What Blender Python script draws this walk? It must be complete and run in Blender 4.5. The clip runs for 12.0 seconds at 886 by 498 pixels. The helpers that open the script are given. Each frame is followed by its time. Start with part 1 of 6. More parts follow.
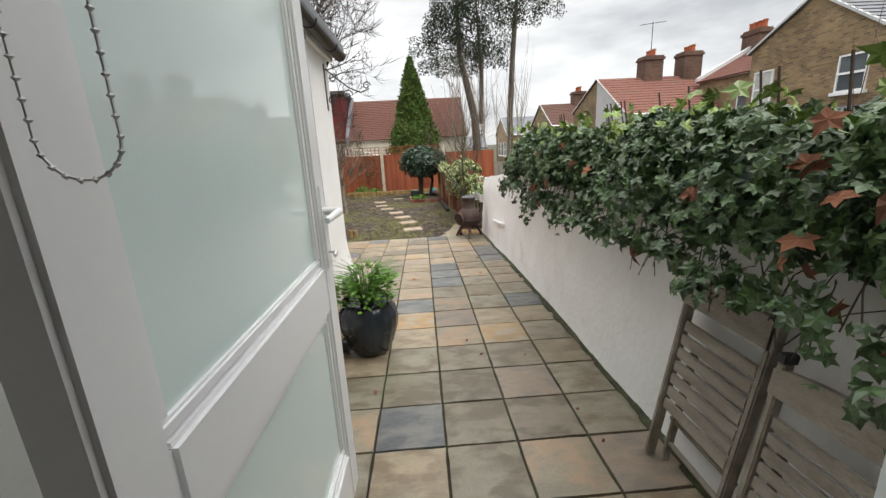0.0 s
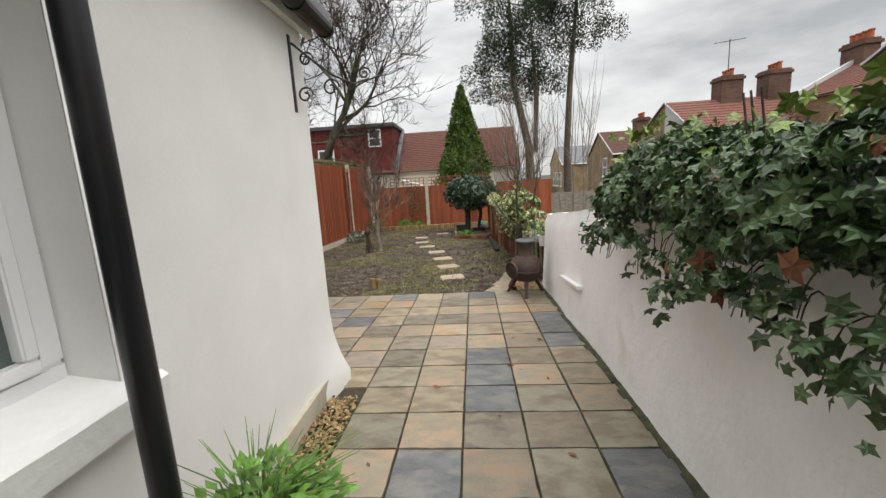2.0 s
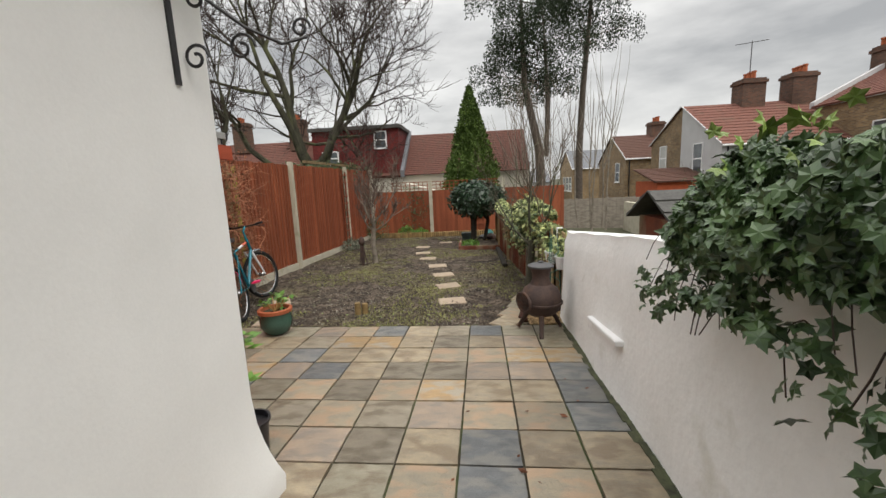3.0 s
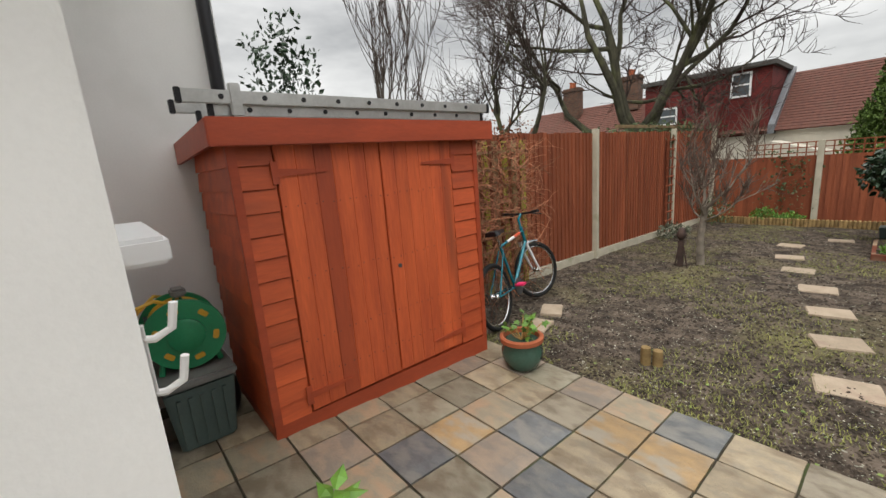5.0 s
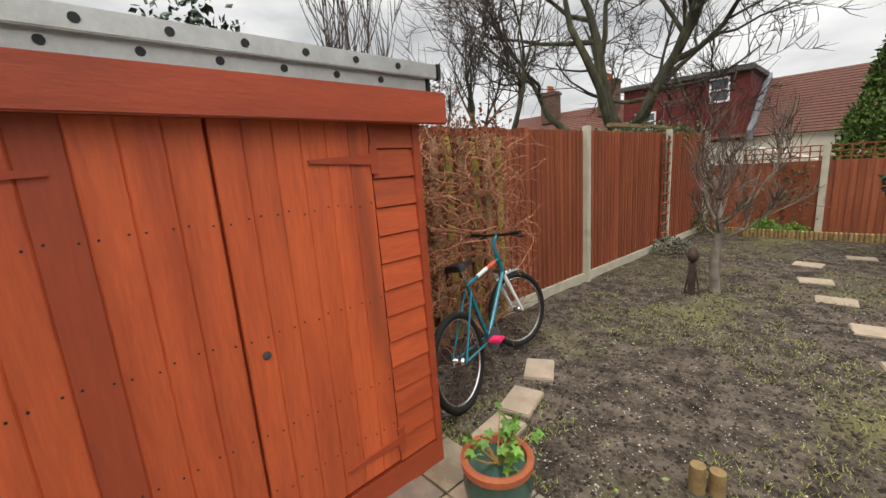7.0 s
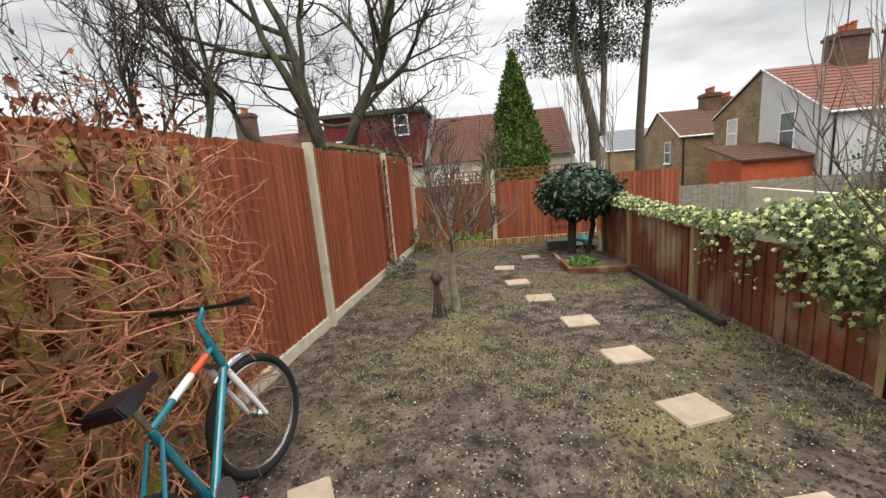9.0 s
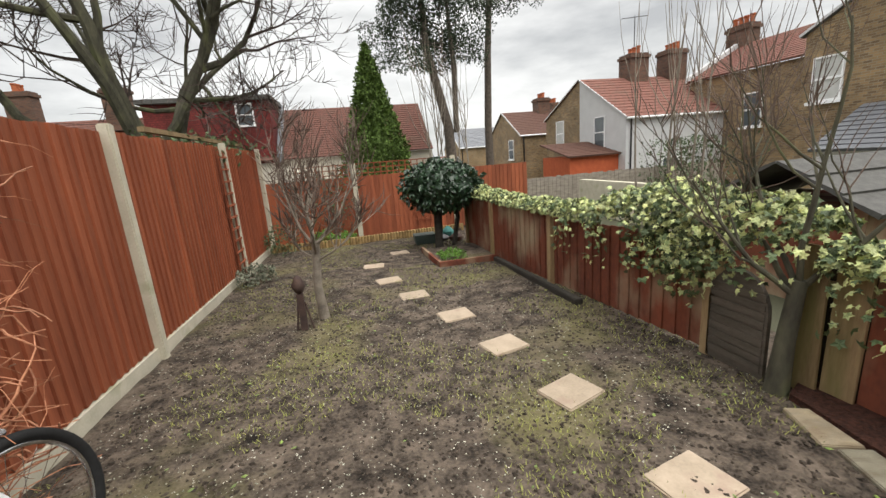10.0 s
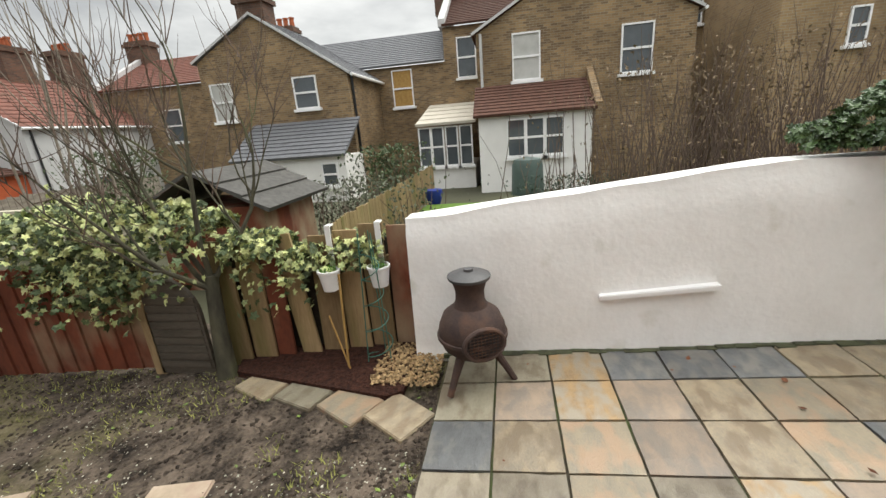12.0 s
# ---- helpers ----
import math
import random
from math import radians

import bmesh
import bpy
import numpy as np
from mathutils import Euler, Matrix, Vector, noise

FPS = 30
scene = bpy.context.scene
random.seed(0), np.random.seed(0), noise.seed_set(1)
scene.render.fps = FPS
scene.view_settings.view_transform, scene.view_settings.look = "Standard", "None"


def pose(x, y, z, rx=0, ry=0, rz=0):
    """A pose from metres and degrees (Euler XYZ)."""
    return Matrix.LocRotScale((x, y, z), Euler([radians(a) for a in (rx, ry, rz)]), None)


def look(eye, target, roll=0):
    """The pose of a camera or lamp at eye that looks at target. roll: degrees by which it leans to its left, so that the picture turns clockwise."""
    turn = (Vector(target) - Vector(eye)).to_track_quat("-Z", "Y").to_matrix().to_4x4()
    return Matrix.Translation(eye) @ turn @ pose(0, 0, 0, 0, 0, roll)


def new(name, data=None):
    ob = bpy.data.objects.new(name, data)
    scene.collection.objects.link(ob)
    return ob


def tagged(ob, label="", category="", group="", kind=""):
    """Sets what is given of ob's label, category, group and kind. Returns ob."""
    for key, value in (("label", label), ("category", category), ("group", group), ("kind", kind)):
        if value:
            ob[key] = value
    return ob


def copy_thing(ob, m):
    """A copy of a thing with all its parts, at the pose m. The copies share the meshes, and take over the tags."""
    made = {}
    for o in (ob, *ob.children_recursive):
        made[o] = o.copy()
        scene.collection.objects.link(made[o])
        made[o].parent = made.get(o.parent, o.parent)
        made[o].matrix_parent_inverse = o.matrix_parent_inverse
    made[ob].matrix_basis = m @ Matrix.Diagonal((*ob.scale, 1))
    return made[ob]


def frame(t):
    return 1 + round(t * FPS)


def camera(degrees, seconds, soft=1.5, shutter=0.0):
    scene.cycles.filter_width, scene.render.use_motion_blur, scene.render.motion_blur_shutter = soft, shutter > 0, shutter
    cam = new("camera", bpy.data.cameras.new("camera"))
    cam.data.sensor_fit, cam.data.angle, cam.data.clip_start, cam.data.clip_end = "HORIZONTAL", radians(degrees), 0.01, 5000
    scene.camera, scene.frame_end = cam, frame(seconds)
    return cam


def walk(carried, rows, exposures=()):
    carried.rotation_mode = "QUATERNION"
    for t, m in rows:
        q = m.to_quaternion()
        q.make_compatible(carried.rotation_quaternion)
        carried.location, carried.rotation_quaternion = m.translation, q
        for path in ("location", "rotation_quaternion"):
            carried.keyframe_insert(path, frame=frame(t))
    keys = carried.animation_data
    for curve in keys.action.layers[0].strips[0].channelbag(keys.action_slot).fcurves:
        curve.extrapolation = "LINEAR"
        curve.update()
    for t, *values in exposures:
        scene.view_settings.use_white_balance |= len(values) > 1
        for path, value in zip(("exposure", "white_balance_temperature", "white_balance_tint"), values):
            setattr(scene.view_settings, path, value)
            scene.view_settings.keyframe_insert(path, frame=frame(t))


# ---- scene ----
cam = camera(95.7, 12.0)
PATH = [
    (0, (0.112, 0.134, 1.309), (0.196, 2.068, 0.807), -2.9),
    (0.5, (0.215, 0.497, 1.312), (0.157, 2.443, 0.853), -3.8),
    (1, (0.247, 0.882, 1.256), (0.169, 2.833, 0.824), -3.1),
    (1.5, (0.233, 1.37, 1.247), (0.122, 3.33, 0.867), -3.0),
    (2, (0.256, 1.893, 1.25), (0.097, 3.857, 0.905), -3.3),
    (2.5, (0.273, 2.405, 1.261), (0.118, 4.371, 0.931), -2.7),
    (2.7, (0.295, 2.595, 1.276), (0.131, 4.561, 0.946), -2.5),
    (4.3, (0.311, 3.956, 1.415), (-0.56, 5.717, 1.043), -4.3),
    (4.5, (0.258, 4.105, 1.427), (-0.814, 5.748, 1.036), -4.2),
    (5, (0.031, 4.438, 1.446), (-1.472, 5.693, 1.038), -4.4),
    (5.5, (-0.154, 4.713, 1.441), (-1.953, 5.493, 1.05), -4.4),
    (6, (-0.328, 4.941, 1.407), (-2.175, 5.588, 0.996), -5.0),
    (6.5, (-0.593, 5.227, 1.434), (-2.255, 6.251, 0.996), -4.6),
    (7, (-0.834, 5.558, 1.414), (-2.267, 6.895, 1.019), -4.0),
    (7.2, (-0.935, 5.67, 1.431), (-2.271, 7.111, 1.056), -4.2),
    (8.8, (-1.514, 6.481, 1.389), (-1.879, 8.413, 1.021), -4.6),
    (9, (-1.564, 6.483, 1.389), (-1.814, 8.432, 1.013), -4.7),
    (9.5, (-1.67, 6.683, 1.368), (-1.615, 8.641, 0.961), -4.6),
    (10, (-1.605, 6.844, 1.339), (-1.198, 8.75, 0.892), -4.6),
    (10.5, (-1.594, 6.889, 1.358), (-0.777, 8.645, 0.863), -4.4),
    (10.8, (-1.617, 6.881, 1.354), (-0.538, 8.484, 0.837), -4.5),
    (11, (-1.599, 6.895, 1.349), (-0.345, 8.358, 0.814), -4.7),
    (11.5, (-1.499, 6.773, 1.323), (0.159, 7.743, 0.766), -4.6),
    (12, (-1.303, 6.611, 1.278), (0.581, 6.946, 0.697), -4.7),
]
EXPO = [(0.0, 0.86, 6600, 8), (2.5, 0.48, 6700, 8), (4.5, 0.35, 6800, 7), (5.5, 0.64, 6600, 8), (6.2, 0.76, 6650, 7), (7.0, 0.62, 6750, 8), (9.0, 0.86, 6720, 8), (12.0, 0.72, 6750, 6)]
walk(cam, [(t, look(eye, target, roll)) for t, eye, target, roll in PATH], EXPO)

# ---------------- light ----------------
world = bpy.data.worlds.new("sky")
scene.world = world
world.use_nodes = True
wn, wl = world.node_tree.nodes, world.node_tree.links
wn.clear()
sky = wn.new("ShaderNodeTexSky")
sky.sky_type, sky.sun_disc = "NISHITA", False
sky.sun_elevation, sky.sun_rotation = radians(59), radians(140)
tc, mp = wn.new("ShaderNodeTexCoord"), wn.new("ShaderNodeMapping")
mp.inputs["Scale"].default_value = (1, 1, 3.2)
cloud = wn.new("ShaderNodeTexNoise")
cloud.inputs["Scale"].default_value, cloud.inputs["Detail"].default_value, cloud.inputs["Roughness"].default_value = 2.1, 7, 0.55
cramp = wn.new("ShaderNodeValToRGB")
cramp.color_ramp.elements[0].position, cramp.color_ramp.elements[0].color = 0.33, (3.3, 3.35, 3.5, 1)
cramp.color_ramp.elements[1].position, cramp.color_ramp.elements[1].color = 0.64, (7.0, 7.0, 7.1, 1)
wmix, wbg, wout = wn.new("ShaderNodeMix"), wn.new("ShaderNodeBackground"), wn.new("ShaderNodeOutputWorld")
wmix.data_type = "RGBA"
wmix.inputs[0].default_value = 0.93
wl.new(tc.outputs["Generated"], mp.inputs["Vector"]), wl.new(mp.outputs[0], cloud.inputs["Vector"])
wl.new(cloud.outputs["Fac"], cramp.inputs[0])
sepz, lift, grade = wn.new("ShaderNodeSeparateXYZ"), wn.new("ShaderNodeMapRange"), wn.new("ShaderNodeVectorMath")
lift.inputs[1].default_value, lift.inputs[2].default_value, lift.inputs[3].default_value, lift.inputs[4].default_value = 0.3, 1.0, 1.0, 3.3
grade.operation = "SCALE"
wl.new(tc.outputs["Generated"], sepz.inputs[0]), wl.new(sepz.outputs["Z"], lift.inputs[0])
wl.new(cramp.outputs[0], grade.inputs[0]), wl.new(lift.outputs[0], grade.inputs["Scale"])
wl.new(sky.outputs[0], wmix.inputs[6]), wl.new(grade.outputs[0], wmix.inputs[7])
wl.new(wmix.outputs[2], wbg.inputs[0]), wl.new(wbg.outputs[0], wout.inputs[0])
wbg.inputs[1].default_value = 0.1
sun = bpy.data.lights.new("sun", "SUN")
sun.energy, sun.angle, sun.color = 1.5, radians(50), (1.0, 0.98, 0.95)
new("sun", sun).matrix_world = look((5, -2, 13), (0, 4, 0))

# ---------------- materials ----------------


def mat(name, c1, c2=None, scale=8.0, rough=0.7, bump=0.2, metal=0.0, fine=60.0, stretch=(1, 1, 1), vary=0.0, c3=None, spots=(0.55, 0.7), spot_scale=2.0, depth=0.01, coat=0.0, island=False, span=(0.5, 0.95)):
    """Two-scale noise colour with a third stain colour, bump, and a tint that varies from piece to piece."""
    m = bpy.data.materials.new(name)
    m.use_nodes = True
    n, l = m.node_tree.nodes, m.node_tree.links
    b = n["Principled BSDF"]
    c2 = c2 or tuple(x * 0.75 for x in c1)
    co, mapn = n.new("ShaderNodeTexCoord"), n.new("ShaderNodeMapping")
    mapn.inputs["Scale"].default_value = stretch
    if vary and not island:
        place, shift = n.new("ShaderNodeObjectInfo"), n.new("ShaderNodeVectorMath")
        l.new(co.outputs["Object"], shift.inputs[0]), l.new(place.outputs["Location"], shift.inputs[1])
        l.new(shift.outputs[0], mapn.inputs[0])
    else:
        l.new(co.outputs["Object"], mapn.inputs[0])
    n1, n2 = n.new("ShaderNodeTexNoise"), n.new("ShaderNodeTexNoise")
    n1.inputs["Scale"].default_value, n1.inputs["Detail"].default_value = scale, 6
    n2.inputs["Scale"].default_value, n2.inputs["Detail"].default_value = fine, 4
    for k in (n1, n2):
        l.new(mapn.outputs[0], k.inputs["Vector"])
    add = n.new("ShaderNodeMath")
    add.operation = "MULTIPLY_ADD"
    l.new(n2.outputs["Fac"], add.inputs[0])
    add.inputs[1].default_value = 0.45
    l.new(n1.outputs["Fac"], add.inputs[2])
    ramp = n.new("ShaderNodeValToRGB")
    ramp.color_ramp.elements[0].position, ramp.color_ramp.elements[1].position = span
    ramp.color_ramp.elements[0].color, ramp.color_ramp.elements[1].color = (*c2, 1), (*c1, 1)
    l.new(add.outputs[0], ramp.inputs[0])
    out = ramp.outputs[0]
    if c3:
        n3, r3, mx = n.new("ShaderNodeTexNoise"), n.new("ShaderNodeValToRGB"), n.new("ShaderNodeMix")
        n3.inputs["Scale"].default_value, n3.inputs["Detail"].default_value = spot_scale, 8
        l.new(mapn.outputs[0], n3.inputs["Vector"])
        r3.color_ramp.elements[0].position, r3.color_ramp.elements[1].position = spots
        mx.data_type = "RGBA"
        l.new(n3.outputs["Fac"], r3.inputs[0]), l.new(r3.outputs[0], mx.inputs[0])
        l.new(out, mx.inputs[6])
        mx.inputs[7].default_value = (*c3, 1)
        out = mx.outputs[2]
    if vary:
        info, hsv, mr = n.new("ShaderNodeNewGeometry" if island else "ShaderNodeObjectInfo"), n.new("ShaderNodeHueSaturation"), n.new("ShaderNodeMapRange")
        mr.inputs[3].default_value, mr.inputs[4].default_value = 1 - vary, 1 + vary
        l.new(info.outputs["Random Per Island" if island else "Random"], mr.inputs[0])
        l.new(mr.outputs[0], hsv.inputs["Value"])
        l.new(out, hsv.inputs["Color"])
        out = hsv.outputs[0]
    l.new(out, b.inputs["Base Color"])
    b.inputs["Roughness"].default_value, b.inputs["Metallic"].default_value = rough, metal
    b.inputs["Coat Weight"].default_value = coat
    if rough >= 0.7:
        b.inputs["Specular IOR Level"].default_value = 0.2
    if bump:
        bp = n.new("ShaderNodeBump")
        bp.inputs["Strength"].default_value, bp.inputs["Distance"].default_value = bump, depth
        l.new(add.outputs[0], bp.inputs["Height"]), l.new(bp.outputs[0], b.inputs["Normal"])
    return m


def brick_mat(name, c1, c2, mortar, w=0.225, h=0.075, vert="x"):
    m = mat(name, c1, c2)
    n, l = m.node_tree.nodes, m.node_tree.links
    b = n["Principled BSDF"]
    co, sep, com, br = n.new("ShaderNodeTexCoord"), n.new("ShaderNodeSeparateXYZ"), n.new("ShaderNodeCombineXYZ"), n.new("ShaderNodeTexBrick")
    ad = n.new("ShaderNodeMath")
    l.new(co.outputs["Object"], sep.inputs[0])
    l.new(sep.outputs["X"], ad.inputs[0]), l.new(sep.outputs["Y"], ad.inputs[1])
    l.new(ad.outputs[0], com.inputs["X"]), l.new(sep.outputs["Z"], com.inputs["Y"])
    l.new(com.outputs[0], br.inputs["Vector"])
    br.inputs["Scale"].default_value, br.inputs["Brick Width"].default_value, br.inputs["Row Height"].default_value = 1, w, h
    br.inputs["Mortar Size"].default_value = 0.008
    br.inputs["Color1"].default_value, br.inputs["Color2"].default_value, br.inputs["Mortar"].default_value = (*c1, 1), (*c2, 1), (*mortar, 1)
    mx = n.new("ShaderNodeMix")
    mx.data_type, mx.blend_type = "RGBA", "MULTIPLY"
    mx.inputs[0].default_value = 0.6
    big, rp = n.new("ShaderNodeTexNoise"), n.new("ShaderNodeValToRGB")
    big.inputs["Scale"].default_value, big.inputs["Detail"].default_value = 0.8, 6
    rp.color_ramp.elements[0].position, rp.color_ramp.elements[0].color = 0.35, (0.45, 0.43, 0.42, 1)
    rp.color_ramp.elements[1].position, rp.color_ramp.elements[1].color = 0.65, (1, 1, 1, 1)
    l.new(co.outputs["Object"], big.inputs["Vector"]), l.new(big.outputs["Fac"], rp.inputs[0])
    l.new(br.outputs["Color"], mx.inputs[6]), l.new(rp.outputs[0], mx.inputs[7])
    l.new(mx.outputs[2], b.inputs["Base Color"])
    return m


RENDER = mat("white_render", (0.80, 0.79, 0.77), (0.74, 0.73, 0.71), 3, 0.75, 0.25, fine=90, c3=(0.68, 0.67, 0.64), spots=(0.6, 0.8), spot_scale=1.2, depth=0.004)
LIMEWASH = mat("limewashed_masonry", (0.86, 0.855, 0.84), (0.79, 0.785, 0.765), 4, 0.85, 0.45, fine=28, c3=(0.70, 0.69, 0.64), spots=(0.62, 0.72), spot_scale=3, depth=0.02)
GROT = mat("green_grime", (0.10, 0.11, 0.06), (0.04, 0.04, 0.03), 12, 0.95, 0.6, depth=0.01)
UPVC = mat("white_upvc", (0.82, 0.82, 0.82), (0.79, 0.79, 0.79), 2, 0.3, 0.0)
FROST = mat("frosted_glass", (0.70, 0.80, 0.775), (0.66, 0.76, 0.735), 1.5, 0.035, 0.02, fine=300, depth=0.001)
DARKFROST = mat("dark_frosted_glass", (0.13, 0.155, 0.145), (0.08, 0.10, 0.092), 1.2, 0.16, 0.02, fine=200, depth=0.001)
BLACKP = mat("black_plastic", (0.012, 0.012, 0.014), (0.008, 0.008, 0.01), 5, 0.3, 0.05)
IRON = mat("wrought_iron", (0.02, 0.018, 0.02), (0.01, 0.01, 0.01), 20, 0.5, 0.2)
JOINT = mat("sandy_joint", (0.07, 0.058, 0.04), (0.03, 0.027, 0.02), 20, 0.95, 0.6, c3=(0.06, 0.075, 0.03), spots=(0.5, 0.65), spot_scale=3)
STONE = []
for i, (a, b2, c) in enumerate([
        ((0.33, 0.265, 0.175), (0.22, 0.185, 0.135), (0.19, 0.145, 0.095)), ((0.29, 0.24, 0.165), (0.21, 0.185, 0.14), (0.33, 0.23, 0.15)),
        ((0.26, 0.235, 0.175), (0.20, 0.18, 0.13), (0.155, 0.125, 0.085)), ((0.38, 0.25, 0.12), (0.26, 0.18, 0.10), (0.30, 0.26, 0.20)),
        ((0.13, 0.135, 0.138), (0.085, 0.088, 0.09), (0.17, 0.165, 0.15)), ((0.24, 0.21, 0.155), (0.19, 0.16, 0.12), (0.13, 0.105, 0.072)),
        ((0.31, 0.235, 0.17), (0.23, 0.185, 0.145), (0.20, 0.17, 0.14))]):
    STONE.append(mat("riven_sandstone_%s" % "abcdefg"[i], a, b2, 8, 0.42, 0.7, fine=75, c3=c, spots=(0.46, 0.6), spot_scale=6, vary=0.2, depth=0.01, span=(0.55, 0.9), stretch=(1, 1.7, 1)))
PALESTONE = mat("pale_stepping_stone", (0.40, 0.32, 0.24), (0.28, 0.225, 0.165), 6, 0.85, 0.4, c3=(0.30, 0.22, 0.17), spots=(0.6, 0.72), spot_scale=5, vary=0.1)
SOIL = mat("bare_soil", (0.14, 0.11, 0.085), (0.012, 0.009, 0.007), 5.5, 0.95, 1.0, fine=38, c3=(0.15, 0.135, 0.06), spots=(0.54, 0.74), spot_scale=0.75, depth=0.05, span=(0.52, 0.92))
BARK_MULCH = mat("bark_mulch", (0.07, 0.028, 0.018), (0.02, 0.009, 0.007), 30, 0.95, 1.0, depth=0.03)
GRAVEL = mat("golden_gravel", (0.42, 0.30, 0.16), (0.26, 0.17, 0.09), 20, 0.8, 0.3, vary=0.45, island=True)
DEBRIS = mat("pale_chippings", (0.46, 0.43, 0.36), (0.18, 0.20, 0.15), 20, 0.9, 0.3, vary=0.5, island=True)
CLOD = mat("soil_clods", (0.088, 0.068, 0.052), (0.022, 0.017, 0.013), 20, 0.95, 0.6, vary=0.5, island=True)
GRASS = mat("grass_blades", (0.25, 0.255, 0.075), (0.15, 0.155, 0.05), 4, 0.7, 0.0, vary=0.45, island=True)
SHEDP = mat("red_brown_stained_timber", (0.62, 0.120, 0.036), (0.36, 0.060, 0.020), 3.5, 0.55, 0.3, fine=40, stretch=(2, 2, 0.22), c3=(0.20, 0.05, 0.022), spots=(0.58, 0.76), spot_scale=2.5, vary=0.07, depth=0.004)
SHEDH = mat("red_brown_stained_shiplap", (0.58, 0.108, 0.032), (0.36, 0.060, 0.020), 3.5, 0.55, 0.3, fine=40, stretch=(2, 0.3, 2), c3=(0.22, 0.055, 0.024), spots=(0.6, 0.8), spot_scale=2.5, vary=0.14, depth=0.004)
SHEDDARK = mat("darker_stained_board", (0.38, 0.068, 0.023), (0.25, 0.042, 0.017), 3.5, 0.55, 0.3, fine=40, stretch=(2, 2, 0.22), depth=0.004)
SHEDD = mat("red_brown_stained_trim", (0.40, 0.066, 0.023), (0.28, 0.046, 0.017), 6, 0.5, 0.2, fine=50, stretch=(2, 0.4, 2))
FELT = mat("roofing_felt", (0.11, 0.107, 0.10), (0.07, 0.067, 0.064), 10, 0.95, 0.5)
FENCE = mat("red_cedar_fence", (0.32, 0.098, 0.046), (0.18, 0.052, 0.027), 3, 0.75, 0.3, fine=40, stretch=(2, 2, 0.2), vary=0.16, depth=0.004)
FENCER = mat("weathered_red_fence", (0.22, 0.066, 0.036), (0.10, 0.036, 0.024), 2.2, 0.85, 0.4, fine=30, stretch=(1, 0.9, 0.5), c3=(0.34, 0.27, 0.18), spots=(0.48, 0.66), spot_scale=1.6, depth=0.005)
FENCEB = mat("raw_weathered_boards", (0.35, 0.255, 0.14), (0.19, 0.13, 0.07), 2.5, 0.85, 0.35, fine=40, stretch=(2, 2, 0.25), c3=(0.14, 0.13, 0.045), spots=(0.52, 0.7), spot_scale=2, vary=0.22)
GREYWOOD = mat("silvered_teak", (0.34, 0.30, 0.25), (0.18, 0.155, 0.125), 4, 0.85, 0.4, fine=60, stretch=(1, 3, 3), vary=0.12)
# real dark timber, and the added sheets that darken fence gaps and window_1
DARKWOOD = mat("dark_weathered_board_and_shade", (0.055, 0.05, 0.042), (0.03, 0.027, 0.022), 4, 0.85, 0.5, stretch=(1, 0.4, 3))
PANELW = mat("grey_brown_panel_board", (0.13, 0.112, 0.09), (0.065, 0.056, 0.045), 4, 0.85, 0.5, stretch=(1, 0.4, 3))
CONC = mat("pale_concrete", (0.52, 0.48, 0.38), (0.40, 0.37, 0.29), 5, 0.9, 0.4, c3=(0.22, 0.23, 0.12), spots=(0.62, 0.8), spot_scale=2)
LOGS = mat("pale_log_edging", (0.36, 0.25, 0.11), (0.20, 0.13, 0.06), 10, 0.85, 0.4, vary=0.25)
BARK = mat("grey_green_bark", (0.105, 0.10, 0.068), (0.045, 0.042, 0.032), 6, 0.95, 0.8, fine=30, stretch=(1, 1, 0.4), c3=(0.13, 0.135, 0.07), spots=(0.5, 0.65), spot_scale=3, depth=0.02)
FRUITTWIG = mat("grey_brown_twigs", (0.16, 0.115, 0.09), (0.08, 0.058, 0.048), 6, 0.9, 0.2)
TWIG = mat("brown_twigs", (0.085, 0.062, 0.052), (0.045, 0.034, 0.03), 6, 0.9, 0.2)
PINEBARK = mat("pine_bark", (0.13, 0.105, 0.085), (0.06, 0.05, 0.042), 8, 0.95, 0.6)
FRUITBARK = mat("pale_fruit_tree_bark", (0.30, 0.26, 0.21), (0.13, 0.11, 0.09), 8, 0.9, 0.5)
REDTWIG = mat("dry_red_creeper_stems", (0.47, 0.22, 0.125), (0.24, 0.10, 0.06), 9, 0.8, 0.3, vary=0.5, island=True)
MOSS = mat("mossy_yellow_green_board", (0.42, 0.40, 0.06), (0.22, 0.20, 0.05), 4, 0.85, 0.4, stretch=(2, 2, 0.3))
DRYLEAF = mat("dry_brown_leaves", (0.22, 0.095, 0.052), (0.11, 0.045, 0.027), 12, 0.85, 0.2, vary=0.5, island=True)


def leafmat(name, c1, c2, rough=0.45, vary=0.4):
    m = mat(name, c1, c2, 12, rough, 0.1, vary=vary, island=True)
    m.node_tree.nodes["Principled BSDF"].inputs["Subsurface Weight"].default_value = 0.0
    return m


IVY = leafmat("dark_ivy_leaf", (0.072, 0.120, 0.038), (0.030, 0.062, 0.022), 0.36)
IVYNEW = leafmat("young_ivy_leaf", (0.17, 0.24, 0.045), (0.12, 0.18, 0.035))
VARIEG = leafmat("variegated_ivy_leaf", (0.60, 0.61, 0.27), (0.19, 0.26, 0.10), 0.45, 0.5)
# laurel leaves; its dark green also paints the shade inside the ivy hedge
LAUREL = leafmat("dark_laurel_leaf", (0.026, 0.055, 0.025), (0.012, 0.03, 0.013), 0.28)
CONIFER = leafmat("conifer_spray", (0.10, 0.155, 0.03), (0.04, 0.07, 0.017), 0.7)
PINEN = leafmat("pine_needle_clump", (0.05, 0.068, 0.036), (0.022, 0.032, 0.018), 0.8)
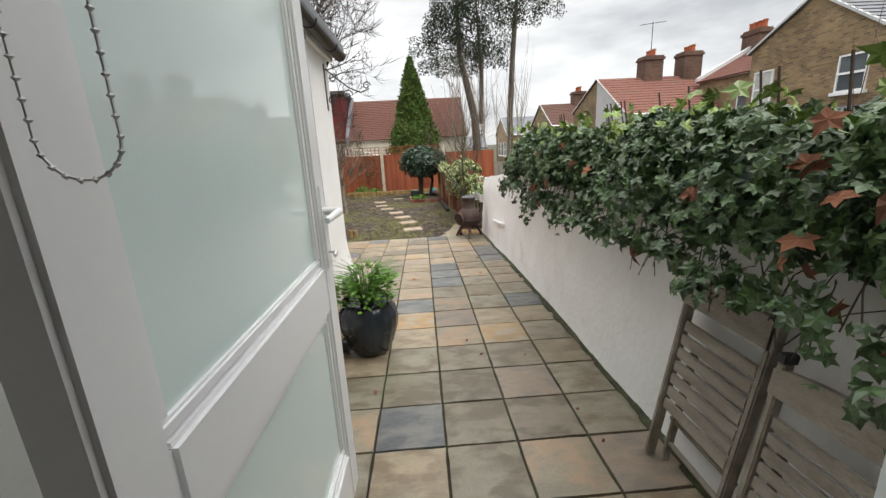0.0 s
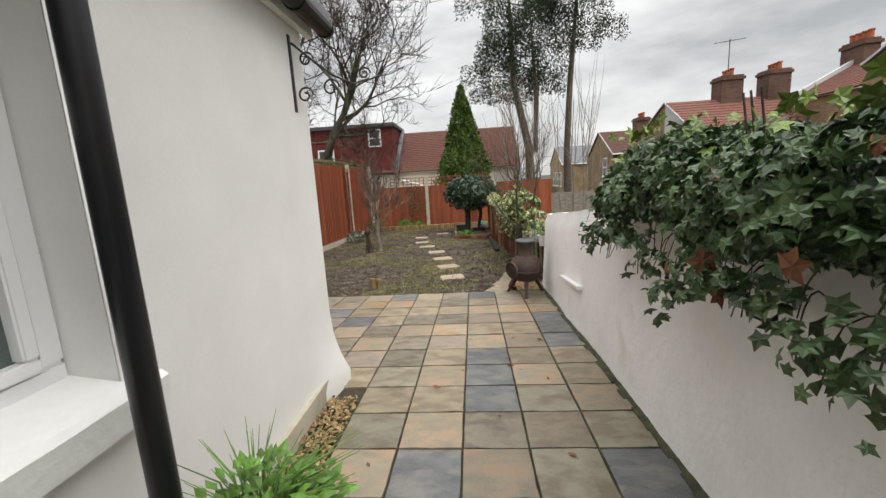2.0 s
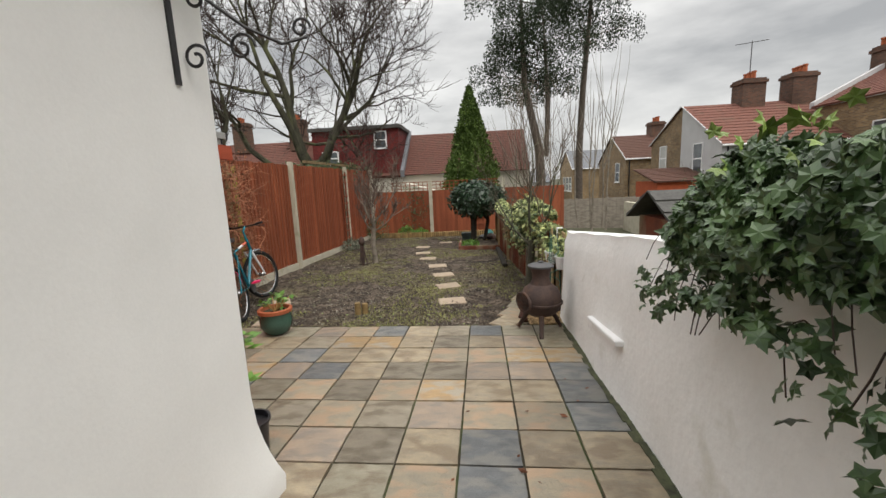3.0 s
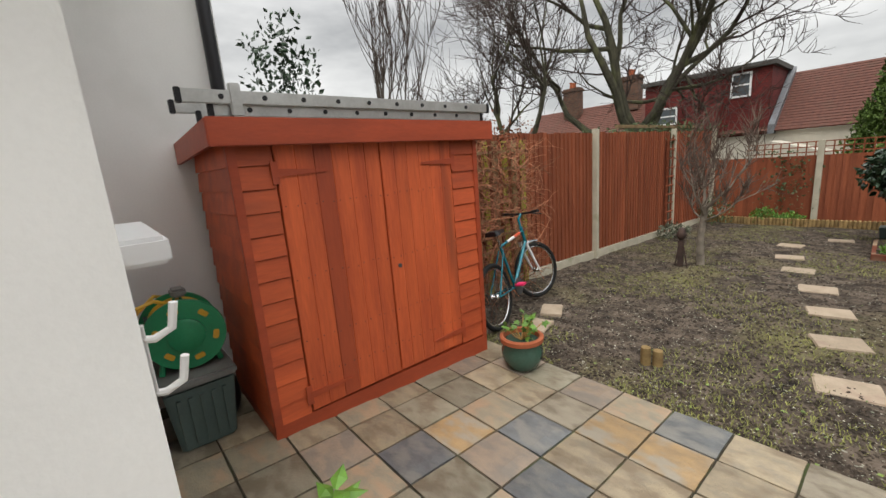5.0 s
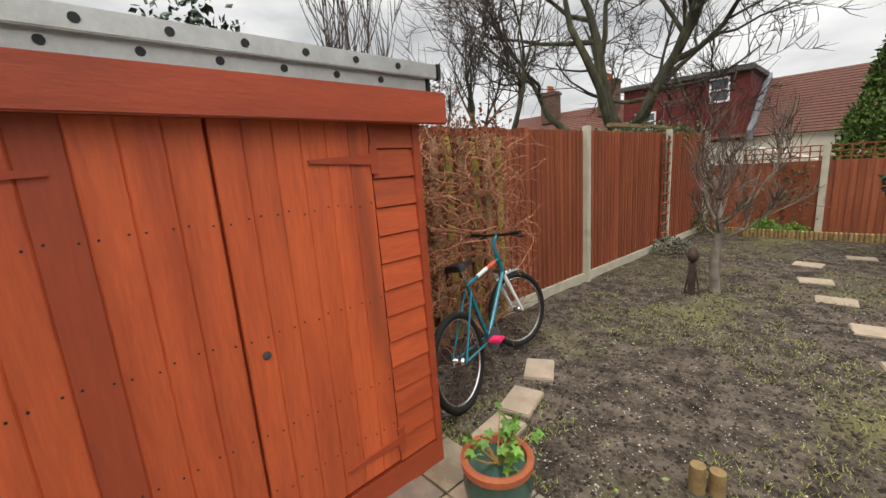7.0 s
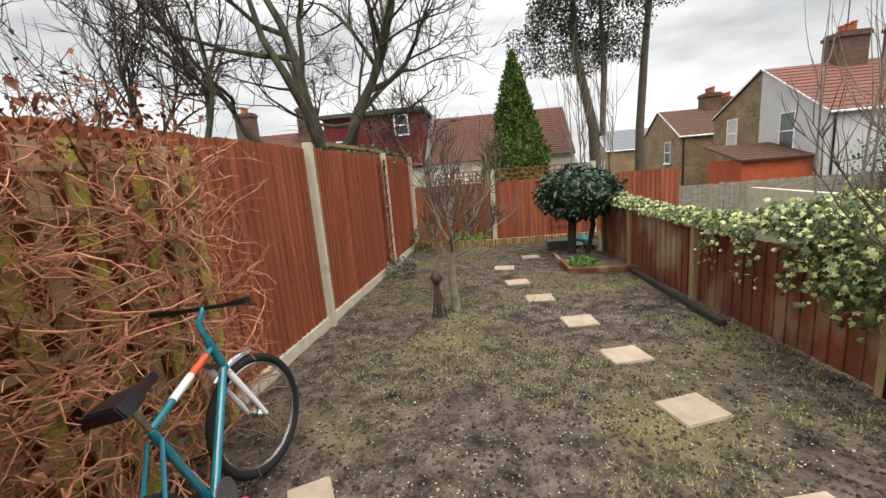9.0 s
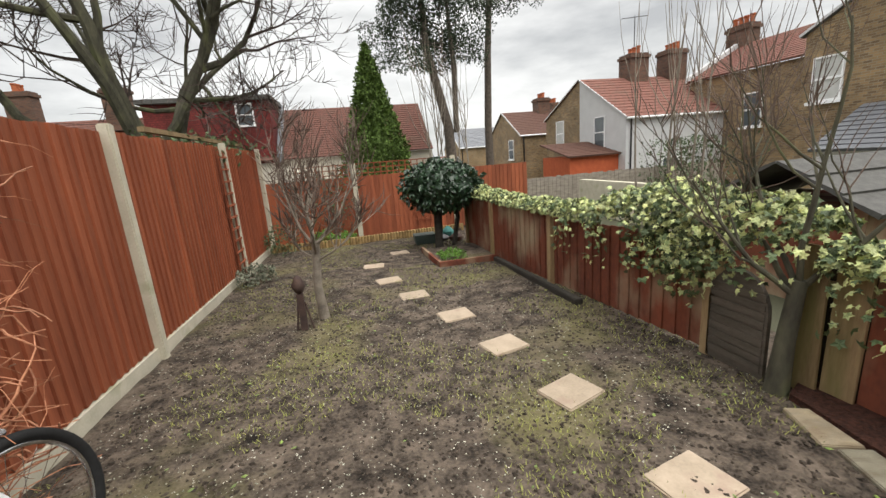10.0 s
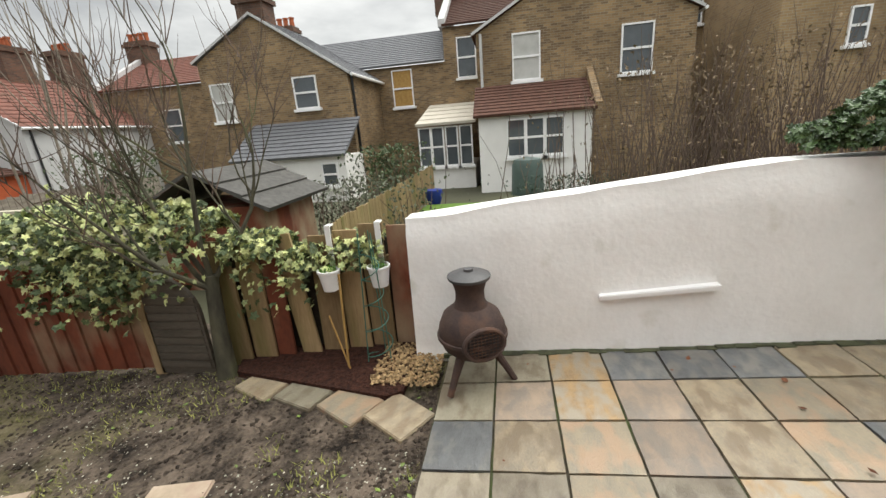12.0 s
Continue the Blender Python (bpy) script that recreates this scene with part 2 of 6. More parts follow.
LUSH = leafmat("fresh_green_leaf", (0.12, 0.25, 0.03), (0.07, 0.16, 0.02), 0.5)
SAGE = leafmat("grey_lavender_leaf", (0.17, 0.18, 0.13), (0.10, 0.11, 0.08), 0.8)
BUSH = leafmat("garden_shrub_leaf", (0.085, 0.12, 0.045), (0.04, 0.062, 0.022), 0.6)
BROWNBUSH = leafmat("bare_brown_scrub", (0.25, 0.185, 0.12), (0.13, 0.095, 0.062), 0.9)
STOCK = brick_mat("yellow_stock_brick", (0.34, 0.225, 0.115), (0.16, 0.105, 0.062), (0.29, 0.25, 0.18))
DARKBRICK = brick_mat("sooty_brick", (0.17, 0.085, 0.055), (0.09, 0.052, 0.04), (0.12, 0.10, 0.08))
PALEBRICK = brick_mat("pale_stock_brick", (0.36, 0.25, 0.13), (0.27, 0.18, 0.10), (0.33, 0.28, 0.2))
REDHUNG = brick_mat("red_hung_tiles", (0.19, 0.035, 0.03), (0.13, 0.026, 0.024), (0.06, 0.012, 0.012), 0.2, 0.12)
CREAM = mat("cream_render", (0.58, 0.54, 0.46), (0.50, 0.46, 0.39), 3, 0.85, 0.2)
PALEGREY = mat("pale_grey_render", (0.55, 0.55, 0.55), (0.48, 0.48, 0.48), 1.5, 0.85, 0.2)
ORANGE = mat("orange_painted_brick", (0.45, 0.11, 0.045), (0.36, 0.08, 0.035), 4, 0.8, 0.3)
REDTILE = mat("red_roof_tile", (0.19, 0.082, 0.06), (0.11, 0.052, 0.042), 6, 0.8, 0.3, vary=0.2, c3=(0.13, 0.075, 0.055), spots=(0.55, 0.75), spot_scale=1)
BROWNTILE = mat("brown_roof_tile", (0.12, 0.062, 0.045), (0.075, 0.04, 0.032), 6, 0.8, 0.3, vary=0.2)
SLATE = mat("grey_slate", (0.16, 0.165, 0.18), (0.11, 0.115, 0.125), 5, 0.5, 0.2, vary=0.15)
TERRA = mat("terracotta", (0.42, 0.13, 0.06), (0.30, 0.085, 0.04), 8, 0.8, 0.3)
PANE = mat("dark_window_glass", (0.10, 0.115, 0.125), (0.06, 0.07, 0.08), 1.5, 0.06, 0.0)
NET = mat("net_curtain", (0.5, 0.5, 0.48), (0.4, 0.4, 0.38), 4, 0.6, 0.0)
ALU = mat("scuffed_aluminium", (0.62, 0.62, 0.60), (0.48, 0.48, 0.46), 10, 0.38, 0.1, metal=0.85)
GLAZE = mat("dark_blue_glaze", (0.022, 0.028, 0.036), (0.010, 0.013, 0.018), 5, 0.16, 0.12, stretch=(3, 3, 0.5))
GREENGLAZE = mat("green_glaze", (0.045, 0.10, 0.075), (0.03, 0.07, 0.052), 5, 0.2, 0.1)
REEL = mat("green_reel_plastic", (0.01, 0.22, 0.09), (0.008, 0.16, 0.065), 5, 0.4, 0.05)
YELLOW = mat("yellow_hose", (0.62, 0.36, 0.03), (0.48, 0.27, 0.02), 6, 0.45, 0.05)
TUBG = mat("grey_green_crate_plastic", (0.075, 0.11, 0.10), (0.05, 0.075, 0.07), 4, 0.5, 0.1)
GREYPL = mat("grey_plastic_lid", (0.17, 0.17, 0.16), (0.11, 0.11, 0.105), 6, 0.55, 0.15)
RUST = mat("rusted_cast_iron", (0.085, 0.055, 0.045), (0.045, 0.032, 0.030), 9, 0.7, 0.4, c3=(0.15, 0.075, 0.045), spots=(0.58, 0.75), spot_scale=4)
CASTGREY = mat("cast_iron_lid", (0.07, 0.068, 0.07), (0.045, 0.045, 0.047), 8, 0.5, 0.2)
TEAL = mat("teal_bike_paint", (0.01, 0.17, 0.22), (0.008, 0.12, 0.16), 5, 0.25, 0.0, coat=0.6)
TEALW = mat("teal_painted_boards", (0.06, 0.19, 0.17), (0.04, 0.13, 0.12), 4, 0.7, 0.2)
WHITEP = mat("white_bike_paint", (0.72, 0.72, 0.72), (0.66, 0.66, 0.66), 5, 0.3, 0.0)
ORANGEP = mat("orange_bike_paint", (0.65, 0.10, 0.04), (0.55, 0.08, 0.035), 5, 0.3, 0.0)
PINK = mat("pink_pedal_plastic", (0.75, 0.03, 0.14), (0.6, 0.02, 0.1), 5, 0.5, 0.0)
TYRE = mat("tyre_rubber", (0.018, 0.018, 0.018), (0.012, 0.012, 0.012), 20, 0.85, 0.3)
CHROME = mat("bright_steel", (0.6, 0.6, 0.6), (0.5, 0.5, 0.5), 10, 0.25, 0.0, metal=1.0)
WIREG = mat("green_coated_wire", (0.04, 0.16, 0.12), (0.03, 0.11, 0.085), 5, 0.5, 0.0)
BAMBOO = mat("bamboo_cane", (0.42, 0.26, 0.09), (0.30, 0.18, 0.06), 10, 0.7, 0.1)
BRIGHTLAWN = mat("neighbour_lawn", (0.12, 0.20, 0.035), (0.07, 0.13, 0.025), 3, 0.9, 0.5)
FARGROUND = mat("distant_ground", (0.085, 0.085, 0.05), (0.05, 0.05, 0.035), 0.4, 0.95, 0.4)

# ---------------- mesh helpers ----------------


class MB:
    """Collects vertices and faces of one mesh."""

    def __init__(self):
        self.v, self.f = [], []

    def add(self, vs, fs):
        k = len(self.v)
        self.v += [tuple(p) for p in vs]
        self.f += [tuple(i + k for i in q) for q in fs]
        return self

    def box(self, x0, x1, y0, y1, z0, z1, m=None):
        vs = [Vector((x, y, z)) for z in (z0, z1) for x, y in ((x0, y0), (x1, y0), (x1, y1), (x0, y1))]
        if m:
            vs = [m @ p for p in vs]
        return self.add(vs, [(3, 2, 1, 0), (4, 5, 6, 7), (0, 1, 5, 4), (1, 2, 6, 5), (2, 3, 7, 6), (3, 0, 4, 7)])

    def prism(self, base, top):
        n = len(base)
        return self.add(list(base) + list(top), [tuple(range(n - 1, -1, -1)), tuple(range(n, 2 * n))] + [(i, (i + 1) % n, n + (i + 1) % n, n + i) for i in range(n)])

    def tube(self, pts, radii, n=6, closed=False):
        pts = [Vector(p) for p in pts]
        if not isinstance(radii, (list, tuple)):
            radii = [radii] * len(pts)
        vs, fs, up = [], [], None
        for i, p in enumerate(pts):
            if closed:
                d = pts[(i + 1) % len(pts)] - pts[i - 1]
            else:
                d = pts[min(i + 1, len(pts) - 1)] - pts[max(i - 1, 0)]
            d = d.normalized() if d.length > 1e-9 else Vector((0, 0, 1))
            if up is None:
                up = d.orthogonal().normalized()
            s = d.cross(up)
            s = s.normalized() if s.length > 1e-6 else d.orthogonal().normalized()
            up = s.cross(d).normalized()
            for k in range(n):
                a = 2 * math.pi * k / n
                vs.append(p + (up * math.cos(a) + s * math.sin(a)) * radii[i])
        m = len(pts)
        for i in range(m if closed else m - 1):
            for k in range(n):
                j = (i + 1) % m
                fs.append((i * n + k, i * n + (k + 1) % n, j * n + (k + 1) % n, j * n + k))
        if not closed:
            fs += [tuple(range(n - 1, -1, -1)), tuple(range((m - 1) * n, m * n))]
        return self.add(vs, fs)

    def lathe(self, prof, n=24, c=(0, 0, 0), m=None):
        vs, fs = [], []
        for r, z in prof:
            for k in range(n):
                a = 2 * math.pi * k / n
                p = Vector((c[0] + r * math.cos(a), c[1] + r * math.sin(a), c[2] + z))
                vs.append(m @ p if m else p)
        for i in range(len(prof) - 1):
            for k in range(n):
                fs.append((i * n + k, i * n + (k + 1) % n, (i + 1) * n + (k + 1) % n, (i + 1) * n + k))
        if prof[0][0] > 1e-4:
            fs.append(tuple(range(n - 1, -1, -1)))
        if prof[-1][0] > 1e-4:
            fs.append(tuple(range((len(prof) - 1) * n, len(prof) * n)))
        return self.add(vs, fs)

    def leaf(self, p, d, nrm, size, lobes=False):
        """One leaf: a folded blade, or a five-lobed ivy leaf."""
        d = d.normalized()
        s = d.cross(nrm)
        s = s.normalized() if s.length > 1e-6 else d.orthogonal()
        u = s.cross(d)
        if lobes:
            o = [(0, .06, 0), (.38, -.1, -.08), (.33, .22, .02), (.53, .5, -.1), (.23, .6, .03), (0, 1.05, -.16), (-.23, .6, .03), (-.53, .5, -.1), (-.33, .22, .02), (-.38, -.1, -.08), (0, .36, .0)]
            fs = [(i, i + 1, 10) for i in range(9)] + [(9, 0, 10)]
        else:
            o = [(0, 0, 0), (.28, .45, -.05), (0, 1, -.1), (-.28, .45, -.05), (0, .5, .06)]
            fs = [(0, 1, 4), (1, 2, 4), (2, 3, 4), (3, 0, 4)]
        return self.add([p + (s * a + d * b + u * c) * size for a, b, c in o], fs)


base = {}


def thing(name, loc, label, category="", group="", kind=""):
    ob = new(name)
    ob.empty_display_size = 0.1
    ob.location = loc
    base[ob.name] = Vector(loc)
    return tagged(ob, label, category or name.replace("_", " "), group, kind)


def part(name, mb, material, parent=None, label="", bevel=0.0, smooth=False, kind="", local=False):
    """Links one mesh. Its points are in world metres, or from the parent's base if local."""
    off = base.get(parent.name, Vector()) if parent and not local else Vector()
    me = bpy.data.meshes.new(name)
    me.from_pydata([tuple(Vector(p) - off) for p in mb.v], [], mb.f)
    if bevel or smooth:
        bm = bmesh.new()
        bm.from_mesh(me)
        if bevel:
            bmesh.ops.bevel(bm, geom=bm.edges[:], offset=bevel, segments=2, affect="EDGES", clamp_overlap=True)
        if smooth:
            for f in bm.faces:
                f.smooth = True
            for e in bm.edges:
                e.smooth = len(e.link_faces) != 2 or e.calc_face_angle(0) < radians(42)
        bm.to_mesh(me)
        bm.free()
    me.materials.append(material)
    ob = new(name, me)
    if parent:
        ob.parent = parent
        base[ob.name] = off
    return tagged(ob, label, kind=kind)


def solid(name, mb, material, label, category="", kind="structure", bevel=0.0, smooth=False):
    return tagged(part(name, mb, material, bevel=bevel, smooth=smooth), label, category, kind=kind)


R = random.Random(4)
PITCH, EDGE = 0.335, 4.05 + 9 * 0.335


def ground(y):
    if y < 4.05:
        return -0.1025 - 0.027 * (y - 4.05)
    return -0.05 * (y - 2.0) if y < EDGE else -0.2833 - 0.03 * (min(y, 17.4) - EDGE) - 0.02


def rv(s=1.0):
    return Vector((R.uniform(-1, 1), R.uniform(-1, 1), R.uniform(-1, 1))) * s

# ---------------- ground ----------------
mb = MB()
nx, ny = 56, 110
for j in range(ny + 1):
    for i in range(nx + 1):
        x, y = -3.75 + 5.6 * i / nx, EDGE + 10.5 * j / ny
        h = noise.noise(Vector((x * 1.3, y * 1.3, 0))) * 0.02 + noise.noise(Vector((x * 5, y * 5, 3))) * 0.012
        mb.v.append((x, y, ground(y + 0.001) + h * min(1, (y - EDGE) * 3)))
mb.f = [(j * (nx + 1) + i, j * (nx + 1) + i + 1, (j + 1) * (nx + 1) + i + 1, (j + 1) * (nx + 1) + i) for j in range(ny) for i in range(nx)]
solid("ground_garden", mb, SOIL, "bare dark soil garden with thin mossy grass patches", "ground", smooth=True)
mb = MB()
far = [(-5000, -5000), (5000, -5000), (5000, 5000), (-5000, 5000)]
rings = [(-3.74, -1.0, 1.84, EDGE + 10.4, -0.7), (-7, -4, 6, 22, -0.85), (-20, -20, 20, 50, -1.6), (-300, -300, 300, 300, -8), (-4000, -4000, 4000, 4000, -20)]
for x0, y0, x1, y1, z in rings:
    mb.v += [(x0, y0, z), (x1, y0, z), (x1, y1, z), (x0, y1, z)]
mb.f = [(0, 1, 2, 3)] + [(k * 4 + 4 + i, k * 4 + 4 + (i + 1) % 4, k * 4 + (i + 1) % 4, k * 4 + i) for k in range(len(rings) - 1) for i in range(4)]
solid("ground_far", mb, FARGROUND, "sloping neighbouring ground falling to the distance", "ground")
mb = MB()
for x0, x1, y0, y1 in ((-3.4, 1.3, 4.05, EDGE), (-0.78, 1.3, -1.2, 4.05)):
    mb.prism([(x0, y0, -.6), (x1, y0, -.6), (x1, y1, -.6), (x0, y1, -.6)], [(x0, y0, ground(y0) - 0.018), (x1, y0, ground(y0) - 0.018), (x1, y1, ground(y1 - .001) - 0.018), (x0, y1, ground(y1 - .001) - 0.018)])
patio = solid("pavement_patio", mb, JOINT, "riven sandstone patio with mossy recessed joints", "patio")

# ---------------- own house ----------------
WX, WY, IX = -0.75, 4.45, -3.4          # side wall face, rear wall face, inner flank face
mb = MB()
mb.box(WX - .28, WX, .45, 1.15, -.3, 2.22)
mb.box(WX - .28, WX, 1.15, 2.87, -.3, .7)
mb.box(WX - .28, WX, 1.15, 2.87, 2.08, 2.22)
mb.box(WX - .28, WX - .004, 2.87, 3.0, .5, 2.2)
# last stretch with the bell-cast foot at the corner
ys = [2.87 + (WY - 2.87) * k / 12 for k in range(13)]
zs = [-.3, -.05, .03, .09, .16, .26, .4, .7, 2.22]
k0 = len(mb.v)
for y in ys:
    for z in zs:
        fl = max(0, (0.4 - z) / 0.4) ** 2 * 0.065 * max(0, (y - 4.0) / (WY - 4.0)) if z > -.06 else 0.065 * max(0, (y - 4.0) / (WY - 4.0))
        mb.v.append((WX + fl, y + (fl * 0.8 if y > WY - .01 else 0), z))
nz = len(zs)
mb.f += [(k0 + i * nz + j, k0 + (i + 1) * nz + j, k0 + (i + 1) * nz + j + 1, k0 + i * nz + j + 1) for i in range(12) for j in range(nz - 1)]
k1 = len(mb.v)
mb.v += [(WX - .28, WY, z) for z in zs]
e0 = k0 + 12 * nz
mb.f += [(e0 + j, k1 + j, k1 + j + 1, e0 + j + 1) for j in range(nz - 1)]
mb.f.append((k0 + nz - 1, e0 + nz - 1, k1 + nz - 1))
wall_side = solid("wall_side", mb, RENDER, "smooth white rendered side wall with flared foot", "wall", smooth=True)
mb = MB()
# rear wall with one window opening, rising to the ridge
mb.box(-1.06, WX - .28, WY - .28, WY, -.4, 2.26)
mb.box(-1.52, -1.06, WY - .28, WY, -.4, 1.35)
mb.box(IX, -1.52, WY - .28, WY, -.4, 2.26)
mb.box(-1.52, -1.06, WY - .28, WY, 2.18, 2.26)
mb.prism([(WX - .28, WY - .28, 2.26), (WX - .28, WY, 2.26), (IX, WY, 2.26), (IX, WY - .28, 2.26)], [(WX - .28, WY - .28, 2.34), (WX - .28, WY, 2.34), (IX, WY, 4.6), (IX, WY - .28, 4.6)])
solid("wall_rear", mb, RENDER, "white rendered rear wall", "wall")
solid("wall_flank", MB().box(IX - .3, IX, -1.5, 5.32, -.5, 5.2), RENDER, "tall white rendered flank wall", "wall")
mb = MB().box(-1.05, -.37, .2, .45, -.2, 2.3).box(.64, 1.35, .2, .45, -.2, 2.3).box(-.37, .64, .2, .45, 2.16, 2.3)
solid("wall_back", mb, RENDER, "white rendered wall round the back doorway", "wall")
solid("floor", MB().box(-1.05, 1.35, -2.2, .2, -.1, .06), CONC, "pale kitchen floor", "floor")
solid("step", MB().box(-.37, .64, .2, .52, -.1, .05), CONC, "concrete door step", "step", bevel=.01)
solid("wall_room", MB().box(-1.15, -1.05, -2.2, .2, 0, 2.4).box(1.35, 1.45, -2.2, .2, 0, 2.4).box(-1.15, 1.45, -2.3, -2.2, 0, 2.4), RENDER, "plain white room walls", "wall")
solid("ceiling", MB().box(-1.15, 1.45, -2.3, .2, 2.4, 2.5), RENDER, "plain white ceiling", "ceiling")
solid("wall_upper_house", MB().box(-1.05, 1.4, .2, .45, 2.3, 5.6), RENDER, "white rendered upper wall of the house", "wall")
mb = MB().prism([(WX + .16, .53, 2.23), (WX + .16, WY + .12, 2.23), (IX, WY + .12, 4.55), (IX, .53, 4.55)], [(WX + .16, .53, 2.31), (WX + .16, WY + .12, 2.31), (IX, WY + .12, 4.63), (IX, .53, 4.63)])
solid("roof", mb, SLATE, "slate lean-to roof", "roof")
solid("trim_fascia", MB().box(WX + .002, WX + .045, .53, WY + .1, 2.16, 2.23), UPVC, "white fascia board under the gutter", "fascia", bevel=.006)
solid("baseboard_plinth", MB().box(WX + .002, WX + .03, .6, WY - .05, -.3, .02), CONC, "bare grey cement plinth strip", "plinth")

g = thing("gutter", (WX + .1, 2.6, 2.21), "black plastic half-round gutter with brackets", "gutter")
mb = MB()
prof = [(math.cos(math.pi + math.pi * k / 8) * .06, math.sin(math.pi + math.pi * k / 8) * .06) for k in range(9)]
inner = [(a * .88, b * .88) for a, b in reversed(prof)]
ring = prof + inner
mb.prism([(WX + .11 + a, .53, 2.24 + b) for a, b in ring], [(WX + .11 + a, WY + .14, 2.24 + b) for a, b in ring])
part("trough", mb, BLACKP, g)
part("end_cap", MB().prism([(WX + .11 + a * 1.08, WY + .13, 2.24 + b * 1.08) for a, b in prof], [(WX + .11 + a * 1.08, WY + .16, 2.24 + b * 1.08) for a, b in prof]), BLACKP, g)
for y in (1.2, 2.2, 3.4, 4.15):
    part("bracket", MB().prism([(WX + .11 + a * 1.12, y, 2.24 + b * 1.12) for a, b in prof], [(WX + .11 + a * 1.12, y + .03, 2.24 + b * 1.12) for a, b in prof]), BLACKP, g)
part("union", MB().prism([(WX + .11 + a * 1.16, 2.62, 2.24 + b * 1.16) for a, b in prof], [(WX + .11 + a * 1.16, 2.8, 2.24 + b * 1.16) for a, b in prof]), BLACKP, g)
g = thing("downpipe", (WX + .1, 2.7, 0), "black plastic downpipe fixed to the side wall", "downpipe")
part("pipe", MB().tube([(WX + .2, 2.73, 2.2), (WX + .2, 2.73, -.02)], .034, 16), BLACKP, g, smooth=True)
part("shoe", MB().tube([(WX + .2, 2.73, .02), (WX + .22, 2.72, -.02), (WX + .29, 2.71, -.03)], [.042, .044, .044], 14), BLACKP, g, smooth=True)
for z in (1.95,):
    part("clip", MB().box(WX, WX + .17, 2.715, 2.745, z, z + .03).lathe([(.041, z), (.041, z + .04)], 14, (WX + .2, 2.73, 0)), BLACKP, g)
g = thing("downpipe", (IX + .06, 5.25, 1), "black downpipe at the end of the flank wall", "downpipe")
part("pipe", MB().tube([(IX + .06, 5.25, 5.2), (IX + .06, 5.25, -.25)], .045, 12), BLACKP, g, smooth=True)


win = thing("window_1", (WX, 2, .8), "white framed window with dark frosted panes, deep sill", "window", kind="structure")
FXX = -.90
mb = MB()
for y0, y1, z0, z1 in ((1.15, 2.87, .74, .81), (1.15, 2.87, 2.03, 2.1), (1.15, 1.22, .81, 2.03), (2.8, 2.87, .81, 2.03), (1.22, 2.8, 1.45, 1.52)):
    mb.box(FXX - .06, FXX, y0, y1, z0, z1)
part("window_frame", mb, UPVC, win, bevel=.008)
for z0, z1 in ((.81, 1.45), (1.52, 2.03)):
    mb = MB()
    for a in ((1.22, 2.8, z0, z0 + .04), (1.22, 2.8, z1 - .04, z1), (1.22, 1.26, z0 + .04, z1 - .04), (2.76, 2.8, z0 + .04, z1 - .04)):
        mb.box(FXX - .04, FXX + .015, *a)
    part("casement", mb, UPVC, win, bevel=.006)
    part("pane", MB().box(FXX - .03, FXX - .02, 1.25, 2.77, z0 + .03, z1 - .03), DARKFROST, win, "dark frosted glass")
mb = MB()
N = 26
for k in range(N + 1):
    y = 1.1 + (2.96 - 1.1) * k / N
    j = noise.noise(Vector((y * 5, 1, 0))) * .012
    mb.v += [(FXX - .02, y, .60), (WX + .055 + j, y, .625 + j * 1.5), (WX + .065 + j, y, .715 + j), (WX + .05, y, .732), (FXX - .02, y, .765)]
mb.f += [(k * 5 + i, k * 5 + i + 1, k * 5 + i + 6, k * 5 + i + 5) for k in range(N) for i in range(4)] + [(4, 3, 2, 1, 0), tuple(N * 5 + i for i in range(5))]
part("window_sill", mb, LIMEWASH, win, "chipped white painted sill", smooth=True)
# added dark sheet behind the panes, in place of an unlit room
solid("wall_room_dark", MB().box(-1.1, -1.05, 1.0, 3.0, .5, 2.2), DARKWOOD, "added dark sheet for the unlit room behind the window", "wall")
win = thing("window_2", (-1.5, WY, 1.28), "white framed rear window with frosted pane and projecting sill", "window", kind="structure")
mb = MB()
for a in ((-1.52, -1.06, 1.35, 1.42), (-1.52, -1.06, 2.11, 2.18), (-1.52, -1.46, 1.42, 2.11), (-1.12, -1.06, 1.42, 2.11)):
    mb.box(a[0], a[1], WY - .07, WY - .015, a[2], a[3])
part("window_frame", mb, UPVC, win, bevel=.008)
part("pane", MB().box(-1.47, -1.11, WY - .05, WY - .04, 1.41, 2.12), DARKFROST, win)
part("window_sill", MB().box(-1.6, -1.02, WY - .07, WY + .09, 1.28, 1.342), UPVC, win, bevel=.01)

# back door, standing open
hinge, free = Vector((-.25, .475)), Vector((-.235, 1.43))
dv = (free - hinge)
DW = dv.length
M = pose(hinge.x, hinge.y, .08, 0, 0, math.degrees(math.atan2(dv.y, dv.x)))
door = thing("door_1", (hinge.x, hinge.y, .08), "white back door with frosted glass panels, standing open", "door", kind="structure")
mb = MB()
T, ST = .035, .095
for x0, x1, z0, z1 in ((0, ST, 0, 2.0), (DW - ST, DW, 0, 2.0), (ST, DW - ST, 0, .2), (ST, DW - ST, 1.88, 2.0), (ST, DW - ST, .735, .885)):
    mb.box(x0, x1, -T, T, z0, z1, M)
part("frame", mb, UPVC, door, bevel=.008)
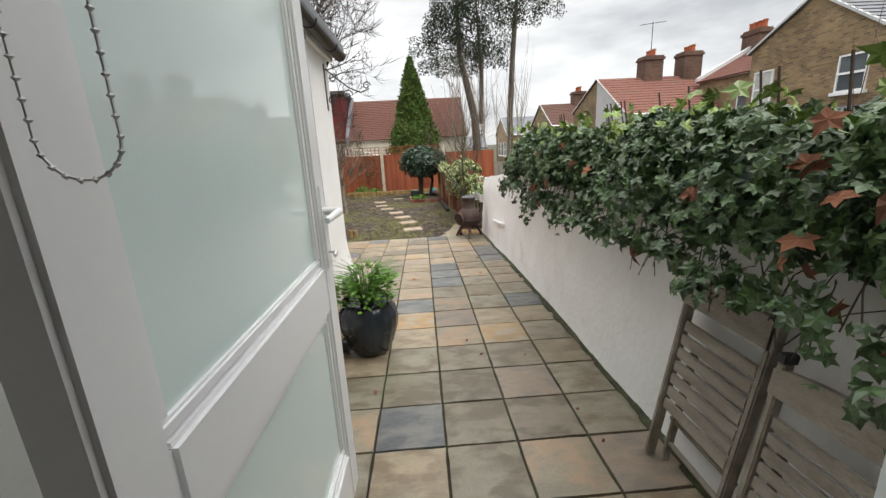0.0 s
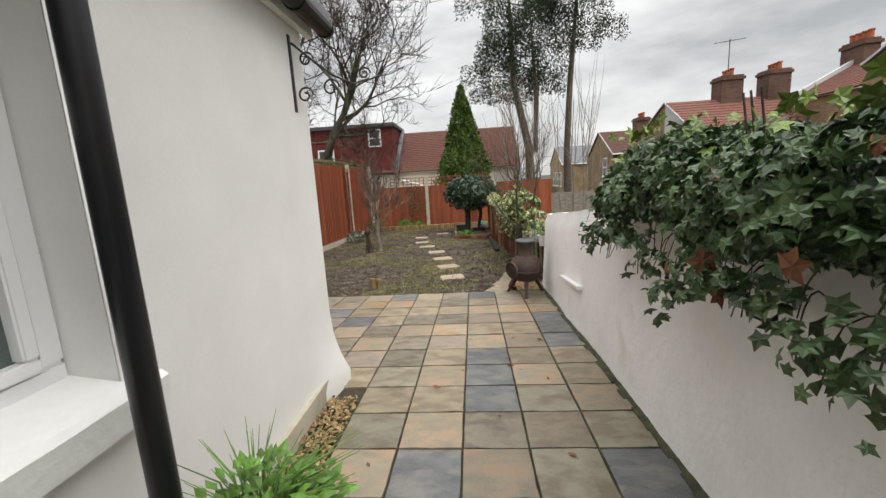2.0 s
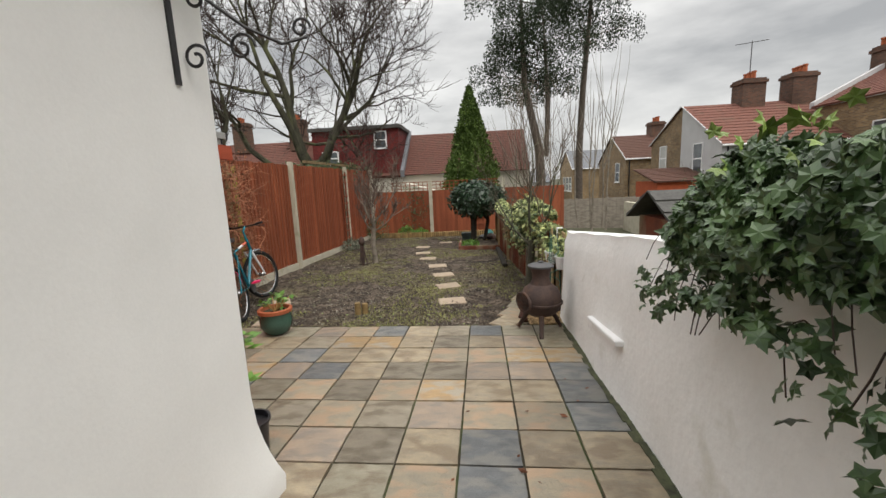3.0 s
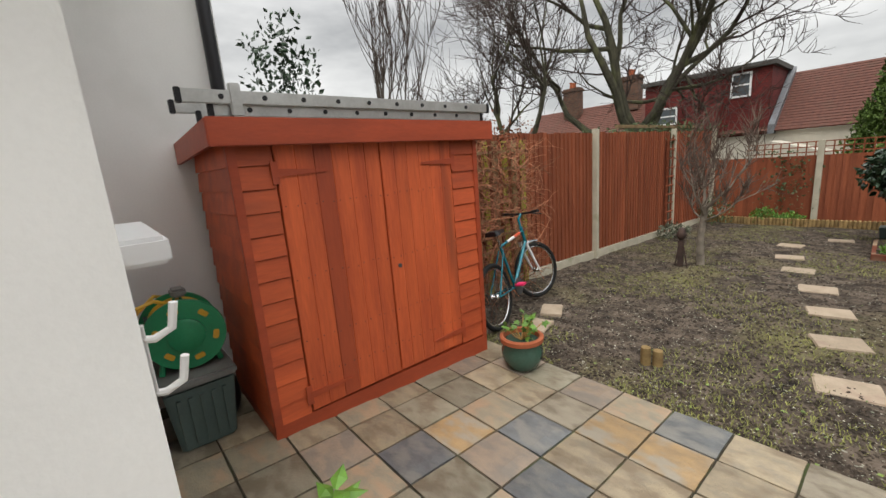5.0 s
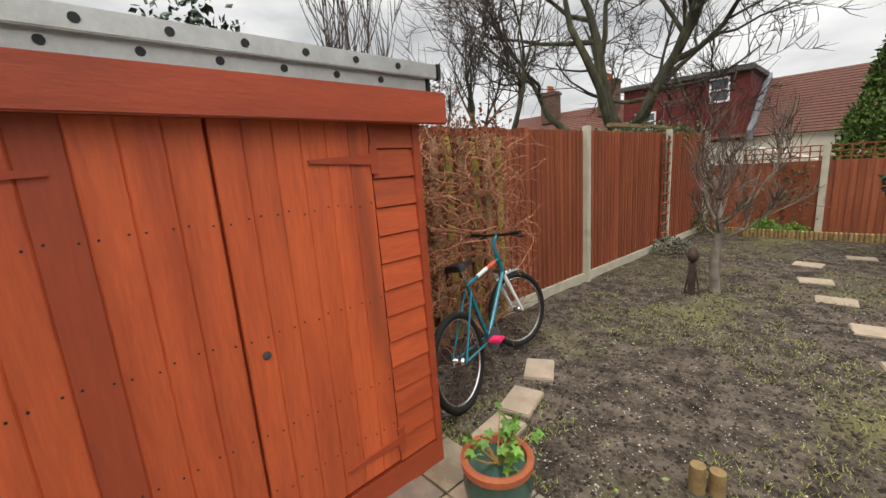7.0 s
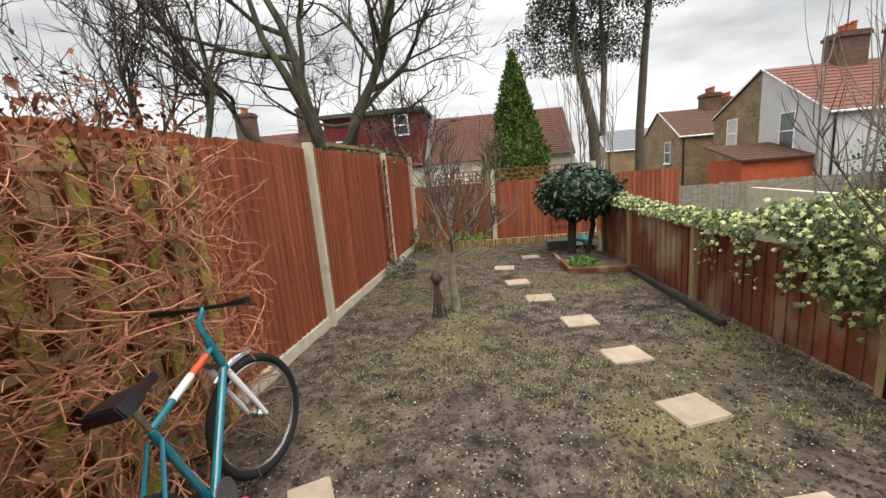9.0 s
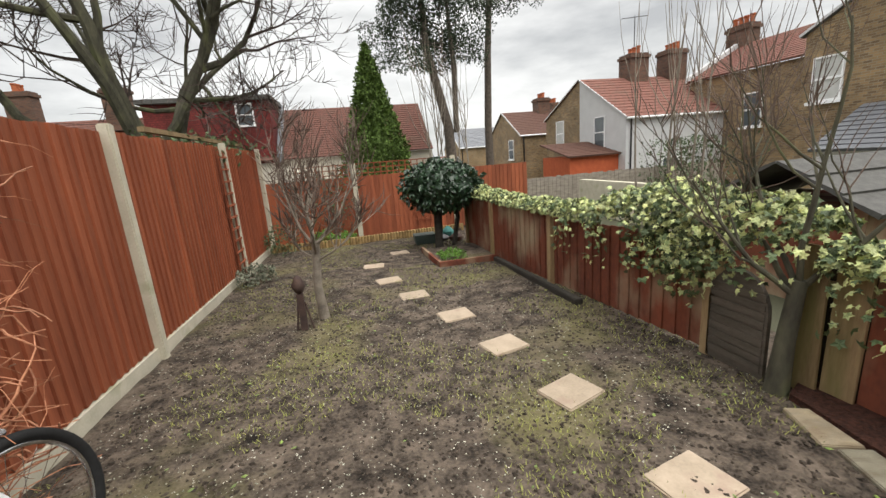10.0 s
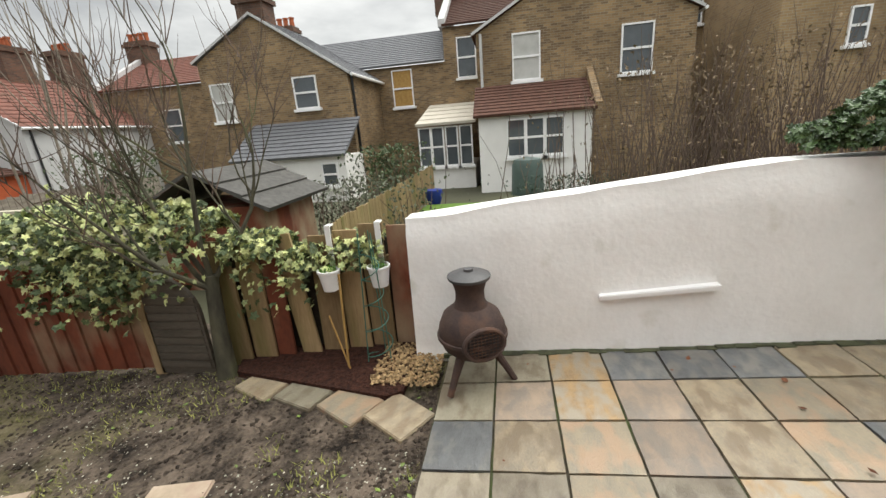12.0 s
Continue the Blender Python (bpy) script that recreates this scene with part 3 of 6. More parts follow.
for z0, z1 in ((.2, .735), (.885, 1.88)):
    mb = MB()
    for a in ((ST, DW - ST, z0, z0 + .025), (ST, DW - ST, z1 - .025, z1), (ST, ST + .025, z0 + .025, z1 - .025), (DW - ST - .025, DW - ST, z0 + .025, z1 - .025)):
        mb.box(a[0], a[1], -T + .012, T - .012, a[2], a[3], M)
    part("glazing_bead", mb, UPVC, door, bevel=.005)
    part("glass_panel", MB().box(ST + .01, DW - ST - .01, -.012, .012, z0 + .01, z1 - .01, M), FROST, door, "frosted pale green glass")
for s in (-1, 1):
    hp = MB().box(DW - .075, DW - .035, s * T - .006, s * T + .006, 0.87, 1.13, M)
    h = part("handle_plate", hp, UPVC, door, bevel=.004)
    pts = [M @ Vector((DW - .055, s * (T + .0), 1.05)), M @ Vector((DW - .055, s * (T + .045), 1.05)), M @ Vector((DW - .075, s * (T + .058), 1.05)), M @ Vector((DW - .13, s * (T + .055), 1.048)), M @ Vector((DW - .18, s * (T + .045), 1.04))]
    part("handle", MB().tube(pts, [.012, .012, .012, .011, .009], 10), UPVC, door, smooth=True)
pts = [M @ Vector((DW - .055, -T - k, .92)) for k in (0, .03)]
key = part("key", MB().tube(pts, .004, 8).tube([pts[1], M @ Vector((DW - .085, -T - .032, .915))], .006, 6), CHROME, door)
solid("door_frame", MB().box(-.37, -.31, .37, .452, .05, 2.16).box(.56, .64, .37, .452, .05, 2.16).box(-.31, .56, .37, .452, 2.11, 2.16), UPVC, "white door frame", "door frame", bevel=.006)
bc = thing("bead_chain", (-.1, .405, 1.75), "hanging loop of white blind bead chain", "chain")
cx, cy = -.10, .405
pts = [(cx - .026, cy, 2.02 - .012 * k) for k in range(59)]
zb = pts[-1][2]
pts += [(cx - .026 * math.cos(a), cy, zb - .026 * math.sin(a)) for a in (math.pi * k / 9 for k in range(1, 9))]
pts += [(cx + .026, cy, zb + .012 * k) for k in range(59)]
mb = MB()
for p in pts:
    mb.lathe([(0, -.0027), (.0027, 0), (0, .0027)], 6, p)
part("beads", mb, UPVC, bc)
part("cord", MB().tube(pts, .001, 4), UPVC, bc)
part("mount", MB().box(cx - .06, cx + .06, cy - .034, cy + .01, 2.01, 2.115), UPVC, bc)

bk = thing("wall_bracket", (WX, 4.2, 1.9), "black scrolled wrought iron hanging basket bracket", "bracket")
part("back_bar", MB().box(WX, WX + .008, 4.26, 4.285, 1.68, 2.1), IRON, bk)
def scroll(cy, cz, r, a0, turns, sgn=1):
    return [(WX + .012, cy + sgn * (r * (1 - .75 * t)) * math.cos(a0 + turns * 6.28 * t), cz + (r * (1 - .75 * t)) * math.sin(a0 + turns * 6.28 * t)) for t in [k / 22 for k in range(23)]]
part("arm", MB().tube([(WX + .012, 4.28, 2.06), (WX + .1, 4.32, 1.98), (WX + .2, 4.4, 1.9), (WX + .3, 4.48, 1.86), (WX + .38, 4.54, 1.9)], .007, 6), IRON, bk)
for (cx2, cy2, cz2, r2) in ((.05, 4.32, 1.78, .05), (.07, 4.33, 1.98, .045), (.18, 4.4, 1.83, .055), (.36, 4.53, 1.93, .04)):
    part("scroll", MB().tube([(WX + cx2 + q[1] - cy2, cy2, q[2]) for q in scroll(cy2, cz2, r2, 0, 1.3)], .006, 6), IRON, bk)

hk = thing("wall_hooks", (-.88, WY, 1.15), "white painted double hose hook on the rear wall", "hook")
for z in (1.2, 1.09):
    part("hook", MB().tube([(-.88, WY, z - .03), (-.88, WY + .02, z - .035), (-.875, WY + .05, z - .02), (-.87, WY + .06, z + .03)], .008, 8), LIMEWASH, hk, smooth=True)
part("plate", MB().box(-.89, -.87, WY, WY + .008, 1.05, 1.2), LIMEWASH, hk, bevel=.004)

# ---------------- boundary wall on the other side ----------------
def wall_top(y):
    return 0.95 if y < 5.1 else 0.95 - (y - 5.1) * 0.11
mb = MB()
NY, zz = 90, [0, .04, .1, .2, .35, .5, .65, .8, .9, .96, 1.0]
for i in range(NY + 1):
    y = -.2 + 7.5 * i / NY
    g0, t0 = ground(min(y, EDGE - .001)) - .12, wall_top(y)
    for k, f in enumerate(zz):
        z = g0 + (t0 - g0) * f
        x = 1.15 + .06 * f + noise.noise(Vector((y * 1.1, z * 1.4, 2))) * .022 + noise.noise(Vector((y * 4, z * 4, 5))) * .008 + (.02 if f > .95 else 0) - (.02 if f < .05 else 0)
        mb.v.append((x, y, z + (noise.noise(Vector((y * 2.5, 0, 9))) * .02 if f > .85 else 0)))
    mb.v += [(1.42, y, t0), (1.45, y, g0 - .4)]
n = len(zz) + 2
mb.f = [(i * n + k, (i + 1) * n + k, (i + 1) * n + k + 1, i * n + k + 1) for i in range(NY) for k in range(n - 1)] + [tuple(NY * n + k for k in range(n))]
solid("wall_boundary", mb, LIMEWASH, "lumpy limewashed boundary wall, sloping down to the garden", "wall", smooth=True)
mb = MB()
for i in range(60):
    y = .6 + 6.5 * i / 60
    mb.box(1.10 + R.random() * .03, 1.16, y, y + .11, ground(y) - .03, ground(y + .055) + R.random() * .005)
solid("trim_grime", mb, GROT, "line of moss and grime along the wall foot", "moss")
solid("white_strip", MB().prism([(1.13, 5.38, .215), (1.2, 5.38, .215), (1.2, 6.07, .15), (1.13, 6.07, .15)], [(1.13, 5.38, .25), (1.2, 5.38, .25), (1.2, 6.07, .185), (1.13, 6.07, .185)]), UPVC, "short white plastic strip fixed on the boundary wall", "strip", kind="", bevel=.005)
solid("neighbour_wall", MB().box(5.8, 6.0, 12.5, 19, -1, .25), CONC, "grey rendered wall in the next gardens", "wall")


def foliage(name, parent, material, spots, size, lobes=True, label="", down=.35, out=None):
    mb = MB()
    for p in spots:
        nrm = Vector((R.uniform(-1, 1), R.uniform(-1, 1), R.uniform(-.2, 1.2)))
        if out:
            nrm += Vector(out)
        d = rv() + Vector((0, 0, -down * 2))
        mb.leaf(Vector(p), d, nrm.normalized(), size * R.uniform(.6, 1.25), lobes)
    return part(name, mb, material, parent, label, kind="stuff")


ivy = thing("ivy_hedge", (1.25, 2.8, .9), "dense dark green ivy spilling over the white wall", "ivy")
spots, newspots, dry = [], [], []
for _ in range(11000):
    y = R.uniform(.2, 5.0)
    a = R.uniform(-.15, 2.6)
    lump = 1 + .35 * noise.noise(Vector((y * 1.8, a, 0)))
    r = .33 * lump * (1 if y < 4.4 else max(.25, (5.1 - y) / .7)) * R.uniform(.82, 1.06)
    hang = .04 + .08 * noise.noise(Vector((y * 2.3, 7, 0)))
    p = Vector((1.33 - r * math.cos(a) * 1.0, y, 1.0 + hang + r * math.sin(a)))
    spots.append(p)
for _ in range(760):     # hanging skirts
    y = R.uniform(.6, 4.6)
    dep = (.06 + .15 * max(0, noise.noise(Vector((y * 2.1, 3, 3))) + .35)) * (1.25 if y < 2.2 else 1.5 if 2.6 < y < 3.6 else 1)
    spots.append(Vector((1.05 - R.random() * .1, y, .95 - R.random() * dep)))
for _ in range(260):
    y = R.uniform(.8, 4.4)
    newspots.append(Vector((1.3 + R.uniform(-.25, .25), y, 1.33 + R.uniform(-.05, .12))))
for _ in range(45):
    y = R.choice((R.uniform(.3, 1.1), R.uniform(.3, 1.1), R.uniform(1.1, 3.6)))
    dry.append(Vector((.93 + R.random() * .12, y, R.uniform(.85, 1.35))))
foliage("leaves", ivy, IVY, spots, .051, out=(-.9, 0, .3))
foliage("young_leaves", ivy, IVYNEW, newspots, .06, label="bright young ivy leaves", down=-.1)
foliage("withered_leaves", ivy, DRYLEAF, dry, .07, label="withered brown leaves", out=(-1, 0, 0))
mb = MB()
for _ in range(90):
    y = R.uniform(.4, 4.7)
    p = Vector((1.18, y, R.uniform(.85, 1.1)))
    pts = [p]
    d = Vector((-.5, R.uniform(-.5, .5), .3))
    for k in range(5):
        pts.append(pts[-1] + d * .07)
        d += Vector((.05, R.uniform(-.3, .3), -.35))
    mb.tube(pts, .0022, 4)
for _ in range(14):
    y = R.uniform(1, 4)
    p = Vector((1.3, y, 1.2))
    mb.tube([p, p + Vector((0, .03, .15)), p + Vector((-.03, .02, .3))], .004, 4)
part("fine_stems", mb, TWIG, ivy, kind="stuff")
# dark sheet under the ivy leaves, painted shade for the gaps between them
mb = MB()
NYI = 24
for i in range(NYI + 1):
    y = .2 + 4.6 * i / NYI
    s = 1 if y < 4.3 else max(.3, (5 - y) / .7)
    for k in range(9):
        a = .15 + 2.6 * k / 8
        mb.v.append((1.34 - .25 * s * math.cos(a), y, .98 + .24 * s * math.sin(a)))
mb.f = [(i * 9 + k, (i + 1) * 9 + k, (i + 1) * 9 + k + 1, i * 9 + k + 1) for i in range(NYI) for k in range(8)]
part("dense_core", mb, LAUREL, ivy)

# folded wooden chairs leaning on the wall
def folding_chair():
    c = thing("folding_chair", (0, 0, 0), "silvered slatted teak chair folded against the white wall", "chair", "folded garden chairs")
    for x in (-.22, .22):
        part("leg", MB().box(x - .014, x + .014, -.03, .018, 0, .93), GREYWOOD, c, bevel=.006)
        part("rear_leg", MB().box(x * .8 - .012, x * .8 + .012, .03, .065, 0, .62), GREYWOOD, c, bevel=.005)
        part("cap", MB().box(x - .018, x + .018, -.036, .024, .93, .97), BLACKP, c, bevel=.005)
    for k in range(7):
        z = .28 + k * .066
        part("slat", MB().box(-.2, .2, -.02, -.004, z, z + .05), GREYWOOD, c, bevel=.004)
    mb = MB()
    nn = 20
    ys = (-.03, .0)
    for yy in ys:
        for k in range(nn + 1):
            x = -.24 + .48 * k / nn
            mb.v += [(x, yy, .80), (x, yy, .93 - .03 * (2 * abs(x) / .48) ** 2)]
    m0 = (nn + 1) * 2
    for k in range(nn):
        a = 2 * k
        mb.f += [(a, a + 2, a + 3, a + 1), (m0 + a + 1, m0 + a + 3, m0 + a + 2, m0 + a), (a + 1, a + 3, m0 + a + 3, m0 + a + 1), (m0 + a, m0 + a + 2, a + 2, a)]
    mb.f += [(1, m0 + 1, m0, 0), (2 * nn, m0 + 2 * nn, m0 + 2 * nn + 1, 2 * nn + 1)]
    part("top_rail", mb, GREYWOOD, c)
    # no hole is cut; a black plug paints the dark of the grip hole
    part("grip_hole", MB().lathe([(.018, -.034), (.018, .004)], 14, (0, 0, 0), pose(0, 0, .865, 90)), BLACKP, c)
    for z in (.22, .1):
        part("stretcher", MB().tube([(-.2, .045, z), (.2, .045, z)], .012, 8), GREYWOOD, c)
    return c


ch = folding_chair()
ch.matrix_basis = pose(1.03, 1.36, ground(1.3), 0, 0, -90) @ pose(0, 0, 0, -9) @ Matrix.Scale(.87, 4)
copy_thing(ch, pose(1.0, .9, ground(.9), 0, 0, -90) @ pose(0, 0, 0, -8, 0, 3) @ Matrix.Scale(.87, 4))

# ---------------- shed ----------------
SX, SY0, SY1 = -2.4, 5.0, 6.9
sg0, sg1 = ground(SY0), ground(SY1)
shed = thing("garden_shed", (SX - .45, 6, ground(6)), "low red-brown stained timber shed with double doors", "shed")
ZT = 1.65
part("body", MB().box(SX - .9, SX - .02, SY0 + .02, SY1 - .02, -.12, ZT), SHEDH, shed)
part("base_rail", MB().prism([(SX - .9, SY0, sg0 - .01), (SX + .012, SY0, sg0 - .01), (SX + .012, SY1, sg1 - .01), (SX - .9, SY1, sg1 - .01)], [(SX - .9, SY0, -.07), (SX + .012, SY0, -.07), (SX + .012, SY1, -.1), (SX - .9, SY1, -.1)]), SHEDD, shed)
part("roof_felt", MB().prism([(SX - 1.0, SY0 - .06, ZT + .03), (SX + .06, SY0 - .06, ZT + .07), (SX + .06, SY1 + .1, ZT + .07), (SX - 1.0, SY1 + .1, ZT + .03)], [(SX - 1.0, SY0 - .06, ZT + .07), (SX + .06, SY0 - .06, ZT + .11), (SX + .06, SY1 + .1, ZT + .11), (SX - 1.0, SY1 + .1, ZT + .07)]), FELT, shed)
part("fascia", MB().box(SX + .062, SX + .085, SY0 - .085, SY1 + .13, ZT - .025, ZT + .125), SHEDD, shed, bevel=.006)
part("side_fascia", MB().prism([(SX - 1.0, SY0 - .085, ZT - .06), (SX + .06, SY0 - .085, ZT - .02), (SX + .06, SY0 - .062, ZT - .02), (SX - 1.0, SY0 - .062, ZT - .06)], [(SX - 1.0, SY0 - .085, ZT + .08), (SX + .06, SY0 - .085, ZT + .12), (SX + .06, SY0 - .062, ZT + .12), (SX - 1.0, SY0 - .062, ZT + .08)]), SHEDD, shed)
for y in (SY0, SY1 - .05):
    part("corner_trim", MB().box(SX - .018, SX + .016, y, y + .05, -.1, ZT), SHEDD, shed, bevel=.004)
def shiplap(y0, y1):
    for k in range(13):
        z0, z1 = -.08 + k * .1335, -.08 + (k + 1) * .1335 - .006
        part("plank", MB().prism([(SX - .019, y0, z0), (SX + .012, y0, z0), (SX + .012, y1, z0), (SX - .019, y1, z0)], [(SX - .019, y0, z1), (SX + .002, y0, z1), (SX + .002, y1, z1), (SX - .019, y1, z1)]), SHEDH, shed)
shiplap(SY0 + .05, 5.24)
shiplap(6.61, SY1 - .05)
for k in range(13):
    z0 = -.08 + k * .1335
    part("plank", MB().prism([(SX - .9, SY0 + .019, z0), (SX - .019, SY0 + .019, z0), (SX - .019, SY0 - .002, z0), (SX - .9, SY0 - .002, z0)], [(SX - .9, SY0 + .019, z0 + .1275), (SX - .019, SY0 + .019, z0 + .1275), (SX - .019, SY0 + .01, z0 + .1275), (SX - .9, SY0 + .01, z0 + .1275)]), SHEDH, shed)
for nm, y0, y1, hy in (("left", 5.25, 5.95, 5.25), ("right", 5.962, 6.60, 6.60)):
    d = part("door", MB().box(SX - .018, SX - .006, y0, y1, -.06, ZT - .02), SHEDP, shed)
    nb = 6
    for k in range(nb):
        a, b2 = y0 + (y1 - y0) * k / nb, y0 + (y1 - y0) * (k + 1) / nb
        gro = [(-.005, a), (.013, a), (.018, a + .005), (.018, b2 - .005), (.013, b2), (-.005, b2)]
        part("board", MB().prism([(SX + q, w, -.06) for q, w in gro], [(SX + q, w, ZT - .02) for q, w in gro]), SHEDDARK if nm == "left" and k == 2 else SHEDP, d)
        for zn in (.16, .42, .83, 1.28):
            for w in (a + .022, b2 - .022):
                part("nail", MB().lathe([(.0042, 0), (.0042, .002)], 7, (0, 0, 0), pose(SX + .018, w, zn + R.uniform(-.012, .012), 0, 90)), BLACKP, d)
    for z in (.03, 1.45):
        s = 1 if nm == "left" else -1
        tri = [(hy - s * .01, z), (hy + s * .3, z + .016), (hy + s * .3, z + .03), (hy - s * .01, z + .048)]
        part("strap_hinge", MB().prism([(SX + .019, a, b2) for a, b2 in tri], [(SX + .027, a, b2) for a, b2 in tri]), SHEDD, d)
        part("hinge_plate", MB().box(SX + .019, SX + .026, hy - s * .012 - .02, hy - s * .012 + .02, z - .04, z + .09), SHEDD, d)
    if nm == "right":
        part("lock", MB().lathe([(.016, 0), (.016, .006), (.008, .008)], 14, (0, 0, 0), pose(SX + .019, 6.03, .75, 0, 90)), CASTGREY, d, "dull metal lock escutcheon")

# ladder lying on the shed roof
lad = thing("ladder", (SX - .2, 6, ZT + .12), "folded aluminium extension ladder lying on the shed roof", "ladder")
for dx, dz, y0, y1 in ((.03, .08, 4.84, 7.02), (-.33, .08, 4.86, 7.0), (0.0, .02, 4.98, 6.97), (-.3, .02, 4.98, 6.97)):
    x0 = SX + dx
    r = part("rail", MB().box(x0 - .012, x0 + .012, y0, y1, ZT + .115 + dz, ZT + .115 + dz + .068), ALU, lad, bevel=.004)
    for k in range(9):
        y = y0 + .18 + k * .22
        if y < y1 - .05:
            part("rivet", MB().lathe([(.014, 0), (.014, .016)], 10, (0, 0, 0), pose(x0, y, ZT + .15 + dz, 0, 90)), BLACKP, r)
    for y in (y0 - .025, y1):
        part("end_cap", MB().box(x0 - .016, x0 + .016, y, y + .028, ZT + .112 + dz, ZT + .115 + dz + .072), BLACKP, r, bevel=.004)
for k in range(8):
    part("rung", MB().tube([(SX + .02, 5.2 + k * .24, ZT + .23), (SX - .32, 5.2 + k * .24, ZT + .23)], .014, 8), ALU, lad)
part("bracket", MB().box(SX + .02, SX + .05, 5.06, 5.12, ZT + .13, ZT + .30), ALU, lad, bevel=.006)

# tub with hose reel
def frustum(x, y, z0, z1, a0, b0, a1, b1):
    return MB().prism([(x - a0, y - b0, z0), (x + a0, y - b0, z0), (x + a0, y + b0, z0), (x - a0, y + b0, z0)], [(x - a1, y - b1, z1), (x + a1, y - b1, z1), (x + a1, y + b1, z1), (x - a1, y + b1, z1)])
TX, TY = -2.85, 4.69
gz = ground(TY)
tub = thing("storage_crate", (TX, TY, gz), "grey-green plastic storage crate with grey lid", "crate")
part("box", frustum(TX, TY, gz, gz + .42, .20, .15, .24, .19), TUBG, tub, bevel=.015)
for k in range(5):
    y = TY - .12 + k * .06
    part("rib", MB().prism([(TX + .195, y - .01, gz + .04), (TX + .215, y - .01, gz + .04), (TX + .215, y + .01, gz + .04), (TX + .195, y + .01, gz + .04)], [(TX + .225, y - .012, gz + .36), (TX + .25, y - .012, gz + .36), (TX + .25, y + .012, gz + .36), (TX + .225, y + .012, gz + .36)]), TUBG, tub)
part("lid", MB().box(TX - .26, TX + .26, TY - .205, TY + .205, gz + .42, gz + .47), GREYPL, tub, "scuffed grey lid", bevel=.012)
reel = thing("hose_reel", (TX, TY, gz + .47), "green plastic hose reel wound with yellow hose", "hose reel")
RZ = gz + .47 + .235
def disc(x, r, t):
    return MB().lathe([(.03, 0), (r * .55, -.012), (r * .9, 0), (r, .006), (r, t), (.03, t)], 36, (0, 0, 0), pose(x, TY, RZ, 0, 90, -12))
part("front_disc", disc(TX + .1, .215, .03), REEL, reel, smooth=True)
part("back_disc", disc(TX - .14, .215, .03), REEL, reel, smooth=True)
part("hub", MB().lathe([(.1, 0), (.1, .02), (.085, .03)], 24, (0, 0, 0), pose(TX + .125, TY, RZ, 0, 90, -12)), REEL, reel, smooth=True)
for k in range(6):
    a = k * math.pi / 3 + .3
    m = pose(TX + .122, TY, RZ, 0, 90, -12)
    part("slot", MB().box(-.028, .028, -.016, .016, 0, .018, m @ pose(.155 * math.cos(a), .155 * math.sin(a), 0, 0, 0, math.degrees(a) + 90)), YELLOW, reel, "yellow hose showing through a slot", bevel=.005)
for k in range(6):
    m = pose(TX - .11 + k * .037, TY, RZ, 0, 90, -12)
    part("hose_coil", MB().tube([m @ Vector((.17 * math.cos(a), .17 * math.sin(a), 0)) for a in (2 * math.pi * i / 28 for i in range(28))], .018, 8, closed=True), YELLOW, reel, smooth=True)
part("loose_hose", MB().tube([(TX + .05, TY - .05, RZ + .19), (TX + .1, TY - .12, RZ + .235), (TX + .12, TY - .2, RZ + .22), (TX, TY - .22, RZ + .15), (TX - .2, TY - .1, RZ + .2), (TX - .3, TY + .1, RZ + .1), (TX - .3, TY + .2, RZ - .05)], .011, 8), YELLOW, reel, smooth=True)
part("stand", MB().tube([(TX + .08, TY - .16, gz + .475), (TX + .02, TY - .1, RZ), (TX, TY, RZ + .24), (TX + .02, TY + .1, RZ), (TX + .08, TY + .16, gz + .475)], .016, 8), REEL, reel)
part("grip", MB().box(TX - .06, TX + .06, TY - .03, TY + .05, RZ + .215, RZ + .265), GREYPL, reel, bevel=.012)
tap = thing("garden_tap", (-3.0, WY, .6), "outdoor tap with yellow hose connector on the rear wall", "tap")
part("pipe", MB().tube([(-2.98, WY, .62), (-2.98, WY + .09, .62)], .012, 8), CHROME, tap)
part("spout", MB().tube([(-2.98, WY + .08, .62), (-2.97, WY + .12, .6), (-2.96, WY + .13, .56)], .011, 8), CHROME, tap)
part("lever", MB().box(-3.0, -2.9, WY + .06, WY + .08, .655, .668), CASTGREY, tap)
part("connector", MB().lathe([(.015, 0), (.017, .03), (.012, .05)], 10, (-2.955, WY + .13, .51)), YELLOW, tap)
bs = thing("black_sack", (-3.1, 4.95, gz), "black plastic bin bag slumped behind the crate", "bag")
mb = MB()
for i in range(9):
    for k in range(16):
        a, f = 2 * math.pi * k / 16, i / 8
        r = .14 * math.sin(math.pi * min(1, .25 + f * .75)) ** .6 * (1 + .15 * noise.noise(Vector((math.cos(a) * 2, math.sin(a) * 2, f * 4))))
        mb.v.append((-3.0 + r * math.cos(a), 4.86 + r * math.sin(a) * .7, gz + f * .4))
mb.f = [(i * 16 + k, i * 16 + (k + 1) % 16, (i + 1) * 16 + (k + 1) % 16, (i + 1) * 16 + k) for i in range(8) for k in range(16)]
part("sack", mb, BLACKP, bs, smooth=True)

# ---------------- pots ----------------
p1 = thing("glazed_pot", (-.31, 2.72, ground(2.72)), "dark blue ribbed glazed pot beside the downpipe", "plant pot")
mb = MB()
prof = [(.105, 0), (.12, .01), (.155, .08), (.19, .2), (.2, .28), (.19, .35), (.165, .39), (.17, .41), (.178, .42), (.165, .425), (.15, .40), (.01, .385)]
nn = 60
for r, z in prof:
    for k in range(nn):
        a = 2 * math.pi * k / nn
        rr = r * (1 + (.018 * math.cos(20 * a) if .05 < z < .36 else 0))
        mb.v.append((rr * math.cos(a), rr * math.sin(a), z * .92))
mb.f = [(i * nn + k, i * nn + (k + 1) % nn, (i + 1) * nn + (k + 1) % nn, (i + 1) * nn + k) for i in range(len(prof) - 1) for k in range(nn)]
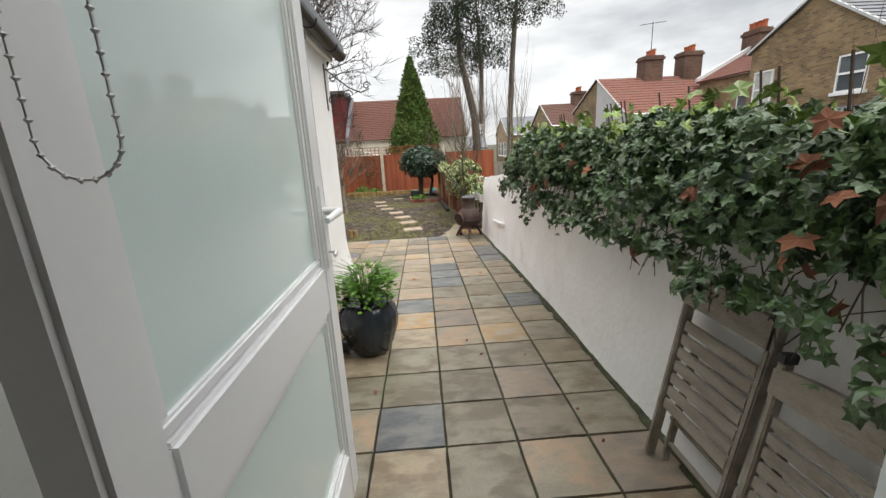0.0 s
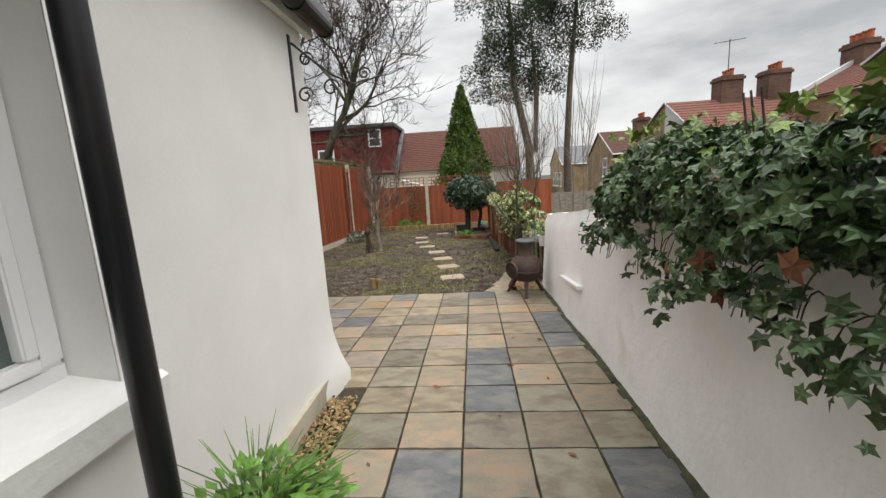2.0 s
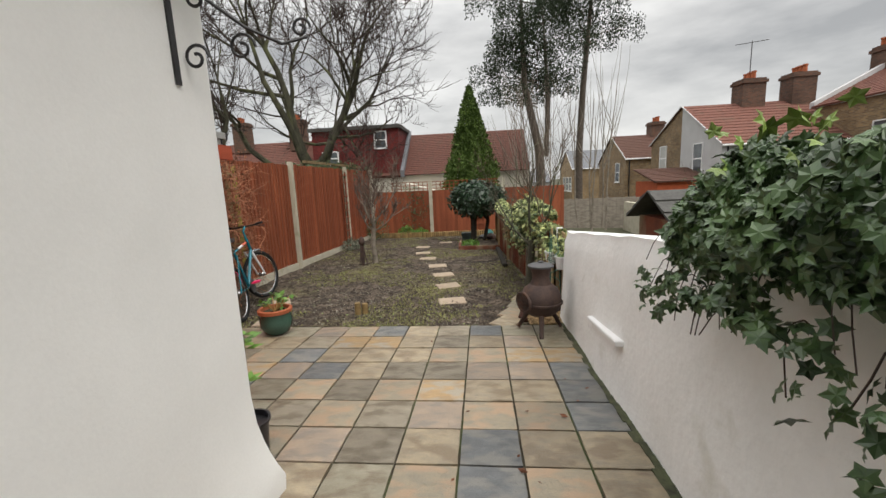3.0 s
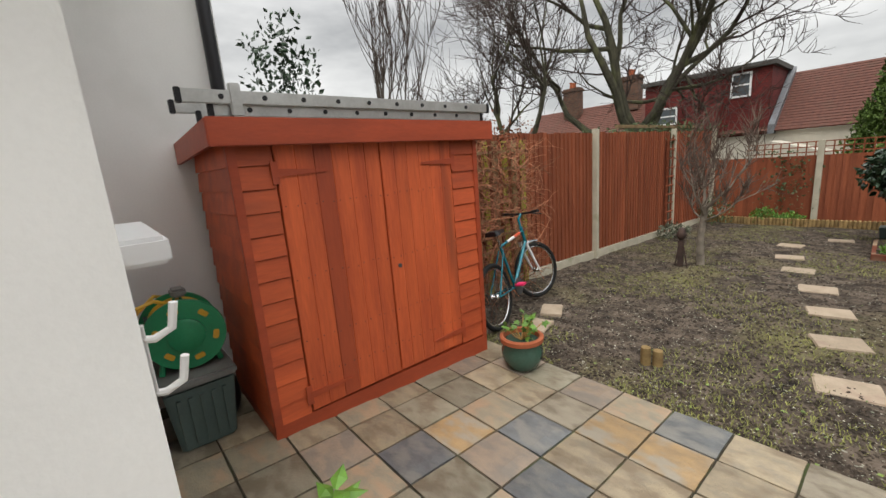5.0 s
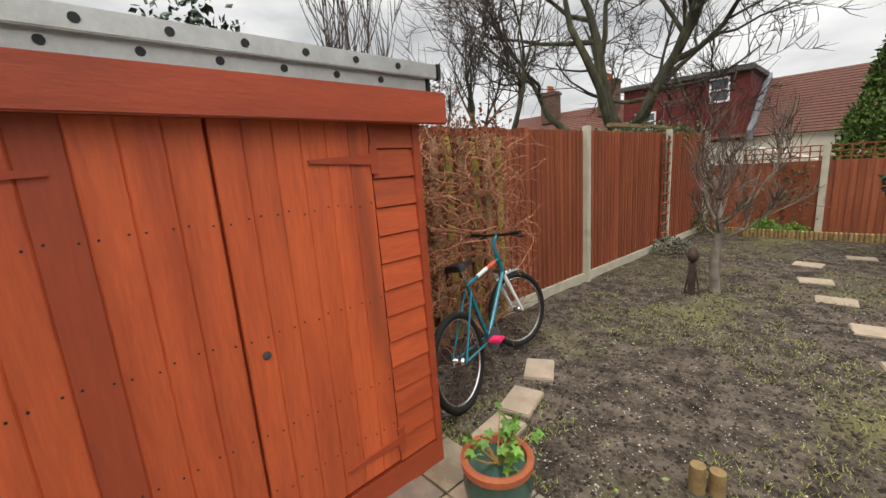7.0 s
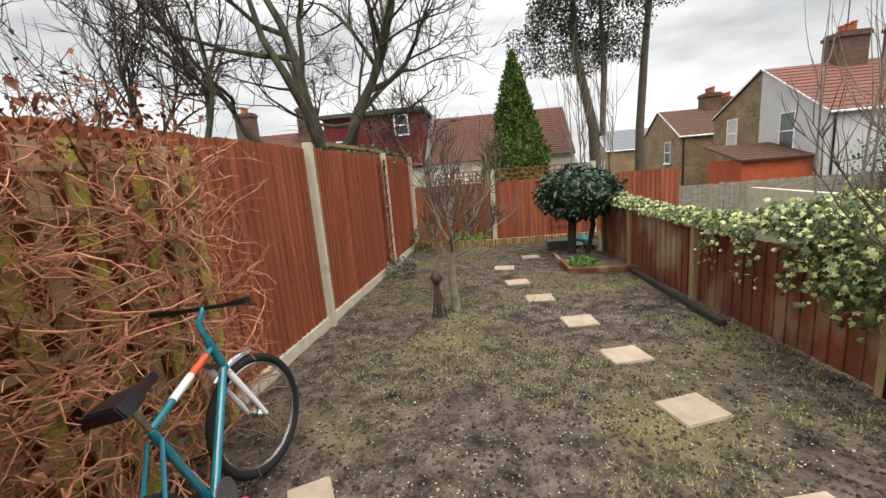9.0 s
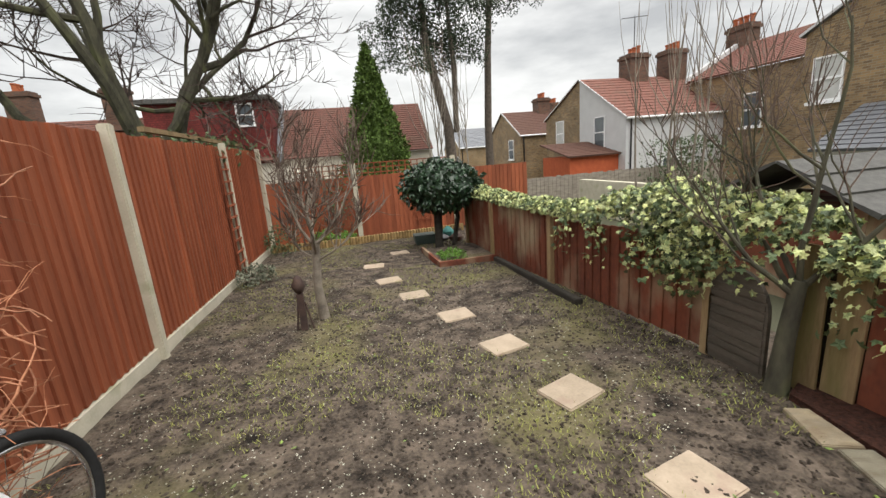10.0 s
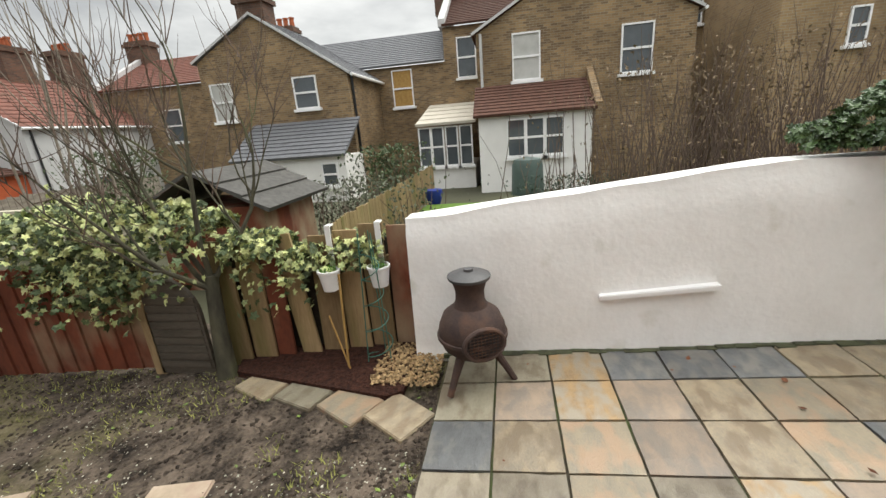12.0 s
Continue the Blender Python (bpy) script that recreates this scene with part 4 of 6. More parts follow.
part("pot", mb, GLAZE, p1, smooth=True, local=True)
pl = thing("leafy_plant", (-.31, 2.72, ground(2.72) + .36), "lush bright green leafy plant with grassy blades", "plant")
mb, mg = MB(), MB()
for _ in range(420):
    a, r, h = R.uniform(0, 6.283), R.random() ** .5, R.random()
    p = Vector((math.cos(a) * r * .2, math.sin(a) * r * .2, .02 + h * .27 * (1.1 - .5 * r)))
    mb.leaf(p, Vector((math.cos(a), math.sin(a), R.uniform(-.2, .9))), Vector((0, 0, 1)) + rv(.5), R.uniform(.035, .065), False)
part("leaves", mb, LUSH, pl, kind="stuff", local=True)
for _ in range(130):
    a = R.uniform(0, 6.283)
    q = Vector((math.cos(a), math.sin(a), 0))
    L = R.uniform(.12, .3)
    mg.tube([q * .04, q * .1 + Vector((0, 0, L * .8)), q * (.1 + L * .6) + Vector((0, 0, L * .95))], [.003, .003, .0008], 3)
part("blades", mg, LUSH, pl, kind="stuff", local=True)
p2 = thing("green_pot", (-1.95, 6.86, ground(6.86)), "green glazed round pot with terracotta rim", "plant pot")
part("pot", MB().lathe([(.09, 0), (.13, .02), (.165, .1), (.17, .16), (.155, .225), (.16, .24)], 28), GREENGLAZE, p2, smooth=True, local=True)
part("rim", MB().lathe([(.158, .235), (.175, .24), (.178, .275), (.16, .285), (.145, .28), (.14, .24), (.01, .235)], 28), TERRA, p2, "bare terracotta rim", smooth=True, local=True)
pp = thing("pelargonium", (-1.95, 6.86, ground(6.86) + .235), "straggly geranium with few green leaves and bare stems", "plant")
mb, ml = MB(), MB()
for _ in range(16):
    a = R.uniform(0, 6.283)
    q = Vector((math.cos(a), math.sin(a), 0)) * R.uniform(.05, .2)
    e = q + Vector((0, 0, R.uniform(.05, .2)))
    mb.tube([(0, 0, 0), q * .5 + Vector((0, 0, .06)), e], [.006, .005, .003], 5)
    for _ in range(3):
        ml.leaf(e + rv(.02), rv() + q * 3, Vector((0, 0, 1)) + rv(.4), .055, True)
part("stems", mb, BAMBOO, pp, local=True)
part("leaves", ml, LUSH, pp, kind="stuff", local=True)
p3 = thing("dark_pot", (-1.0, 4.78, ground(4.78)), "dark plastic pot with soil", "plant pot")
part("pot", MB().lathe([(.085, 0), (.1, .18), (.112, .185), (.112, .2), (.1, .2), (.095, .17), (.01, .165)], 24), BLACKP, p3, smooth=True, local=True)
sp = thing("young_shrub", (-1.0, 4.78, ground(4.78) + .165), "young shrub with two thin stems and glossy leaves", "plant")
mb, ml = MB(), MB()
for q, h in ((Vector((-.08, -.05, 0)), .26), (Vector((.02, .02, 0)), .52)):
    mb.tube([(0, 0, 0), q * .6 + Vector((0, 0, h * .5)), q + Vector((0, 0, h))], [.007, .006, .004], 6)
    for k in range(9 if h > .4 else 0):
        a = k * 2.4
        ml.leaf(q + Vector((0, 0, h - .01 * k)), Vector((math.cos(a), math.sin(a), .25)), Vector((0, 0, 1)), .1)
        if k % 3 == 0:
            ml.leaf(q * .6 + Vector((0, 0, h * .5)), Vector((math.cos(a), math.sin(a), .3)), Vector((0, 0, 1)), .09)
part("stems", mb, FRUITBARK, sp, local=True)
part("leaves", ml, LUSH, sp, kind="stuff", local=True)

# ---------------- bicycle ----------------
bike = thing("bicycle", (-2.9, 8.0, ground(8)), "teal and white mountain bike leaning by the hedge", "bicycle")
BM = pose(-2.74, 7.42, ground(7.5) + .36, 0, 0, 105) @ pose(0, 0, 0, -9) @ Matrix.Scale(1.09, 4)
def B(x, z, y=0):
    return BM @ Vector((x, y, z))
WB = 1.06
for nm, x, steer in (("rear_wheel", 0, 0), ("front_wheel", WB, -24)):
    m = BM @ pose(x, 0, 0, 0, 0, steer) @ pose(0, 0, 0, 90)
    circ = [2 * math.pi * k / 40 for k in range(40)]
    w = part(nm, MB().lathe([(.018, -.045), (.03, -.03), (.016, 0), (.03, .03), (.018, .045)], 12, (0, 0, 0), m), CHROME, bike, smooth=True)
    part("tyre", MB().tube([m @ Vector((.305 * math.cos(a), .305 * math.sin(a), 0)) for a in circ], .026, 10, closed=True), TYRE, w, smooth=True)
    part("rim", MB().tube([m @ Vector((.277 * math.cos(a), .277 * math.sin(a), 0)) for a in circ], .012, 8, closed=True), CHROME, w, smooth=True)
    mb = MB()
    for k in range(28):
        a = 2 * math.pi * k / 28
        s = .03 if k % 2 else -.03
        mb.tube([m @ Vector((.02 * math.cos(a + 1), .02 * math.sin(a + 1), s)), m @ Vector((.27 * math.cos(a), .27 * math.sin(a), 0))], .0014, 4)
    part("spokes", mb, CHROME, w)
bb, st, hd, hb = (.44, -.02), (.29, .44), (.86, .50), (.90, .38)
part("top_tube", MB().tube([B(*st), B(*hd)], .017, 12), TEAL, bike, smooth=True)
part("decal", MB().tube([B(.45, .457), B(.62, .475)], .0178, 12), WHITEP, bike, "white band on the top tube", smooth=True)
part("decal", MB().tube([B(.62, .475), B(.78, .4915)], .0178, 12), ORANGEP, bike, "orange band on the top tube", smooth=True)
part("down_tube", MB().tube([B(*bb), B(*hb)], .021, 12), TEAL, bike, smooth=True)
part("seat_tube", MB().tube([B(*bb), B(*st)], .017, 12), TEAL, bike, smooth=True)
part("head_tube", MB().tube([B(.845, .55), B(.905, .36)], .022, 12), TEAL, bike, smooth=True)
for s in (-.05, .05):
    part("chain_stay", MB().tube([B(bb[0], bb[1], s * .6), B(0, 0, s * 1.1)], .01, 8), TEAL, bike, smooth=True)
    part("seat_stay", MB().tube([B(st[0], st[1] - .04, s * .5), B(0, 0, s * 1.1)], .009, 8), TEAL, bike, smooth=True)
    fm = BM @ pose(WB, 0, 0, 0, 0, -24)
    part("fork_leg", MB().tube([fm @ Vector((-.135, s, .37)), fm @ Vector((-.1, s * 1.2, .26)), fm @ Vector((0, s * 1.2, 0))], [.018, .018, .012], 10), WHITEP, bike, "white fork leg", smooth=True)
part("fork_crown", MB().tube([fm @ Vector((-.135, -.06, .375)), fm @ Vector((-.135, .06, .375))], .018, 8), CHROME, bike)
part("mudguard", MB().tube([fm @ Vector((.345 * math.cos(a), 0, .345 * math.sin(a))) for a in (1.3, 1.5, 1.7, 1.9, 2.1)], [.016, .02, .024, .02, .016], 8), CHROME, bike)
part("seat_post", MB().tube([B(*st), B(.25, .56)], .013, 10), CHROME, bike, smooth=True)
mb = MB()
for x, hw in ((-.02, .07), (.04, .075), (.1, .06), (.16, .03), (.25, .018), (.28, .008)):
    mb.v += [B(x + .15, .57, -hw), B(x + .15, .57, hw), B(x + .15, .605 + .012 * (hw > .05), hw * .7), B(x + .15, .605 + .012 * (hw > .05), -hw * .7)]
mb.f = [(i * 4 + k, i * 4 + (k + 1) % 4, i * 4 + 4 + (k + 1) % 4, i * 4 + 4 + k) for i in range(5) for k in range(4)] + [(3, 2, 1, 0), (20, 21, 22, 23)]
part("saddle", mb, BLACKP, bike, "worn black saddle", bevel=.006, smooth=True)
hm = BM @ pose(.815, 0, .645, 0, 0, -24)
part("stem", MB().tube([B(.845, .55), B(.825, .64), hm @ Vector((.06, 0, .05))], .016, 10), TEAL, bike, smooth=True)
part("handlebar", MB().tube([hm @ Vector((.03, -.3, .065)), hm @ Vector((.06, -.12, .05)), hm @ Vector((.06, .12, .05)), hm @ Vector((.03, .3, .065))], .012, 10), BLACKP, bike, smooth=True)
for s in (-1, 1):
    part("grip", MB().tube([hm @ Vector((.03, s * .3, .065)), hm @ Vector((.043, s * .2, .058))], .018, 10), BLACKP, bike, smooth=True)
    part("brake_lever", MB().tube([hm @ Vector((.06, s * .14, .05)), hm @ Vector((.1, s * .18, .03)), hm @ Vector((.1, s * .27, .02))], .007, 6), BLACKP, bike)
    cr = part("crank", MB().tube([B(bb[0], bb[1], s * .07), B(bb[0] + s * .15, bb[1] - s * .06, s * .09)], .011, 8), CHROME, bike)
    part("pedal", MB().box(-.045, .045, -.045, .045, -.012, .012, BM @ pose(bb[0] + s * .15, s * .15, bb[1] - s * .06)), PINK if s < 0 else BLACKP, bike, "bright pink pedal" if s < 0 else "", bevel=.006)
part("chainring", MB().lathe([(.03, 0), (.09, 0), (.09, .006), (.03, .006)], 28, (0, 0, 0), BM @ pose(bb[0], -.05, bb[1], 90)), CASTGREY, bike)

# ---------------- fences ----------------
FX = -3.72
def ftop(y):
    return 1.80 + (y - 11) * .0
fence = thing("fence", (FX, 12, ground(12)), "red-brown closeboard fence with concrete posts", "fence")
for y in (7.55, 11.15, 14.6, 17.35):
    po = part("post", MB().box(FX + .0, FX + .1, y - .05, y + .05, ground(y) - .2, ftop(y) + .06), CONC, fence, "pale concrete post", bevel=.012)
y = 5.3
boards = []
while y < 17.3:
    if not any(abs(y + .06 - q) < .075 for q in (7.55, 11.15, 14.6, 17.35)):
        t = ftop(y) + R.uniform(-.012, .012)
        part("board", MB().prism([(FX - .01, y, ground(y) + .14), (FX + .034, y, ground(y) + .14), (FX + .012, y + .118, ground(y) + .14), (FX - .01, y + .118, ground(y) + .14)], [(FX - .01, y, t), (FX + .034, y, t), (FX + .012, y + .118, t), (FX - .01, y + .118, t)]), FENCE, fence)
    y += .112
for a, b2 in ((5.3, 7.5), (7.6, 11.1), (11.2, 14.55), (14.65, 17.3)):
    part("gravel_board", MB().prism([(FX - .02, a, ground(a) - .15), (FX + .05, a, ground(a) - .15), (FX + .05, b2, ground(b2) - .15), (FX - .02, b2, ground(b2) - .15)], [(FX - .02, a, ground(a) + .13), (FX + .05, a, ground(a) + .13), (FX + .05, b2, ground(b2) + .13), (FX - .02, b2, ground(b2) + .13)]), CONC, fence)
tr = thing("trellis", (FX + .1, 14.4, ground(14.4)), "narrow red wooden ladder trellis fixed on the fence", "trellis")
for y in (14.22, 14.5):
    part("upright", MB().box(FX + .06, FX + .09, y - .012, y + .012, ground(14.4) + .05, 1.72), FENCE, tr)
for k in range(10):
    part("rung", MB().box(FX + .09, FX + .105, 14.14, 14.56, -.2 + k * .2, -.17 + k * .2), FENCE, tr)
BY = 17.45
bf = thing("fence", (-1.3, BY, ground(17.4)), "red-brown back fence topped with square trellis", "fence")
x = FX + .1
while x < 3.2:
    if abs(x + .06 + 1.5) > .08:
        part("board", MB().prism([(x, BY - .022, -.55), (x + .118, BY - .006, -.55), (x + .118, BY + .01, -.55), (x, BY + .01, -.55)], [(x, BY - .022, 1.02), (x + .118, BY - .006, 1.02), (x + .118, BY + .01, 1.02), (x, BY + .01, 1.02)]), FENCE, bf)
    x += .114
for x in (-1.5, 1.1):
    part("post", MB().box(x - .06, x + .06, BY - .08, BY + .04, -.7, 1.36), CONC, bf, "pale concrete post", bevel=.01)
part("gravel_board", MB().box(FX, 3.2, BY - .02, BY + .02, -.8, -.551), DARKWOOD, bf)
for k in range(24):
    x = -2.9 + k * .16
    part("trellis_slat", MB().box(x, x + .025, BY - .01, BY + .005, 1.02, 1.33), FENCE, bf)
for z in (1.08, 1.2, 1.32):
    part("trellis_rail", MB().box(-2.95, .95, BY + .006, BY + .02, z, z + .025), FENCE, bf)
t2 = thing("trellis", (.3, BY - .05, ground(17)), "leaning red wooden fan trellis on the back fence", "trellis")
for s in (0, .22, .44):
    part("upright", MB().tube([(.05 + s * .8, BY - .05, -.35), (-.1 + s * 1.3, BY - .04, .95)], .012, 5), FENCE, t2)
for k in range(6):
    part("rung", MB().box(-.12 + .02 * (5 - k), .48, BY - .075, BY - .06, -.25 + k * .22, -.22 + k * .22), FENCE, t2)
le = thing("log_edging", (-1.4, 16.95, ground(17)), "low pale half-log border edging along the back fence", "edging")
for k in range(66):
    x = -3.6 + k * .073
    part("log", MB().lathe([(.036, -.1), (.036, .16 + R.random() * .02), (.02, .185)], 8, (x, 16.95 + .12 * math.sin(x * .8), ground(17))), LOGS, le)
solid("ground_back_border", MB().box(-3.7, 1.1, 17.0, BY - .03, -.7, ground(17) + .08), SOIL, "planted border along the back fence", "flower bed")

# right-hand fences
fr = thing("fence", (1.05, 11.5, ground(11.5)), "weathered red close-board fence with peeling lower edge", "fence")
def rx(y):
    return 1.05 - .0 * (y - 9.4) if y < 9.4 else 1.05 - .075 * (y - 9.4) * (1 if y < 13 else 0) - (.27 if y >= 13 else 0)
y = 9.35
while y < 15.2:
    a = rx(y)
    top = .50 + .03 * math.sin(y * 2.1) + max(0, (y - 12)) * .05
    part("board", MB().prism([(a - .006, y, ground(y) + .02), (a, y + .148, ground(y) + .02), (a + .016, y + .148, ground(y) + .02), (a + .016, y, ground(y) + .02)], [(a - .006, y, top), (a, y + .148, top), (a + .016, y + .148, top), (a + .016, y, top)]), FENCER, fr)
    y += .142
for y in (9.3, 11.6, 13.6, 15.2):
    part("post", MB().box(rx(y) - .05, rx(y) + .05, y - .05, y + .05, ground(y) - .1, .6), FENCEB, fr, bevel=.008)
sl = thing("sleeper_edging", (.75, 12, ground(12)), "dark timber edging board lying on the soil", "edging")
part("beam", MB().prism([(.70, 10.7, ground(10.7) - .03), (.79, 10.7, ground(10.7) - .03), (.74, 13.4, ground(13.4) - .03), (.65, 13.4, ground(13.4) - .03)], [(.70, 10.7, ground(10.7) + .07), (.79, 10.7, ground(10.7) + .07), (.74, 13.4, ground(13.4) + .07), (.65, 13.4, ground(13.4) + .07)]), DARKWOOD, sl, bevel=.01)
fb = thing("fence", (1.3, 8, ground(8)), "uneven raw weathered boards, one leaning aside", "fence")
y = 7.32
k = 0
while y < 8.72:
    w = R.uniform(.13, .19)
    lean = R.uniform(-.02, .02) + (.09 if 7.95 < y < 8.12 else 0)
    a = 1.36 - .18 * (y - 7.3)
    t = .66 - .02 * (y - 7.3) + R.uniform(-.05, .03)
    g0 = ground(y) + R.uniform(-.02, .05)
    part("board", MB().prism([(a - .02, y, g0), (a, y, g0), (a, y + w, g0), (a - .02, y + w, g0)], [(a - .02, y + lean, t), (a, y + lean, t), (a, y + w + lean, t), (a - .02, y + w + lean, t)]), FENCER if k in (0, 5) else FENCEB, fb)
    y += w + (.006 if not 7.9 < y < 8.05 else .05)
    k += 1
part("rail", MB().tube([(1.42, 7.3, .4), (1.18, 8.75, .38)], .03, 4), FENCEB, fb)
# added dark sheet that blocks the bright view through the board gaps
part("backing", MB().prism([(1.45, 7.3, -.5), (1.2, 8.8, -.5), (1.22, 8.8, -.5), (1.47, 7.3, -.5)], [(1.45, 7.3, .55), (1.2, 8.8, .5), (1.22, 8.8, .5), (1.47, 7.3, .55)]), DARKWOOD, fb)
dd = thing("round_top_panel", (1.06, 9.0, ground(9)), "dark round-topped timber panel leaning at the fence", "panel")
outl = [(8.82, ground(9)), (9.28, ground(9))] + [(9.05 + .23 * math.cos(a), .12 + .28 * math.sin(a)) for a in (math.pi * k / 12 for k in range(13))]
part("board", MB().prism([(1.0, a, b2) for a, b2 in outl], [(1.03, a, b2) for a, b2 in outl]), PANELW, dd)
for k in range(9):
    z = ground(9) + .06 + k * .065
    part("lath", MB().box(.992, 1.0, 8.84, 9.26, z, z + .05), PANELW, dd)

# variegated ivy on the fence
vi = thing("variegated_ivy", (1.1, 11, .5), "cream and green variegated ivy draped over the fence", "ivy")
spots, dark = [], []
for _ in range(9500):
    y = 7.5 + 7.6 * R.random()
    big = 1.0 if 8.8 < y < 10.4 else .6
    hgt = .24 * big * (1 + .6 * noise.noise(Vector((y * 1.5, 0, 0))))
    a = R.uniform(-.25, 3.1)
    cx3 = (rx(y) + .1 if y > 9.3 else 1.36 - .18 * (y - 7.3) + .06)
    zc = .55 + (.16 if 8.6 < y < 10.6 else 0) - (.12 if y < 8.2 else 0)
    p = Vector((cx3 - (.2 * big + .05) * math.cos(a) * R.uniform(.7, 1.1), y, zc + hgt * math.sin(a) * R.uniform(.7, 1.1)))
    if y < 8.1 and R.random() < .25:
        continue
    (spots if R.random() < .68 else dark).append(p)
for _ in range(330):
    y = R.choice((8.1, 8.4, 9.5, 9.7, 10.0, 10.6, 11.2)) + R.uniform(-.16, .16)
    a = rx(y) if y > 9.3 else 1.36 - .18 * (y - 7.3)
    (spots if R.random() < .6 else dark).append(Vector((a - .06 - R.random() * .08, y, .5 - R.random() ** 1.8 * .42)))
for _ in range(1300):
    y = R.gauss(9.55, .33)
    (spots if R.random() < .5 else dark).append(Vector((.98 + R.gauss(0, .09), y, .55 + R.gauss(0, .17))))
foliage("leaves", vi, VARIEG, spots, .05, out=(-.8, -.2, .4))
foliage("green_leaves", vi, BUSH, dark, .055, out=(-.8, -.2, .4))

# ---------------- garden things ----------------
for k, (x, y, rot) in enumerate([(-.13, 8.23, 12), (-.26, 9.17, 20), (-.42, 10.07, 14), (-.63, 11.0, 8), (-.96, 11.96, 4), (-1.21, 12.91, 10), (-1.38, 14.05, -6), (-.79, 15.0, 5)]):
    s = thing("stepping_stone", (x, y, ground(y)), "pale sandstone stepping stone set in the soil", "paving stone", "stepping stones")
    part("slab", frustum(0, 0, -.05, .014, .19, .16, .185, .155), PALESTONE, s, bevel=.008, local=True)
    s.rotation_euler = (radians(R.uniform(-1, 1)), -.0, radians(rot))
for k, (x, y, rot) in enumerate([(.56, 7.28, -34), (.66, 7.62, -30), (.77, 7.97, -20), (.86, 8.32, -24)]):
    s = thing("edging_slab", (x, y, ground(y)), "thin sandstone slab edging the planting bed", "paving stone", "edging slabs")
    part("slab", frustum(0, 0, -.06, .022, .14, .17, .135, .165), STONE[k % 3], s, bevel=.006, local=True)
    s.rotation_euler = (0, 0, radians(rot))
for k, (x, y, rot) in enumerate([(-2.45, 7.75, 15), (-2.62, 8.25, 30), (-2.35, 7.35, 5)]):
    s = thing("loose_slab", (x, y, ground(y)), "loose concrete slab lying beside the bicycle", "paving stone", "loose slabs")
    part("slab", frustum(0, 0, -.03, .03, .12, .17, .12, .17), PALESTONE, s, bevel=.008, local=True)
    s.rotation_euler = (0, 0, radians(rot))
mb = MB()
mb.v = [(.75, 7.3, -.27), (1.36, 7.3, -.27), (1.3, 8.75, -.3), (.95, 8.6, -.3), (.7, 7.4, -.275)]
mb.v += [(x, y, z - .1) for x, y, z in mb.v]
mb.f = [(0, 1, 2, 3, 4), (5, 6, 1, 0), (6, 7, 2, 1), (7, 8, 3, 2), (8, 9, 4, 3), (9, 5, 0, 4)]
solid("ground_mulch_bed", mb, BARK_MULCH, "red-brown bark mulch in the narrow bed", "mulch")


def scatter(name, material, label, cat, spots, smin, smax, flat=.5):
    mb = MB()
    for x, y, z in spots:
        s = R.uniform(smin, smax)
        m = Matrix.Translation((x, y, z)) @ Euler((R.uniform(-.5, .5), R.uniform(-.5, .5), R.uniform(0, 6.28))).to_matrix().to_4x4()
        a, b2, c = s * R.uniform(.6, 1.2), s * R.uniform(.5, 1), s * flat
        vs = [m @ Vector(q) for q in ((a, 0, 0), (0, b2, 0), (-a, 0, 0), (0, -b2, 0), (a * .1, 0, c), (0, 0, -c))]
        mb.add(vs, [(0, 1, 4), (1, 2, 4), (2, 3, 4), (3, 0, 4), (1, 0, 5), (2, 1, 5), (3, 2, 5), (0, 3, 5)])
    return solid(name, mb, material, label, cat, kind="stuff")


scatter("gravel", GRAVEL, "golden pea gravel beside the wall", "gravel", [(R.uniform(WX + .03, -.53), y, ground(y) + R.uniform(-.012, .012)) for y in [R.uniform(.9, 2.6) for _ in range(1300)] + [R.uniform(2.95, 4.24) for _ in range(1100)]], .008, .019, .6)
scatter("gravel", GRAVEL, "golden pea gravel behind the chiminea", "gravel", [(R.uniform(.8, 1.3), y, -.265 + R.uniform(-.01, .015)) for y in [R.uniform(7.1, 7.55) for _ in range(900)]], .01, .022, .6)
def lawn_z(x, y):
    h = noise.noise(Vector((x * 1.3, y * 1.3, 0))) * 0.02 + noise.noise(Vector((x * 5, y * 5, 3))) * 0.012
    return ground(y + .001) + h * min(1, (y - EDGE) * 3)
def lawn_spots(nn, near=1.7):
    res = []
    while len(res) < nn:
        y = EDGE + .03 + 9.8 * R.random() ** near
        x = R.uniform(-3.6, 1.1)
        res.append((x, y, lawn_z(x, y)))
    return res
scatter("chippings", DEBRIS, "pale chippings and leaf litter strewn on the soil", "litter", [q for q in lawn_spots(17000) if noise.noise(Vector((q[0] * .9, q[1] * .9, 4))) > -.25], .002, .010, .35)
scatter("soil_clods", CLOD, "crumbly dark clods of soil", "soil", lawn_spots(24000), .004, .026, .55)
mb = MB()
for x, y, z in lawn_spots(48000, 1.5):
    if noise.noise(Vector((x * .75, y * .75, 11))) + .35 * noise.noise(Vector((x * 2.7, y * 2.7, 6))) < .04:
        continue
    a, h = R.uniform(0, 6.28), R.uniform(.012, .038)
    d = Vector((math.cos(a), math.sin(a), 0))
    s = d.cross(Vector((0, 0, 1))) * .0045
    p = Vector((x, y, z - .004))
    mb.add([p - s, p + s, p + d * h * .9 + Vector((0, 0, h))], [(0, 1, 2)])
solid("grass", mb, GRASS, "thin mossy yellow-green grass in the soil", "grass", kind="stuff")
mb = MB()
for x, y, z in lawn_spots(260):
    mb.leaf(Vector((x, y, z + .008)), rv() * Vector((1, 1, .1)), Vector((0, 0, 1)) + rv(.3), R.uniform(.025, .05))
solid("fallen_leaves", mb, IVYNEW, "few fallen yellow-green leaves on the soil", "leaves", kind="stuff")
mb = MB()
